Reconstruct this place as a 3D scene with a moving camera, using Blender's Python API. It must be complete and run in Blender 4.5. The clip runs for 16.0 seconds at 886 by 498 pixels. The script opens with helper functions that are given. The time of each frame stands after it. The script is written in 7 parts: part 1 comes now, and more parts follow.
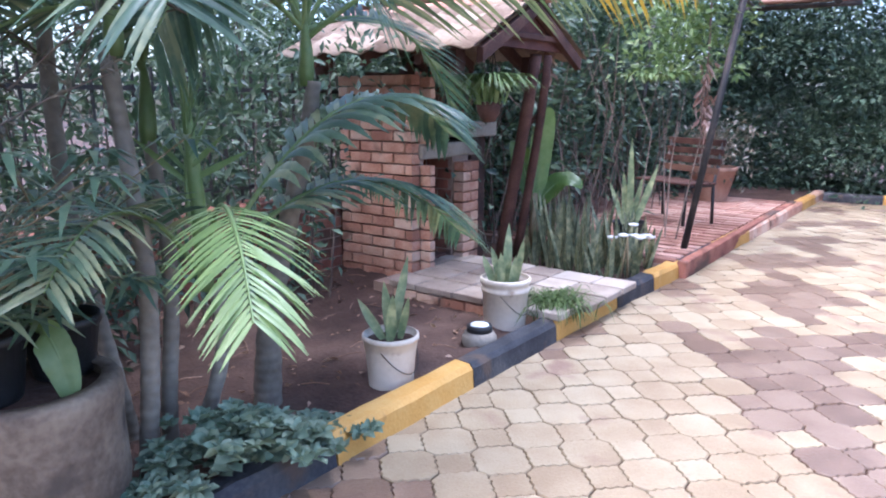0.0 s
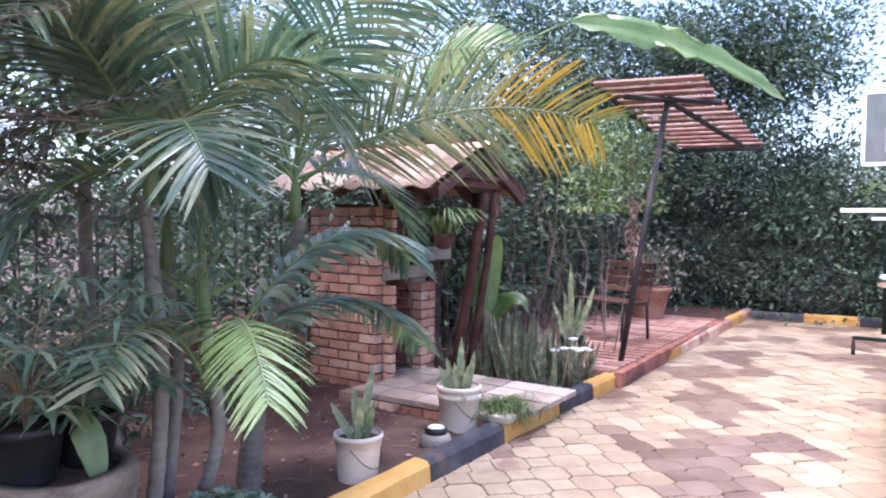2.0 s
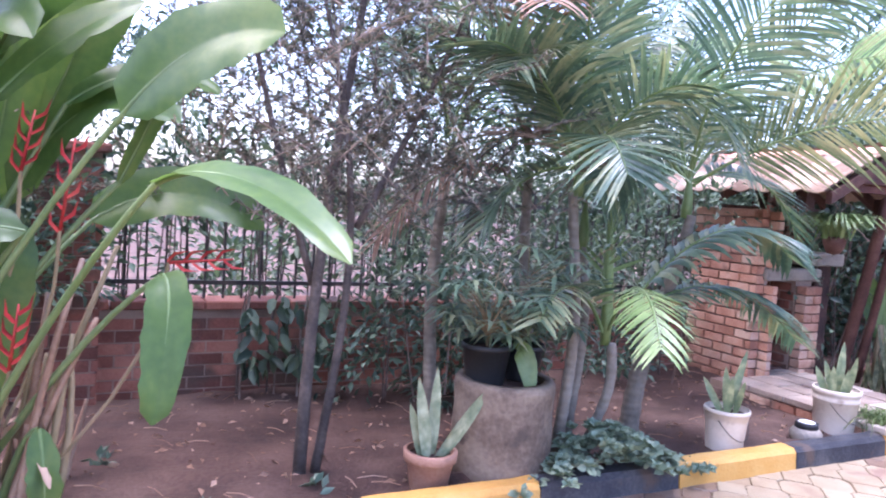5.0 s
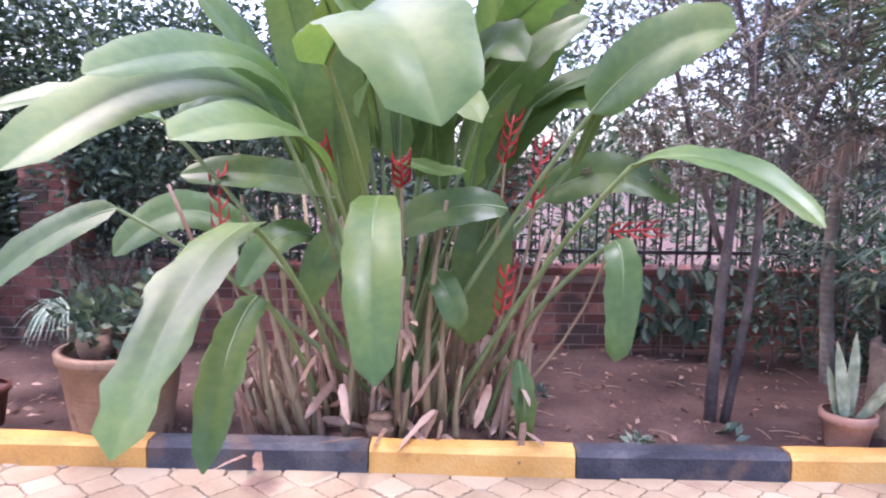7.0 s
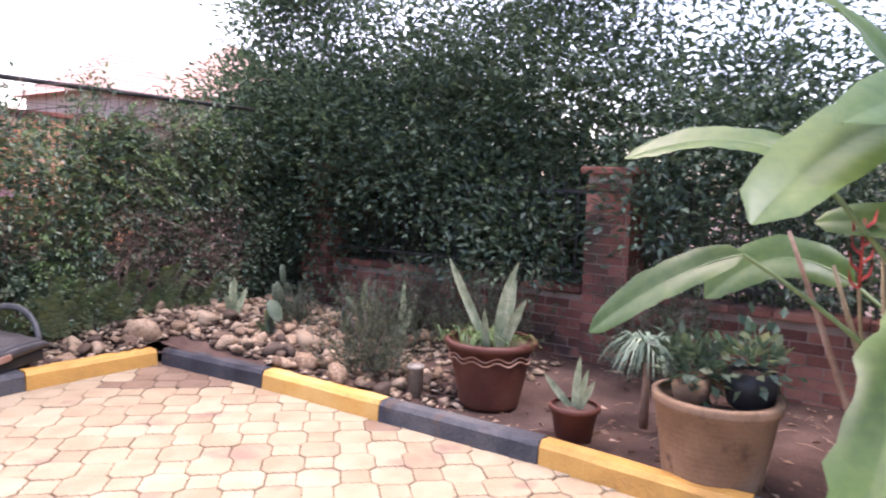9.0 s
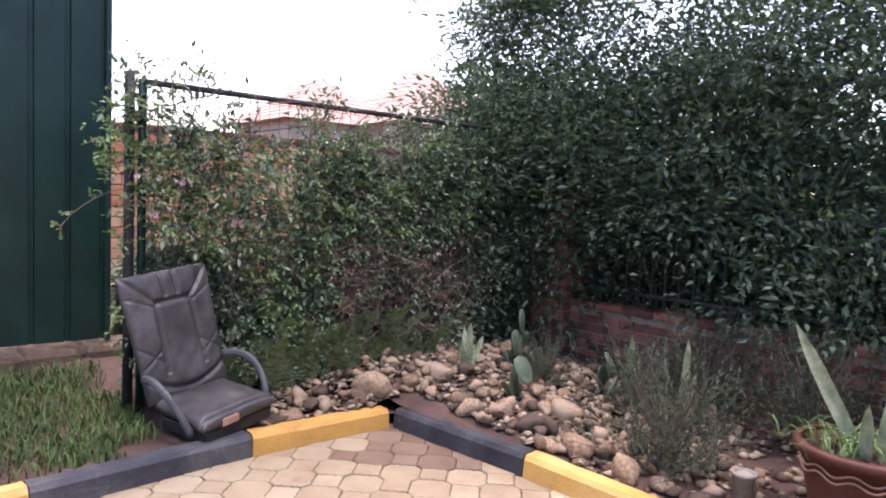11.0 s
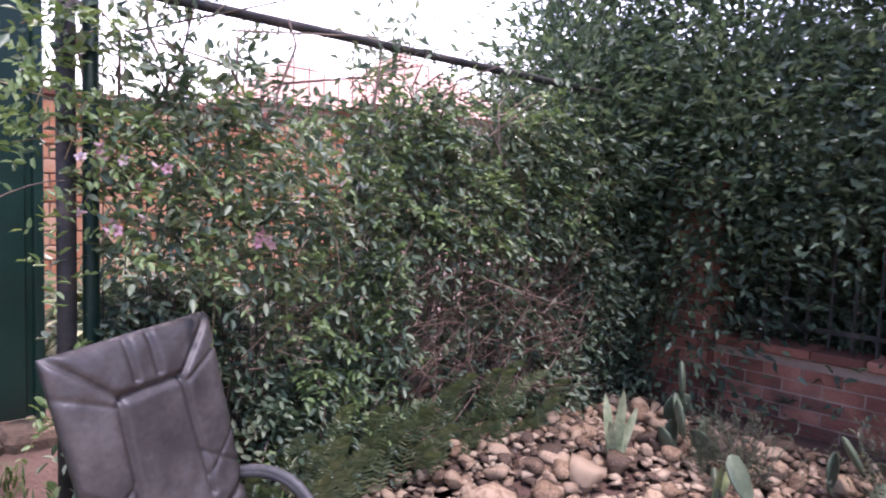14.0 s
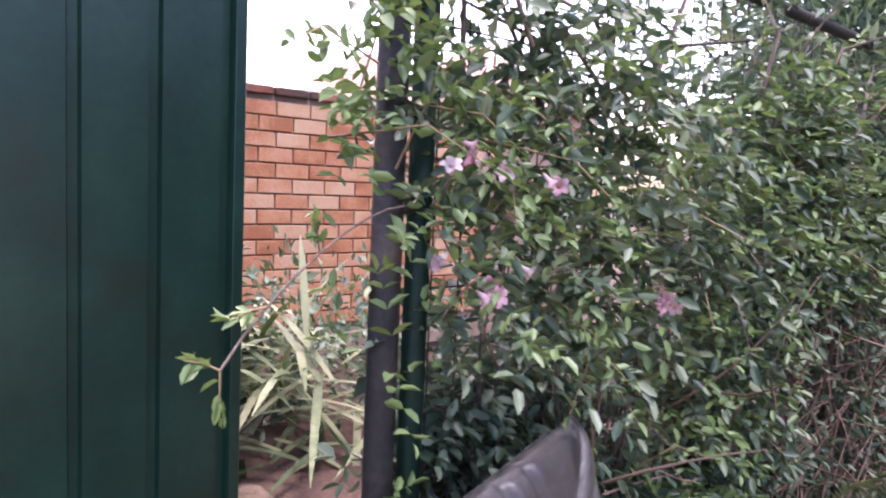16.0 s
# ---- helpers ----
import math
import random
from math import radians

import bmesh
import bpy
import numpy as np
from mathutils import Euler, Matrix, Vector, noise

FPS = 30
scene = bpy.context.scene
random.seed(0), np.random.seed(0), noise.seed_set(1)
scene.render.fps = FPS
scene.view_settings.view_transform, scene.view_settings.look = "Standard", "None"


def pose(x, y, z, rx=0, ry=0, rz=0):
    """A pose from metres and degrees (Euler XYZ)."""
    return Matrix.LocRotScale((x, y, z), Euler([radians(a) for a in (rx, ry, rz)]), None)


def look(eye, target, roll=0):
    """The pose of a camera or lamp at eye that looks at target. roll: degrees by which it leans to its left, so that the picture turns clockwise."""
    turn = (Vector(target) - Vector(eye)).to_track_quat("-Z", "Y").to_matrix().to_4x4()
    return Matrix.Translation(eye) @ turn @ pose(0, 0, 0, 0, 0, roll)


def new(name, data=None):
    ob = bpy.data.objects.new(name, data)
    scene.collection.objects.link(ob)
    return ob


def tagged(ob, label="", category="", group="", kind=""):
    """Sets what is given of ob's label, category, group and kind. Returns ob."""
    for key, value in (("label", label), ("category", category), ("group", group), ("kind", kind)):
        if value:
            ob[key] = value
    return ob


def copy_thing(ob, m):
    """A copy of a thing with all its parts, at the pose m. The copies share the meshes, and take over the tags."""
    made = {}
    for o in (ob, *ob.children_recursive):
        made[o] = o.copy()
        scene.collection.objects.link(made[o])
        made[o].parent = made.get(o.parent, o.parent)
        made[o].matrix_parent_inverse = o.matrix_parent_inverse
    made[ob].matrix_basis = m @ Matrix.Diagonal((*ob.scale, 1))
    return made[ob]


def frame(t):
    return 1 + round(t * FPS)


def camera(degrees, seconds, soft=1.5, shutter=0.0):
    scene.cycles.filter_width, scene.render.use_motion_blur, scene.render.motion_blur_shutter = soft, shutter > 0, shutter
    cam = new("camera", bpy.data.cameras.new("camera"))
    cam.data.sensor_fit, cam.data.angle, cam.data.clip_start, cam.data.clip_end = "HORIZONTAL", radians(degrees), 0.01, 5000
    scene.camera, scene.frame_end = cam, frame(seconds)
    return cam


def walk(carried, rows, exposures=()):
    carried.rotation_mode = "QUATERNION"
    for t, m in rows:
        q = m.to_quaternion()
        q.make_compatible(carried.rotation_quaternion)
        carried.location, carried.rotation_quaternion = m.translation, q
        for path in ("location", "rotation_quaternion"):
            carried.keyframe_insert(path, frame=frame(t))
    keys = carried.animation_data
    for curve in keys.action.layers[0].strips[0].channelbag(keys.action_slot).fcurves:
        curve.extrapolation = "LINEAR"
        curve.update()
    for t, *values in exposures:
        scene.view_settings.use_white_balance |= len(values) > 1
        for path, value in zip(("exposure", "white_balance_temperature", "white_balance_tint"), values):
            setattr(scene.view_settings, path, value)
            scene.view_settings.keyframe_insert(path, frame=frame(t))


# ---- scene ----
cam = camera(65.6, 16.0, soft=2.0, shutter=0.15)
METRES, EYE, TILT, LEAN, TURN = 8.2, 1.435, 0.0, 0.0, 36.9
ROWS = [
    (0.0, 0.0, 0.0, 0.0, 0.05, -12.05, -0.21),
    (0.5, -0.0021, -0.0262, 0.0033, -4.14, -8.65, 0.8),
    (1.0, -0.0061, -0.0451, 0.0072, -8.27, -4.8, 0.37),
    (1.5, -0.006, -0.0555, 0.0087, -7.1, -2.14, -0.5),
    (2.0, -0.003, -0.0763, 0.0088, -3.45, -2.16, -0.69),
    (2.5, -0.0014, -0.0981, 0.007, 2.92, -4.0, -1.24),
    (3.0, -0.0038, -0.1116, 0.0095, 5.91, -2.96, -1.04),
    (5.5, -0.0025, -0.1978, 0.0052, 32.27, -5.54, -2.5),
    (6.0, -0.0124, -0.2211, 0.0058, 36.53, -7.22, -0.13),
    (6.5, -0.0146, -0.2412, 0.0059, 44.38, -5.98, -1.77),
    (7.0, -0.0062, -0.2639, 0.0052, 52.86, -6.85, -0.79),
    (7.5, -0.0055, -0.2828, 0.0081, 62.06, -6.53, -1.77),
    (8.0, -0.0189, -0.3062, 0.0092, 71.8, -5.7, -1.38),
    (8.5, -0.0293, -0.3321, 0.0109, 78.96, -6.86, -2.19),
    (9.0, -0.0575, -0.3475, 0.0112, 89.19, -5.3, -1.97),
    (9.5, -0.085, -0.3644, 0.0124, 99.24, -4.49, -2.89),
    (10.0, -0.1151, -0.3932, 0.0156, 102.81, -3.67, -2.26),
    (12.5, -0.3065, -0.5254, 0.0157, 103.2, -4.51, -2.47),
    (13.0, -0.3401, -0.5512, 0.0172, 99.59, -3.57, -1.39),
    (13.5, -0.3675, -0.5801, 0.0207, 96.15, -4.49, -0.97),
    (14.0, -0.4016, -0.6046, 0.0164, 100.26, -4.72, -2.22),
    (14.5, -0.4363, -0.6317, 0.0179, 104.79, -4.82, -3.24),
    (15.0, -0.4563, -0.6784, 0.0181, 104.25, -7.1, -0.98),
    (15.5, -0.4753, -0.7179, 0.0183, 104.5, -7.9, -2.04),
    (16.0, -0.4988, -0.758, 0.0202, 104.64, -5.19, -2.66),
]
EXPOSURES = [(0.0, 2.25, 5200, 19), (1.5, 2.25, 5450, 25), (3.0, 2.3, 5600, 29), (5.5, 2.8, 5400, 33), (6.5, 2.7, 5450, 35), (7.2, 2.55, 5700, 38), (8.0, 2.45, 5850, 38), (8.8, 2.35, 6100, 32), (10.0, 1.9, 6150, 24), (12.5, 2.25, 6050, 34), (14.0, 2.35, 6100, 36), (15.0, 2.15, 6150, 38), (15.5, 2.3, 6150, 38), (16.0, 2.45, 6100, 33)]
walk(cam, [(t, pose(0, 0, EYE, TILT, LEAN, TURN) @ pose(METRES * x, METRES * y, METRES * z, 90 + pitch, roll, yaw)) for t, x, y, z, yaw, pitch, roll in ROWS], EXPOSURES)

# ---- light: hazy bright sky, soft high sun ----
world = bpy.data.worlds.new("sky")
scene.world = world
world.use_nodes = True
_n, _l = world.node_tree.nodes, world.node_tree.links
sky = _n.new("ShaderNodeTexSky")
sky.sky_type, sky.sun_disc = "NISHITA", False
sky.sun_elevation, sky.sun_rotation = radians(58), radians(205)
sky.air_density, sky.dust_density, sky.ozone_density = 1.0, 4.0, 0.5
_n["Background"].inputs["Strength"].default_value = 0.15
_l.new(sky.outputs[0], _n["Background"].inputs["Color"])
sun_data = bpy.data.lights.new("sun", "SUN")
sun_data.energy, sun_data.angle, sun_data.color = 1.1, radians(14), (1.0, 0.97, 0.92)
sun = new("sun", sun_data)
SUN_FROM = Vector((0.12, 0.38, 0.92))
sun.matrix_world = look(SUN_FROM * 30, (0, 0, 0))

# ---- geometry helper ----
RNG = np.random.default_rng(7)


def unit(a):
    a = np.asarray(a, float)
    return a / np.maximum(np.linalg.norm(a, axis=-1, keepdims=True), 1e-9)


class Geo:
    """Collects vertices and faces for one mesh."""

    def __init__(self):
        self.v, self.f, self.n = [], [], 0

    def add(self, vs, fs):
        vs = np.asarray(vs, float)
        self.v.append(vs)
        self.f.extend([tuple(int(i) + self.n for i in f) for f in fs])
        self.n += len(vs)
        return self

    def box(self, x0, x1, y0, y1, z0, z1, m=None, b=0.0):
        """A box with chamfered upright and top edges when b > 0."""
        if b <= 0:
            vs = [(x, y, z) for z in (z0, z1) for x, y in ((x0, y0), (x1, y0), (x1, y1), (x0, y1))]
            fs = [(3, 2, 1, 0), (4, 5, 6, 7), (0, 1, 5, 4), (1, 2, 6, 5), (2, 3, 7, 6), (3, 0, 4, 7)]
        else:
            def ring(i, z):
                return [(x0 + i + b, y0 + i, z), (x1 - i - b, y0 + i, z), (x1 - i, y0 + i + b, z), (x1 - i, y1 - i - b, z),
                        (x1 - i - b, y1 - i, z), (x0 + i + b, y1 - i, z), (x0 + i, y1 - i - b, z), (x0 + i, y0 + i + b, z)]
            vs = ring(b * 0.7, z0) + ring(0, z0 + b) + ring(0, z1 - b) + ring(b * 0.7, z1)
            fs = [tuple(range(7, -1, -1)), tuple(range(24, 32))]
            for r in range(3):
                fs += [(r * 8 + i, r * 8 + (i + 1) % 8, r * 8 + 8 + (i + 1) % 8, r * 8 + 8 + i) for i in range(8)]
        vs = np.array(vs, float)
        if m is not None:
            vs = np.array([m @ Vector(p) for p in vs])
        return self.add(vs, fs)

    def tube(self, pts, radii, n=8, cap=True):
        pts = np.asarray(pts, float)
        k = len(pts)
        radii = np.broadcast_to(np.asarray(radii, float), (k,))
        d = unit(np.gradient(pts, axis=0))
        up = np.array((0, 0, 1.0)) if abs(d[0][2]) < 0.9 else np.array((1.0, 0, 0))
        a = unit(np.cross(d[0], up))
        vs = []
        for i in range(k):
            a = unit(a - d[i] * np.dot(a, d[i]))
            c = np.cross(d[i], a)
            ang = np.linspace(0, 2 * math.pi, n, endpoint=False)
            vs.append(pts[i] + radii[i] * (np.cos(ang)[:, None] * a + np.sin(ang)[:, None] * c))
        fs = [(r * n + i, r * n + (i + 1) % n, (r + 1) * n + (i + 1) % n, (r + 1) * n + i) for r in range(k - 1) for i in range(n)]
        if cap:
            fs += [tuple(range(n - 1, -1, -1)), tuple(range((k - 1) * n, k * n))]
        return self.add(np.concatenate(vs), fs)

    def lathe(self, profile, n=24, at=(0, 0, 0)):
        ang = np.linspace(0, 2 * math.pi, n, endpoint=False)
        vs = np.concatenate([np.stack([r * np.cos(ang), r * np.sin(ang), np.full(n, z)], 1) for r, z in profile]) + np.asarray(at, float)
        k = len(profile)
        fs = [(r * n + i, r * n + (i + 1) % n, (r + 1) * n + (i + 1) % n, (r + 1) * n + i) for r in range(k - 1) for i in range(n)]
        fs += [tuple(range(n - 1, -1, -1)), tuple(range((k - 1) * n, k * n))]
        return self.add(vs, fs)

    def strip(self, pts, widths, side, fold=0.15, ragged=0.0):
        """A leaf blade along pts: left edge, midrib, right edge; side is the blade's cross direction."""
        pts = np.asarray(pts, float)
        k = len(pts)
        w = np.broadcast_to(np.asarray(widths, float), (k,))[:, None]
        side = np.broadcast_to(np.asarray(side, float), (k, 3))
        d = unit(np.gradient(pts, axis=0))
        side = unit(side - d * (side * d).sum(1, keepdims=True))
        nrm = np.cross(side, d)
        j = 1 + ragged * RNG.uniform(-1, 0.3, (k, 1)) if ragged else 1.0
        j2 = 1 + ragged * RNG.uniform(-1, 0.3, (k, 1)) if ragged else 1.0
        vs = np.concatenate([pts - side * w * j + nrm * w * fold, pts, pts + side * w * j2 + nrm * w * fold])
        fs = []
        for i in range(k - 1):
            fs += [(i, k + i, k + i + 1, i + 1), (k + i, 2 * k + i, 2 * k + i + 1, k + i + 1)]
        return self.add(vs, fs)

    def leaves(self, at, way, size, wide=0.42, fold=0.25, oval=False):
        """Many small pointed (or rounder, oval) leaves, folded along the midrib."""
        at, way = np.asarray(at, float), unit(way)
        n = len(at)
        size = np.broadcast_to(np.asarray(size, float), (n,))[:, None]
        side = unit(np.cross(way, unit(RNG.normal(0, 0.6, (n, 3)) + (0, 0, 1))))
        nrm = np.cross(side, way)
        if oval:
            lo, hi = at + way * size * 0.25 + nrm * size * fold * 0.35, at + way * size * 0.68 + nrm * size * fold * 0.25
            vs = np.stack([at, lo - side * size * wide * 0.42, hi - side * size * wide * 0.4, at + way * size - nrm * size * 0.12, hi + side * size * wide * 0.4, lo + side * size * wide * 0.42], 1).reshape(-1, 3)
            b = np.arange(n)[:, None] * 6
            return self.add(vs, np.concatenate([b + (0, 3, 2, 1), b + (0, 5, 4, 3)]).tolist())
        mid = at + way * size * 0.45 + nrm * size * fold * 0.4
        vs = np.stack([at, mid - side * size * wide * 0.5, at + way * size - nrm * size * 0.1, mid + side * size * wide * 0.5], 1).reshape(-1, 3)
        b = np.arange(n)[:, None] * 4
        fs = np.concatenate([b + (0, 2, 1), b + (0, 3, 2)])
        return self.add(vs, fs.tolist())

    def mesh(self, name, smooth=True):
        me = bpy.data.meshes.new(name)
        me.from_pydata(np.concatenate(self.v).tolist(), [], self.f)
        me.polygons.foreach_set("use_smooth", [smooth] * len(me.polygons))
        me.update()
        return me


def bez(p, n=14):
    """A smooth curve through the polygon p (Bezier)."""
    p = np.asarray(p, float)
    u = np.linspace(0, 1, n)[:, None]
    k = len(p) - 1
    return sum(math.comb(k, i) * u ** i * (1 - u) ** (k - i) * p[i] for i in range(k + 1))


def part(name, geo, material, parent=None, label="", smooth=True, at=None):
    """Links a Geo (or a mesh) as one mesh object, under parent where given."""
    me = geo if isinstance(geo, bpy.types.Mesh) else geo.mesh(name, smooth)
    if material and not me.materials:
        me.materials.append(material)
    ob = new(name, me)
    if at is not None:
        ob.matrix_world = at
    if parent:
        ob.parent = parent
        base = parent.matrix_basis if not parent.parent else parent.parent.matrix_basis @ parent.matrix_basis
        if at is None:
            ob.matrix_parent_inverse = base.inverted()
    if label:
        ob["label"] = label
    return ob


def thing(name, at, label, category, group="", kind=""):
    """An Empty at the thing's base, to which its parts are parented (their coordinates are local to it)."""
    ob = new(name)
    ob.empty_display_size = 0.1
    ob.matrix_world = at if isinstance(at, Matrix) else pose(*at)
    return tagged(ob, label, category, group, kind)


def sub(name, geo, material, parent, label="", smooth=True, at=None):
    """A part whose geometry is given in its parent's own coordinates."""
    me = geo if isinstance(geo, bpy.types.Mesh) else geo.mesh(name, smooth)
    if material and not me.materials:
        me.materials.append(material)
    ob = new(name, me)
    ob.parent = parent
    if at is not None:
        ob.matrix_basis = at
    if label:
        ob["label"] = label
    return ob


# ---- materials ----
def material(name, colours, rough=0.8, scale=6.0, fine=60.0, bump=0.3, metal=0.0, leaf=0.0, island=0.0, random_object=0.0, spec=0.3, stain=None, stain_scale=1.2, stain_at=0.55, wave=None):
    """Colours blend by a coarse and a fine noise; optional random tint per island or object, stains, translucence for leaves."""
    m = bpy.data.materials.new(name)
    m.use_nodes = True
    nt = m.node_tree
    nodes, link = nt.nodes, nt.links.new
    bsdf = nodes["Principled BSDF"]
    co = nodes.new("ShaderNodeTexCoord").outputs["Object"]
    if island or random_object:
        geo_n = nodes.new("ShaderNodeNewGeometry") if island else nodes.new("ShaderNodeObjectInfo")
        rnd = geo_n.outputs["Random Per Island"] if island else geo_n.outputs["Random"]
        if random_object:
            off = nodes.new("ShaderNodeVectorMath")
            off.operation = "ADD"
            sc = nodes.new("ShaderNodeMath")
            sc.operation = "MULTIPLY"
            sc.inputs[1].default_value = 37.0
            link(rnd, sc.inputs[0])
            link(co, off.inputs[0])
            link(sc.outputs[0], off.inputs[1])
            co = off.outputs[0]
    noise1, noise2 = nodes.new("ShaderNodeTexNoise"), nodes.new("ShaderNodeTexNoise")
    noise1.inputs["Scale"].default_value, noise2.inputs["Scale"].default_value = scale, fine
    noise1.inputs["Detail"].default_value, noise2.inputs["Detail"].default_value = 4, 3
    link(co, noise1.inputs["Vector"])
    link(co, noise2.inputs["Vector"])
    mix = nodes.new("ShaderNodeMath")
    mix.operation = "MULTIPLY_ADD"
    mix.inputs[1].default_value, mix.inputs[2].default_value = 0.35, -0.17
    link(noise2.outputs["Fac"], mix.inputs[0])
    tot = nodes.new("ShaderNodeMath")
    tot.operation = "ADD"
    link(noise1.outputs["Fac"], tot.inputs[0])
    link(mix.outputs[0], tot.inputs[1])
    value = tot.outputs[0]
    if island or random_object:
        mad = nodes.new("ShaderNodeMath")
        mad.operation = "MULTIPLY_ADD"
        mad.inputs[1].default_value = island or random_object
        link(rnd, mad.inputs[0])
        sh = nodes.new("ShaderNodeMath")
        sh.operation = "SUBTRACT"
        sh.inputs[1].default_value = 0.5 * (island or random_object)
        link(value, sh.inputs[0])
        link(sh.outputs[0], mad.inputs[2])
        value = mad.outputs[0]
    ramp = nodes.new("ShaderNodeValToRGB")
    els = ramp.color_ramp.elements
    while len(els) < len(colours):
        els.new(0.5)
    for i, c in enumerate(colours):
        els[i].position = 0.25 + 0.5 * i / max(1, len(colours) - 1)
        els[i].color = (*c, 1)
    link(value, ramp.inputs["Fac"])
    colour = ramp.outputs["Color"]
    if stain:
        sn = nodes.new("ShaderNodeTexNoise")
        sn.inputs["Scale"].default_value, sn.inputs["Detail"].default_value = stain_scale, 5
        gpos = nodes.new("ShaderNodeNewGeometry").outputs["Position"]
        link(gpos, sn.inputs["Vector"])
        sr = nodes.new("ShaderNodeMapRange")
        sr.inputs["From Min"].default_value, sr.inputs["From Max"].default_value = stain_at, stain_at + 0.1
        link(sn.outputs["Fac"], sr.inputs["Value"])
        mx = nodes.new("ShaderNodeMix")
        mx.data_type = "RGBA"
        link(sr.outputs[0], mx.inputs["Factor"])
        link(colour, mx.inputs[6])
        mx.inputs[7].default_value = (*stain, 1)
        colour = mx.outputs[2]
    link(colour, bsdf.inputs["Base Color"])
    bsdf.inputs["Roughness"].default_value, bsdf.inputs["Metallic"].default_value = rough, metal
    bsdf.inputs["Specular IOR Level"].default_value = spec
    if bump:
        bp = nodes.new("ShaderNodeBump")
        bp.inputs["Strength"].default_value, bp.inputs["Distance"].default_value = bump, 0.01
        src = noise2.outputs["Fac"]
        if wave:
            wv = nodes.new("ShaderNodeTexWave")
            wv.inputs["Scale"].default_value, wv.inputs["Distortion"].default_value = wave, 1.5
            wv.bands_direction = "Z"
            link(co, wv.inputs["Vector"])
            src = wv.outputs["Fac"]
        link(src, bp.inputs["Height"])
        link(bp.outputs[0], bsdf.inputs["Normal"])
    if leaf:
        tr = nodes.new("ShaderNodeBsdfTranslucent")
        sat = nodes.new("ShaderNodeMix")
        sat.data_type, sat.blend_type = "RGBA", "MULTIPLY"
        sat.inputs["Factor"].default_value = 0.6
        link(colour, sat.inputs[6])
        sat.inputs[7].default_value = (0.9, 1.0, 0.55, 1)
        link(sat.outputs[2], tr.inputs["Color"])
        ms = nodes.new("ShaderNodeMixShader")
        ms.inputs[0].default_value = leaf
        link(bsdf.outputs[0], ms.inputs[1])
        link(tr.outputs[0], ms.inputs[2])
        link(ms.outputs[0], nodes["Material Output"].inputs["Surface"])
    return m


M = {}
M["soil"] = material("soil", [(0.035, 0.02, 0.014), (0.075, 0.042, 0.03), (0.12, 0.075, 0.055)], 0.95, 2.5, 45, 0.9)
PAVER_DRY = [(0.232, 0.166, 0.096), (0.280, 0.212, 0.128), (0.320, 0.256, 0.162)]
PAVER_DAMP = [(0.130, 0.080, 0.050), (0.172, 0.110, 0.071), (0.215, 0.148, 0.098)]
M["paver"] = material("paver", PAVER_DRY, 0.72, 5, 90, 0.4, random_object=0.4, stain=(0.20, 0.125, 0.085), stain_scale=2.6, stain_at=0.60)
M["paver_damp"] = material("paver_damp", PAVER_DAMP, 0.42, 5, 90, 0.3, random_object=0.6, spec=0.5)
M["paver_far"] = material("paver_far", PAVER_DRY, 0.72, 5, 90, 0.4, island=0.4, stain=(0.20, 0.125, 0.085), stain_scale=2.6, stain_at=0.60)
M["paver_far_damp"] = material("paver_far_damp", PAVER_DAMP, 0.42, 5, 90, 0.3, island=0.45, spec=0.5)
M["joint"] = material("joint_sand", [(0.06, 0.032, 0.02), (0.12, 0.068, 0.042)], 0.95, 8, 120, 0.5)
M["yellow"] = material("yellow_paint", [(0.378, 0.198, 0.050), (0.504, 0.270, 0.063), (0.540, 0.324, 0.099)], 0.6, 4, 60, 0.35, random_object=0.2, stain=(0.33, 0.17, 0.05), stain_scale=7, stain_at=0.66)
M["black"] = material("black_paint", [(0.018, 0.018, 0.022), (0.04, 0.04, 0.045), (0.09, 0.085, 0.08)], 0.65, 4, 60, 0.4, random_object=0.2, stain=(0.085, 0.06, 0.045), stain_scale=5, stain_at=0.58)
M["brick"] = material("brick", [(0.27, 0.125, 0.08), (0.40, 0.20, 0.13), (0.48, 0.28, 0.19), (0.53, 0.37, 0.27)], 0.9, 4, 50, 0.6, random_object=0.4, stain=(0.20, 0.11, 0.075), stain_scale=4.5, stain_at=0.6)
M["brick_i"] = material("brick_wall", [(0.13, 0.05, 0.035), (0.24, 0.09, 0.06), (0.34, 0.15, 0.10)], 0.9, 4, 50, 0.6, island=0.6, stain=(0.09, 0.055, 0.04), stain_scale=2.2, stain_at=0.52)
M["mortar"] = material("mortar", [(0.22, 0.15, 0.11), (0.36, 0.26, 0.20)], 0.95, 6, 80, 0.6)
M["tile"] = material("roof_tile", [(0.35, 0.15, 0.10), (0.52, 0.27, 0.19), (0.60, 0.40, 0.30)], 0.8, 3, 40, 0.4, island=0.5)
M["wood"] = material("dark_wood", [(0.03, 0.014, 0.011), (0.07, 0.030, 0.021), (0.12, 0.06, 0.042)], 0.75, 5, 70, 0.5)
M["gable"] = material("red_brown_wood", [(0.05, 0.018, 0.013), (0.10, 0.036, 0.026), (0.16, 0.07, 0.05)], 0.7, 6, 70, 0.5)
M["concrete"] = material("concrete", [(0.160, 0.128, 0.096), (0.264, 0.224, 0.176), (0.336, 0.288, 0.232)], 0.9, 4, 50, 0.6)
# Deep green; on boundary trees and inside the creeper it also carries their shade.
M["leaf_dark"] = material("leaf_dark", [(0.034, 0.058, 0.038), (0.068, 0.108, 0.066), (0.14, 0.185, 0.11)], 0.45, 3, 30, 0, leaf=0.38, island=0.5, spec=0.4)
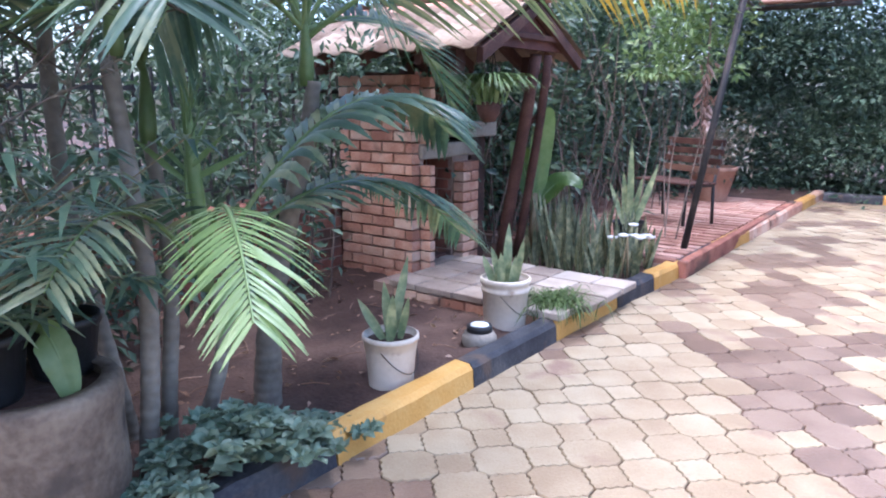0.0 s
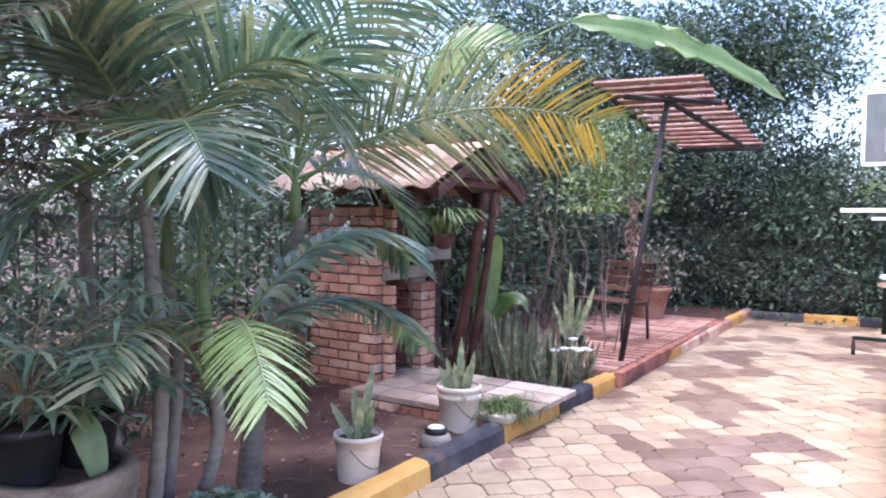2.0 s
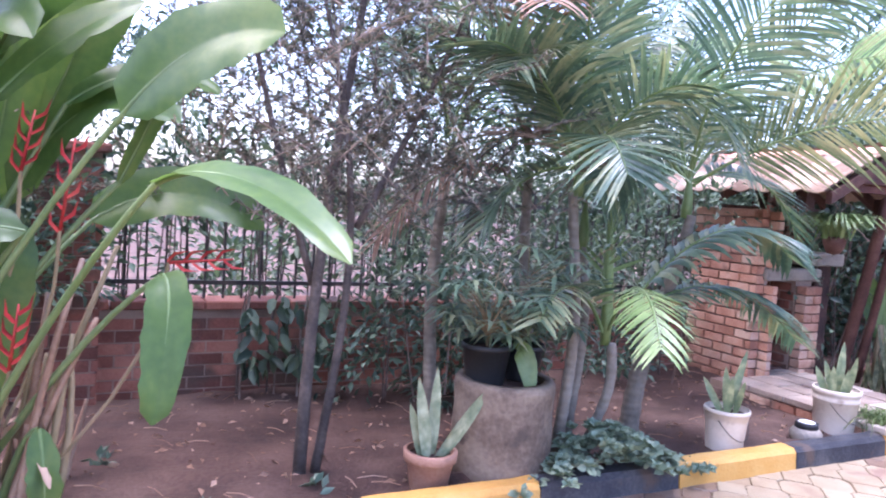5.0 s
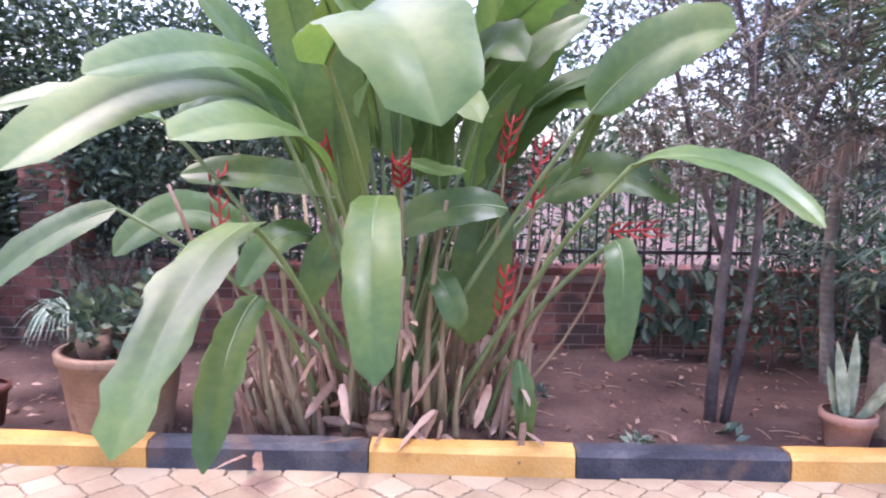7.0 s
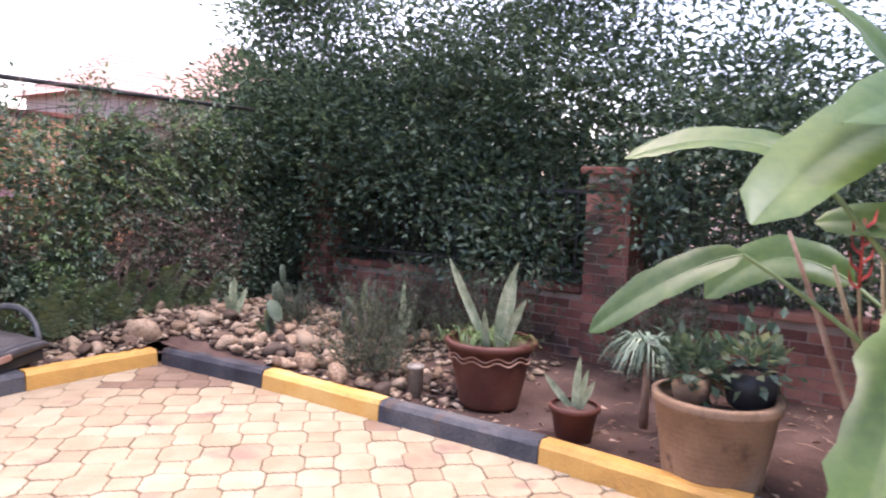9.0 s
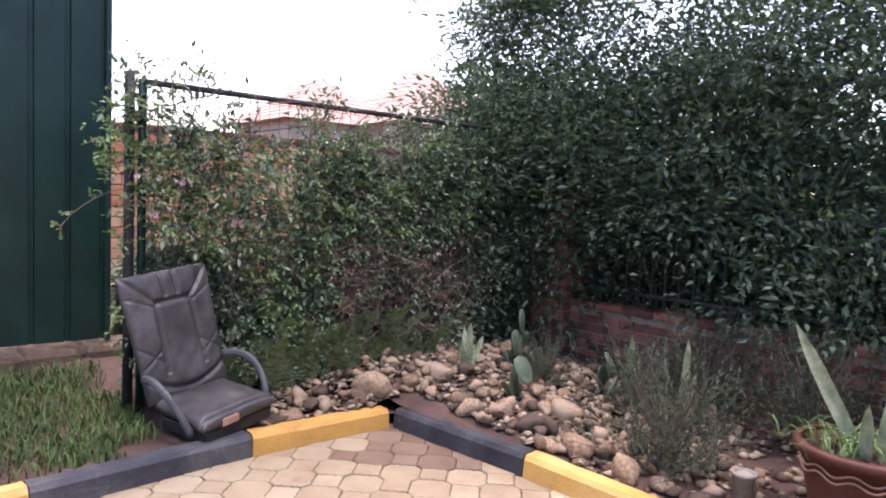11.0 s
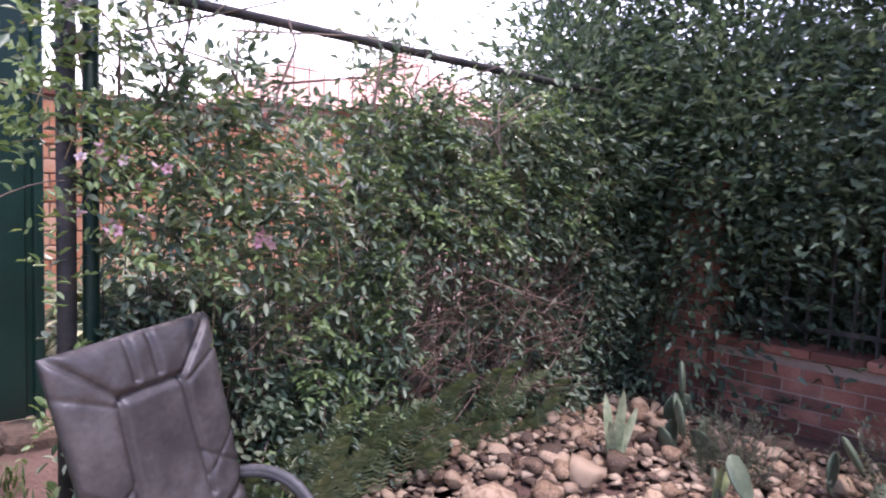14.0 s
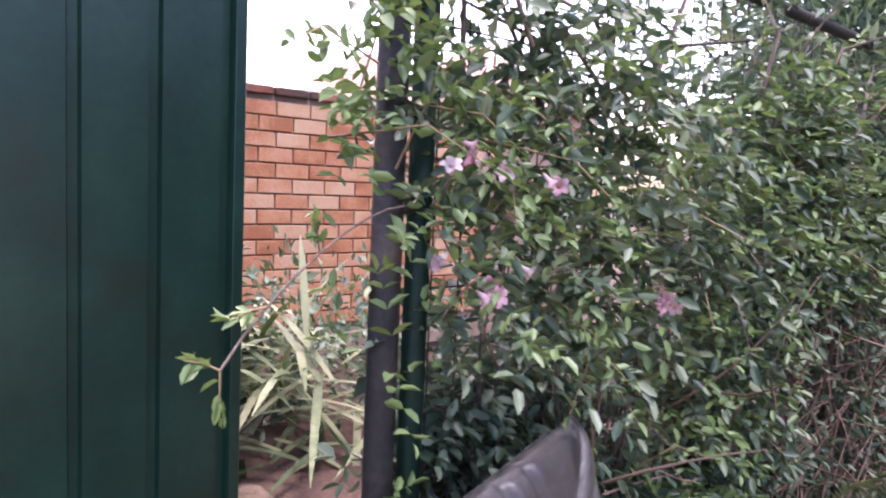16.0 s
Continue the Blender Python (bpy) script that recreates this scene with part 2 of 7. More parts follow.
M["leaf_far"] = material("leaf_far", [(0.036, 0.064, 0.044), (0.070, 0.115, 0.074), (0.14, 0.195, 0.12)], 0.5, 3, 30, 0, leaf=0.25, island=0.55, spec=0.4)
M["leaf_hedge"] = material("leaf_hedge", [(0.046, 0.078, 0.046), (0.100, 0.148, 0.086), (0.22, 0.26, 0.16)], 0.42, 3, 30, 0, leaf=0.28, island=0.6, spec=0.45)
M["leaf_palm"] = material("leaf_palm", [(0.058, 0.104, 0.070), (0.120, 0.186, 0.116), (0.30, 0.32, 0.18)], 0.3, 3, 30, 0, leaf=0.38, island=0.5, spec=0.5)
M["leaf_palm_y"] = material("leaf_palm_yellow", [(0.16, 0.18, 0.06), (0.36, 0.25, 0.05), (0.52, 0.33, 0.04)], 0.45, 3, 30, 0, leaf=0.3, island=0.6)
M["leaf_straw"] = material("leaf_straw_green", [(0.10, 0.14, 0.065), (0.19, 0.22, 0.11), (0.34, 0.32, 0.17)], 0.4, 3, 30, 0, leaf=0.4, island=0.6)
M["leaf_light"] = material("leaf_light", [(0.090, 0.144, 0.045), (0.144, 0.216, 0.072), (0.216, 0.288, 0.117)], 0.4, 3, 30, 0, leaf=0.3, island=0.4, spec=0.5)
M["leaf_heli"] = material("leaf_heliconia", [(0.040, 0.088, 0.020), (0.078, 0.140, 0.032), (0.140, 0.195, 0.045)], 0.38, 2, 25, 0.08, leaf=0.42, island=0.35, spec=0.45)
M["leaf_banana"] = material("leaf_banana", [(0.10, 0.18, 0.06), (0.17, 0.27, 0.09), (0.26, 0.34, 0.14)], 0.4, 2, 25, 0, leaf=0.4, island=0.3)
M["leaf_sans"] = material("leaf_snake_plant", [(0.08, 0.12, 0.055), (0.17, 0.21, 0.095), (0.38, 0.38, 0.18)], 0.4, 14, 40, 0, island=0.25, spec=0.5)
M["leaf_sans_dark"] = material("leaf_snake_plant_dark", [(0.045, 0.062, 0.034), (0.105, 0.12, 0.06), (0.30, 0.28, 0.15)], 0.45, 16, 50, 0, island=0.3, spec=0.4)
M["leaf_wisp"] = material("leaf_grey_feathery", [(0.055, 0.068, 0.042), (0.105, 0.12, 0.08), (0.18, 0.185, 0.13)], 0.6, 3, 30, 0, leaf=0.25, island=0.6)
M["leaf_pale"] = material("leaf_pale_green", [(0.085, 0.135, 0.092), (0.15, 0.205, 0.14), (0.24, 0.29, 0.20)], 0.55, 4, 40, 0, leaf=0.15, island=0.5)
M["leaf_pad"] = material("leaf_cactus_pad", [(0.055, 0.075, 0.048), (0.095, 0.12, 0.075), (0.15, 0.17, 0.11)], 0.6, 6, 50, 0.3)
M["leaf_fern"] = material("leaf_fern", [(0.070, 0.098, 0.040), (0.135, 0.17, 0.075), (0.23, 0.25, 0.12)], 0.5, 3, 30, 0, leaf=0.3, island=0.5)
M["leaf_agave"] = material("leaf_agave", [(0.10, 0.14, 0.075), (0.22, 0.25, 0.14), (0.40, 0.41, 0.26)], 0.5, 12, 50, 0, island=0.2)
M["sill"] = material("sill_stone", [(0.055, 0.036, 0.024), (0.10, 0.066, 0.043), (0.15, 0.105, 0.07)], 0.95, 9, 60, 0.9, stain=(0.045, 0.035, 0.022), stain_scale=6, stain_at=0.52)
M["ring"] = material("weathered_concrete", [(0.085, 0.061, 0.043), (0.170, 0.127, 0.090), (0.246, 0.193, 0.136)], 0.9, 5, 40, 0.6, stain=(0.08, 0.06, 0.045), stain_scale=5, stain_at=0.58)
M["dry"] = material("dry_leaf", [(0.14, 0.08, 0.05), (0.28, 0.17, 0.11), (0.42, 0.29, 0.21)], 0.8, 4, 40, 0.2, leaf=0.15, island=0.5)
M["bark"] = material("bark", [(0.03, 0.025, 0.022), (0.075, 0.06, 0.05), (0.15, 0.12, 0.10)], 0.9, 5, 50, 0.8)
M["palm_bark"] = material("palm_stem", [(0.09, 0.075, 0.055), (0.18, 0.155, 0.12), (0.27, 0.24, 0.19)], 0.8, 3, 30, 0.3, wave=7.0)
M["stem"] = material("green_stem", [(0.13, 0.10, 0.05), (0.22, 0.17, 0.09), (0.33, 0.24, 0.14)], 0.6, 3, 30, 0.2, island=0.5)
M["twig"] = material("twig", [(0.07, 0.05, 0.04), (0.15, 0.11, 0.085), (0.25, 0.19, 0.15)], 0.9, 5, 40, 0, island=0.5)
M["red"] = material("red_bract", [(0.20, 0.012, 0.014), (0.34, 0.028, 0.025), (0.42, 0.07, 0.05)], 0.5, 4, 30, 0, leaf=0.1, island=0.4)
M["pink"] = material("pink_petal", [(0.42, 0.20, 0.26), (0.56, 0.34, 0.39), (0.66, 0.50, 0.51)], 0.6, 4, 30, 0, leaf=0.3, random_object=0.5)
M["green_metal"] = material("green_sheet_metal", [(0.002, 0.014, 0.010), (0.004, 0.022, 0.015), (0.008, 0.032, 0.022)], 0.4, 3.0, 30, 0.15, spec=0.4, stain=(0.006, 0.016, 0.011), stain_scale=2.5, stain_at=0.56)
M["iron"] = material("dark_iron", [(0.02, 0.02, 0.02), (0.04, 0.037, 0.035), (0.09, 0.07, 0.06)], 0.6, 6, 60, 0.3, metal=0.3)
M["green_iron"] = material("green_iron", [(0.005, 0.020, 0.015), (0.010, 0.032, 0.022)], 0.5, 6, 60, 0.2, metal=0.2)
M["leather"] = material("black_leather", [(0.028, 0.024, 0.022), (0.050, 0.044, 0.041), (0.092, 0.082, 0.076)], 0.45, 5, 45, 0.25, spec=0.42)
M["grey_plastic"] = material("grey_worn_plastic", [(0.045, 0.045, 0.045), (0.075, 0.073, 0.07), (0.12, 0.115, 0.11)], 0.5, 6, 60, 0.15)
M["plastic"] = material("black_plastic", [(0.015, 0.015, 0.015), (0.03, 0.03, 0.03)], 0.45, 5, 60, 0.1)
M["bucket"] = material("white_plastic_bucket", [(0.486, 0.402, 0.298), (0.642, 0.550, 0.432), (0.700, 0.611, 0.491)], 0.55, 3, 40, 0.1, stain=(0.35, 0.25, 0.17), stain_scale=9, stain_at=0.62)
M["terracotta"] = material("terracotta", [(0.221, 0.111, 0.068), (0.323, 0.178, 0.119), (0.408, 0.255, 0.178)], 0.85, 5, 60, 0.3)
M["red_pot"] = material("red_brown_glaze", [(0.054, 0.016, 0.009), (0.086, 0.027, 0.016), (0.112, 0.045, 0.029)], 0.55, 4, 50, 0.2)
M["basket"] = material("worn_buff_pot", [(0.15, 0.088, 0.05), (0.225, 0.138, 0.08), (0.30, 0.20, 0.125)], 0.85, 4, 60, 0.12, wave=11.0, stain=(0.10, 0.06, 0.04), stain_scale=6, stain_at=0.58)
M["stone"] = material("river_stone", [(0.075, 0.05, 0.034), (0.165, 0.102, 0.06), (0.245, 0.158, 0.093), (0.35, 0.25, 0.16)], 0.8, 7, 60, 0.45, random_object=0.75)
M["stone_i"] = material("gravel_stone", [(0.075, 0.048, 0.032), (0.17, 0.112, 0.07), (0.24, 0.165, 0.105), (0.36, 0.27, 0.18)], 0.8, 5, 60, 0.35, island=0.85)
M["white_metal"] = material("white_metal", [(0.6, 0.6, 0.58), (0.75, 0.75, 0.73)], 0.5, 4, 50, 0.1)
M["board_grey"] = material("board_grey_green", [(0.10, 0.12, 0.11), (0.15, 0.17, 0.155)], 0.6, 4, 60, 0.1)
M["grass"] = material("grass", [(0.035, 0.063, 0.014), (0.070, 0.112, 0.028), (0.119, 0.154, 0.049)], 0.6, 3, 30, 0, leaf=0.25, island=0.5)
M["car_paint"] = material("black_car_paint", [(0.008, 0.008, 0.012), (0.013, 0.013, 0.018)], 0.12, 2, 20, 0, spec=0.6)
M["chrome"] = material("chrome", [(0.7, 0.7, 0.7), (0.8, 0.8, 0.8)], 0.12, 2, 20, 0, metal=1.0)
M["rubber"] = material("rubber", [(0.012, 0.012, 0.012), (0.03, 0.03, 0.03)], 0.85, 6, 60, 0.3)
M["glass_dark"] = material("dark_glass", [(0.01, 0.012, 0.014), (0.015, 0.017, 0.02)], 0.05, 2, 20, 0, spec=0.6)
# Sooty hearth brick; also the dark fill for shaded openings beside it.
M["soot_void"] = material("sooty_void_brick", [(0.025, 0.018, 0.015), (0.06, 0.035, 0.028), (0.12, 0.06, 0.045)], 0.95, 4, 50, 0.5, island=0.5)
# Red tile lightened so the colour itself holds the distant haze.
M["roof_hazed"] = material("hazed_roof_tile", [(0.46, 0.25, 0.19), (0.54, 0.32, 0.25), (0.60, 0.39, 0.31)], 0.85, 2, 20, 0.3, island=0.3)
M["plaster"] = material("plaster", [(0.45, 0.34, 0.27), (0.55, 0.43, 0.35)], 0.9, 2, 20, 0.2)

# ---- structure: ground, soil bed, kerbs, walls ----
def spread(n, *ranges):
    return np.stack([RNG.uniform(a, b, n) for a, b in ranges], 1)


def bed_height(x, y):
    """The planted bed's uneven surface; it rises to the rockery in the corner."""
    h = 0.06 + 0.03 * np.sin(x * 2.3 + y * 1.1) * np.sin(y * 1.7)
    h = h + 0.16 * np.clip((-6.0 - y) / 2.0, 0, 1) * np.clip((-1.2 - x) / 1.0, 0, 1)
    return h


g = Geo().box(-60, 60, -60, 60, -0.25, -0.06)
tagged(part("ground", g, M["soil"]), "brown earth stretching away beyond the compound", "ground", kind="structure")
KERB_Y = [12.0, 11.3, 10.4, 9.5, 8.6, 7.7, 6.7, 5.75, 5.15, 4.52, 3.63, 2.74, 1.77, 0.85, -0.06, -1.09, -2.09, -3.17, -4.27, -5.40, -6.50, -7.60]
KERB_X = [-1.63, -1.64, -1.66, -1.67, -1.68, -1.70, -1.73, -1.76, -1.79, -1.83, -1.845, -1.85, -1.85, -1.86, -1.87, -1.88, -1.92, -1.94, -1.98, -1.93, -1.89, -1.77]
nx, ny = 40, 120
xs, ys = np.linspace(-4.4, -1.9, nx), np.linspace(-9.2, 13.5, ny)
gx, gy = np.meshgrid(xs, ys)
gx = -4.4 + (gx + 4.4) / 2.5 * (np.interp(gy, KERB_Y[::-1], KERB_X[::-1]) - 0.07 + 4.4)
gz = bed_height(gx, gy) + RNG.normal(0, 0.008, gx.shape)
fs = [(j * nx + i, j * nx + i + 1, (j + 1) * nx + i + 1, (j + 1) * nx + i) for j in range(ny - 1) for i in range(nx - 1)]
soil_bed = part("ground_soil_bed", Geo().add(np.stack([gx, gy, gz], -1).reshape(-1, 3), fs), M["soil"])
tagged(soil_bed, "bare dark brown garden soil with litter along the wall", "soil", kind="structure")
xs, ys = np.linspace(-1.95, 6.0, 40), np.linspace(-14.0, -7.66, 32)
gx, gy = np.meshgrid(xs, ys)
gz = 0.07 + RNG.normal(0, 0.01, gx.shape) + 0.14 * np.clip((-8.4 - gy) / 1.0, 0, 1)
fs = [(j * 40 + i, j * 40 + i + 1, (j + 1) * 40 + i + 1, (j + 1) * 40 + i) for j in range(31) for i in range(39)]
tagged(part("ground_verge", Geo().add(np.stack([gx, gy, gz], -1).reshape(-1, 3), fs), M["soil"]), "brown soil verge under the hedge and the gate", "soil", kind="structure")
paving = part("pavement", Geo().box(-2.04, 6.0, -7.66, 12.0, -0.06, -0.012), M["joint"])
tagged(paving, "interlocking pinkish concrete paving with damp red-brown patches", "paving", kind="structure")

PLAIN = 6


def kerb_stone(a, b, width, material_, label, group):
    """A kerb stone from a to b (front foot line); its body lies to the left of a-b."""
    a, b = Vector((*a, 0)), Vector((*b, 0))
    d = (b - a).normalized()
    n = Vector((-d.y, d.x, 0))
    m = Matrix(((d.x, n.x, 0, a.x), (d.y, n.y, 0, a.y), (0, 0, 1, 0), (0, 0, 0, 1)))
    ln = (b - a).length
    gk = Geo()
    k = 9
    rings = []
    for i in range(k):
        s = 0.004 + (ln - 0.008) * i / (k - 1)
        j = RNG.normal(0, 0.0025, 4)
        rings += [(s, 0, -0.05), (s, 0.012 + j[0], 0.10), (s, 0.035 + j[1], 0.128 + j[2]), (s, width - 0.02, 0.13 + j[3]), (s, width, 0.11), (s, width, -0.05)]
    fs_ = [(i * 6 + q, i * 6 + (q + 1) % 6, i * 6 + 6 + (q + 1) % 6, i * 6 + 6 + q) for i in range(k - 1) for q in range(6)]
    fs_ += [tuple(range(5, -1, -1)), tuple(range((k - 1) * 6, k * 6))]
    gk.add(rings, fs_)
    ob = part("kerb_stone", gk, material_, smooth=False, at=m)
    return tagged(ob, label, "kerb", group)


for i in range(len(KERB_Y) - 1):
    yellow = (i % 2 == 0)
    if i < PLAIN - 1:
        mat_, lab = (M["yellow"], "faded yellow painted concrete kerb stone by the brick terrace") if i == 1 else (M["brick"], "worn reddish kerb stone beside the brick terrace")
    else:
        mat_, lab = (M["yellow"], "yellow painted concrete kerb stone along the bed") if not yellow else (M["black"], "black painted concrete kerb stone along the bed")
    kerb_stone((KERB_X[i + 1], KERB_Y[i + 1]), (KERB_X[i], KERB_Y[i]), 0.14, mat_, lab, "kerb stones along the bed")
END = [(-1.75, -7.60), (-0.77, -7.63), (0.40, -7.52), (1.5, -7.42), (2.6, -7.32), (3.7, -7.22), (4.8, -7.1)]
for i in range(len(END) - 1):
    y_ = i % 2 == 0
    kerb_stone(END[i + 1], END[i], 0.14, M["yellow"] if y_ else M["black"], ("yellow" if y_ else "black") + " painted concrete kerb stone by the verge", "kerb stones by the verge")
for i in range(6):
    y_ = i % 2 == 1
    kerb_stone((-1.6 + i * 0.76, 11.62 + 0.1 * i), (-1.6 + (i + 1) * 0.76, 11.72 + 0.1 * i), 0.14, M["yellow"] if y_ else M["black"], ("yellow" if y_ else "black") + " painted kerb stone at the far end", "kerb stones at the far end")


def brick_courses(x0, x1, z0, z1, bw=0.22, bh=0.072, gap=0.012):
    """Places of bricks in running bond in a face of that width and height: x, z, width."""
    out, z, row = [], z0, 0
    while z + bh <= z1 + 0.02:
        x = x0 - (bw + gap) / 2 * (row % 2)
        while x < x1 - 0.02:
            a, b = max(x, x0), min(x + bw, x1)
            if b - a > 0.04:
                out.append((a, z, b - a))
            x += bw + gap
        z += bh + gap
        row += 1
    return out


def brick_face(geo, origin, along, out, places, depth=0.03, bh=0.072):
    """Bricks joined into one geometry, proud of a wall face."""
    o, u, n = np.array(origin, float), np.array(along, float), np.array(out, float)
    for x, z, w in places:
        j = RNG.uniform(-0.003, 0.004)
        p = [o + u * a + n * b + np.array((0, 0, z + c)) for c in (0, bh) for a, b in ((x, -depth), (x + w, -depth), (x + w, 0.004 + j), (x, 0.004 + j))]
        geo.add(p, [(4, 5, 6, 7), (0, 1, 5, 4), (1, 2, 6, 5), (2, 3, 7, 6), (3, 0, 4, 7), (3, 2, 1, 0)])


# low brick boundary wall behind the bed, with pillars and railings
wall = part("wall_west", Geo().box(-4.32, -4.112, -8.6, 14, -0.1, 0.64), M["mortar"], smooth=False)
tagged(wall, "low red brick boundary wall behind the bed", "wall", kind="structure")
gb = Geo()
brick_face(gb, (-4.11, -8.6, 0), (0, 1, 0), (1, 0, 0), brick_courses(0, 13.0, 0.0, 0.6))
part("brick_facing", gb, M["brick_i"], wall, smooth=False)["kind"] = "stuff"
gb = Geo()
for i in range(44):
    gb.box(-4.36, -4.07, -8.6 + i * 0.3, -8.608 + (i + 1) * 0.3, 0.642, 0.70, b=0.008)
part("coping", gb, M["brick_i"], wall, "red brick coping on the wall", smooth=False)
wall2 = part("wall_south", Geo().box(-4.3, -0.55, -8.95, -8.73, -0.1, 0.55), M["mortar"], smooth=False)
tagged(wall2, "low red brick wall under the creeper-covered fence", "wall", kind="structure")
gb = Geo()
brick_face(gb, (-4.3, -8.728, 0), (1, 0, 0), (0, 1, 0), brick_courses(0, 3.75, 0.0, 0.5))
part("brick_facing", gb, M["brick_i"], wall2, smooth=False)["kind"] = "stuff"


def pillar(x, y, h, label):
    t_ = thing("brick_pillar", (x, y, 0), label, "pillar", "brick pillars of the boundary wall")
    sub("core", Geo().box(-0.185, 0.185, -0.185, 0.185, -0.1, h), M["mortar"], t_, smooth=False)
    gp = Geo()
    for o, u, n in (((-0.19, -0.19, 0), (1, 0, 0), (0, -1, 0)), ((0.19, -0.19, 0), (0, 1, 0), (1, 0, 0)), ((0.19, 0.19, 0), (-1, 0, 0), (0, 1, 0)), ((-0.19, 0.19, 0), (0, -1, 0), (-1, 0, 0))):
        brick_face(gp, o, u, n, brick_courses(0, 0.38, 0.0, h - 0.05))
    sub("brickwork", gp, M["brick_i"], t_, smooth=False)["kind"] = "stuff"
    sub("cap", Geo().box(-0.24, 0.24, -0.24, 0.24, h, h + 0.06, b=0.012), M["brick_i"], t_, "flat brick cap", smooth=False)


for y_, h_ in ((-8.2, 1.66), (-4.78, 1.66), (-1.36, 1.66), (5.5, 1.66)):
    pillar(-4.2, y_, h_, "square red brick pillar in the low boundary wall")

# iron railing between the pillars
for a, b in ((-8.0, -5.0), (-4.57, -1.57), (-1.15, 1.95), (1.98, 5.28)):
    t_ = thing("railing", (-4.22, a, 0.7), "dark iron railing on the low brick wall", "railing", "iron railings on the wall")
    for z_ in (0.1, 0.8):
        sub("rail", Geo().box(-0.015, 0.015, 0, b - a, z_, z_ + 0.03), M["iron"], t_, smooth=False)
    bar = Geo().box(-0.008, 0.008, -0.008, 0.008, 0, 0.95).mesh("bar", False)
    bar.materials.append(M["iron"])
    for k in range(1, int((b - a) / 0.13)):
        sub("bar", bar, None, t_, at=pose(0, k * 0.13, 0))

# pipe-framed mesh fence carrying the creeper
t_ = thing("mesh_fence", (0, -8.6, 0), "dark iron pipe-framed wire mesh fence under the creeper", "fence")
sub("post", Geo().tube([(-0.41, 0, 0), (-0.41, 0, 2.27)], 0.028, 10), M["green_iron"], t_)
sub("post", Geo().tube([(-4.15, 0, 0), (-4.15, 0, 2.27)], 0.028, 10), M["green_iron"], t_)
sub("top_rail", Geo().tube([(-0.41, 0, 2.255), (-4.2, 0, 2.255)], 0.022, 8), M["iron"], t_)
wire = Geo()
for k in range(48):
    wire.tube([(-0.45 - 0.077 * k, 0, 0.3), (-0.45 - 0.077 * k, 0, 2.24)], 0.0025, 4, False)
for k in range(14):
    wire.tube([(-0.41, 0, 0.4 + 0.14 * k), (-4.15, 0, 0.4 + 0.14 * k)], 0.0025, 4, False)
sub("wire_mesh", wire, M["iron"], t_)
t_ = thing("gate_post", (-0.33, -8.6, 0.06), "brown iron pipe post beside the fence end", "post")
sub("pipe", Geo().tube([(0, 0, 0), (0, 0, 2.25)], 0.033, 12), M["iron"], t_)
for z_ in (0.5, 1.5, 2.1):
    sub("hinge", Geo().tube([(-0.02, 0.01, z_), (-0.05, 0.01, z_)], 0.02, 8), M["iron"], t_)

# ---- the green sheet-metal gate and the brick wall beyond ----
gate = thing("sheet_metal_gate", (-0.52, -9.9, 0.33), "dark green ribbed sheet metal gate on a stone sill", "gate")
prof, xq = [(0.0, 0.0), (0.012, 0.0), (0.018, -0.025), (0.045, -0.025)], 0.052
while xq < 3.2:
    prof += [(xq, 0.0), (xq + 0.205, 0.0), (xq + 0.212, -0.028), (xq + 0.243, -0.028)]
    xq += 0.25
vs = [(x, y, z) for z in (0, 3.1) for x, y in prof]
n_ = len(prof)
panel = Geo().add(vs, [(i, i + 1, n_ + i + 1, n_ + i) for i in range(n_ - 1)])
panel.add([(x, y - 0.012, z) for x, y, z in vs], [(n_ + i, n_ + i + 1, i + 1, i) for i in range(n_ - 1)])
sub("ribbed_panel", panel, M["green_metal"], gate, smooth=False)
sub("edge_frame", Geo().box(-0.03, 0.012, -0.03, 0.028, -0.01, 3.12, b=0.004), M["green_metal"], gate, smooth=False)
for z_ in (0.05, 1.5, 2.9):
    sub("cross_bar", Geo().box(0.012, 3.1, -0.075, -0.035, z_, z_ + 0.05), M["green_metal"], gate, smooth=False)
sill = thing("stone_sill", (0, -9.8, 0.1), "rough brown stone sill under the gate", "sill")
for i in range(9):
    gs = Geo().box(-0.75 + i * 0.42, -0.335 + i * 0.42, -0.35 + RNG.uniform(-0.02, 0.02), 0.15 + RNG.uniform(-0.06, 0.06), -0.05, 0.19 + RNG.uniform(-0.03, 0.02), b=0.035)
    sub("stone", gs, M["sill"], sill, smooth=False)
bw = part("wall_brick_beyond", Geo().box(-6, 0.5, -13.2, -12.95, 0, 2.3), M["mortar"], smooth=False)
tagged(bw, "sunlit orange brick wall beyond the gate", "wall", kind="structure")

# ---- brick barbecue with tiled gable roof ----
bbq = thing("brick_barbecue", (-3.32, 4.12, 0.05), "red brick barbecue with a clay tiled gable roof and open hearth", "barbecue")
# local: x 0 is the front face, -0.74 the back; y 0 the near side, 0.72 the far side
sub("side_wall", Geo().box(-0.74, -0.012, 0.012, 0.06, 0, 1.58), M["mortar"], bbq, smooth=False)
sub("side_wall", Geo().box(-0.74, -0.012, 0.44, 0.66, 0, 0.95), M["mortar"], bbq, smooth=False)
sub("back_wall", Geo().box(-0.74, -0.62, 0.065, 0.435, 0, 1.58), M["soot_void"], bbq, smooth=False)
for y_, o_ in ((0.065, (0, 1, 0)), (0.435, (0, -1, 0))):
    lin = Geo()
    brick_face(lin, (-0.62, y_, 0), (1, 0, 0), o_, brick_courses(0, 0.60, 0.1, 0.94), 0.0)
    sub("lining", lin, M["brick_i"], bbq, "dark red brick lining", smooth=False)["kind"] = "stuff"
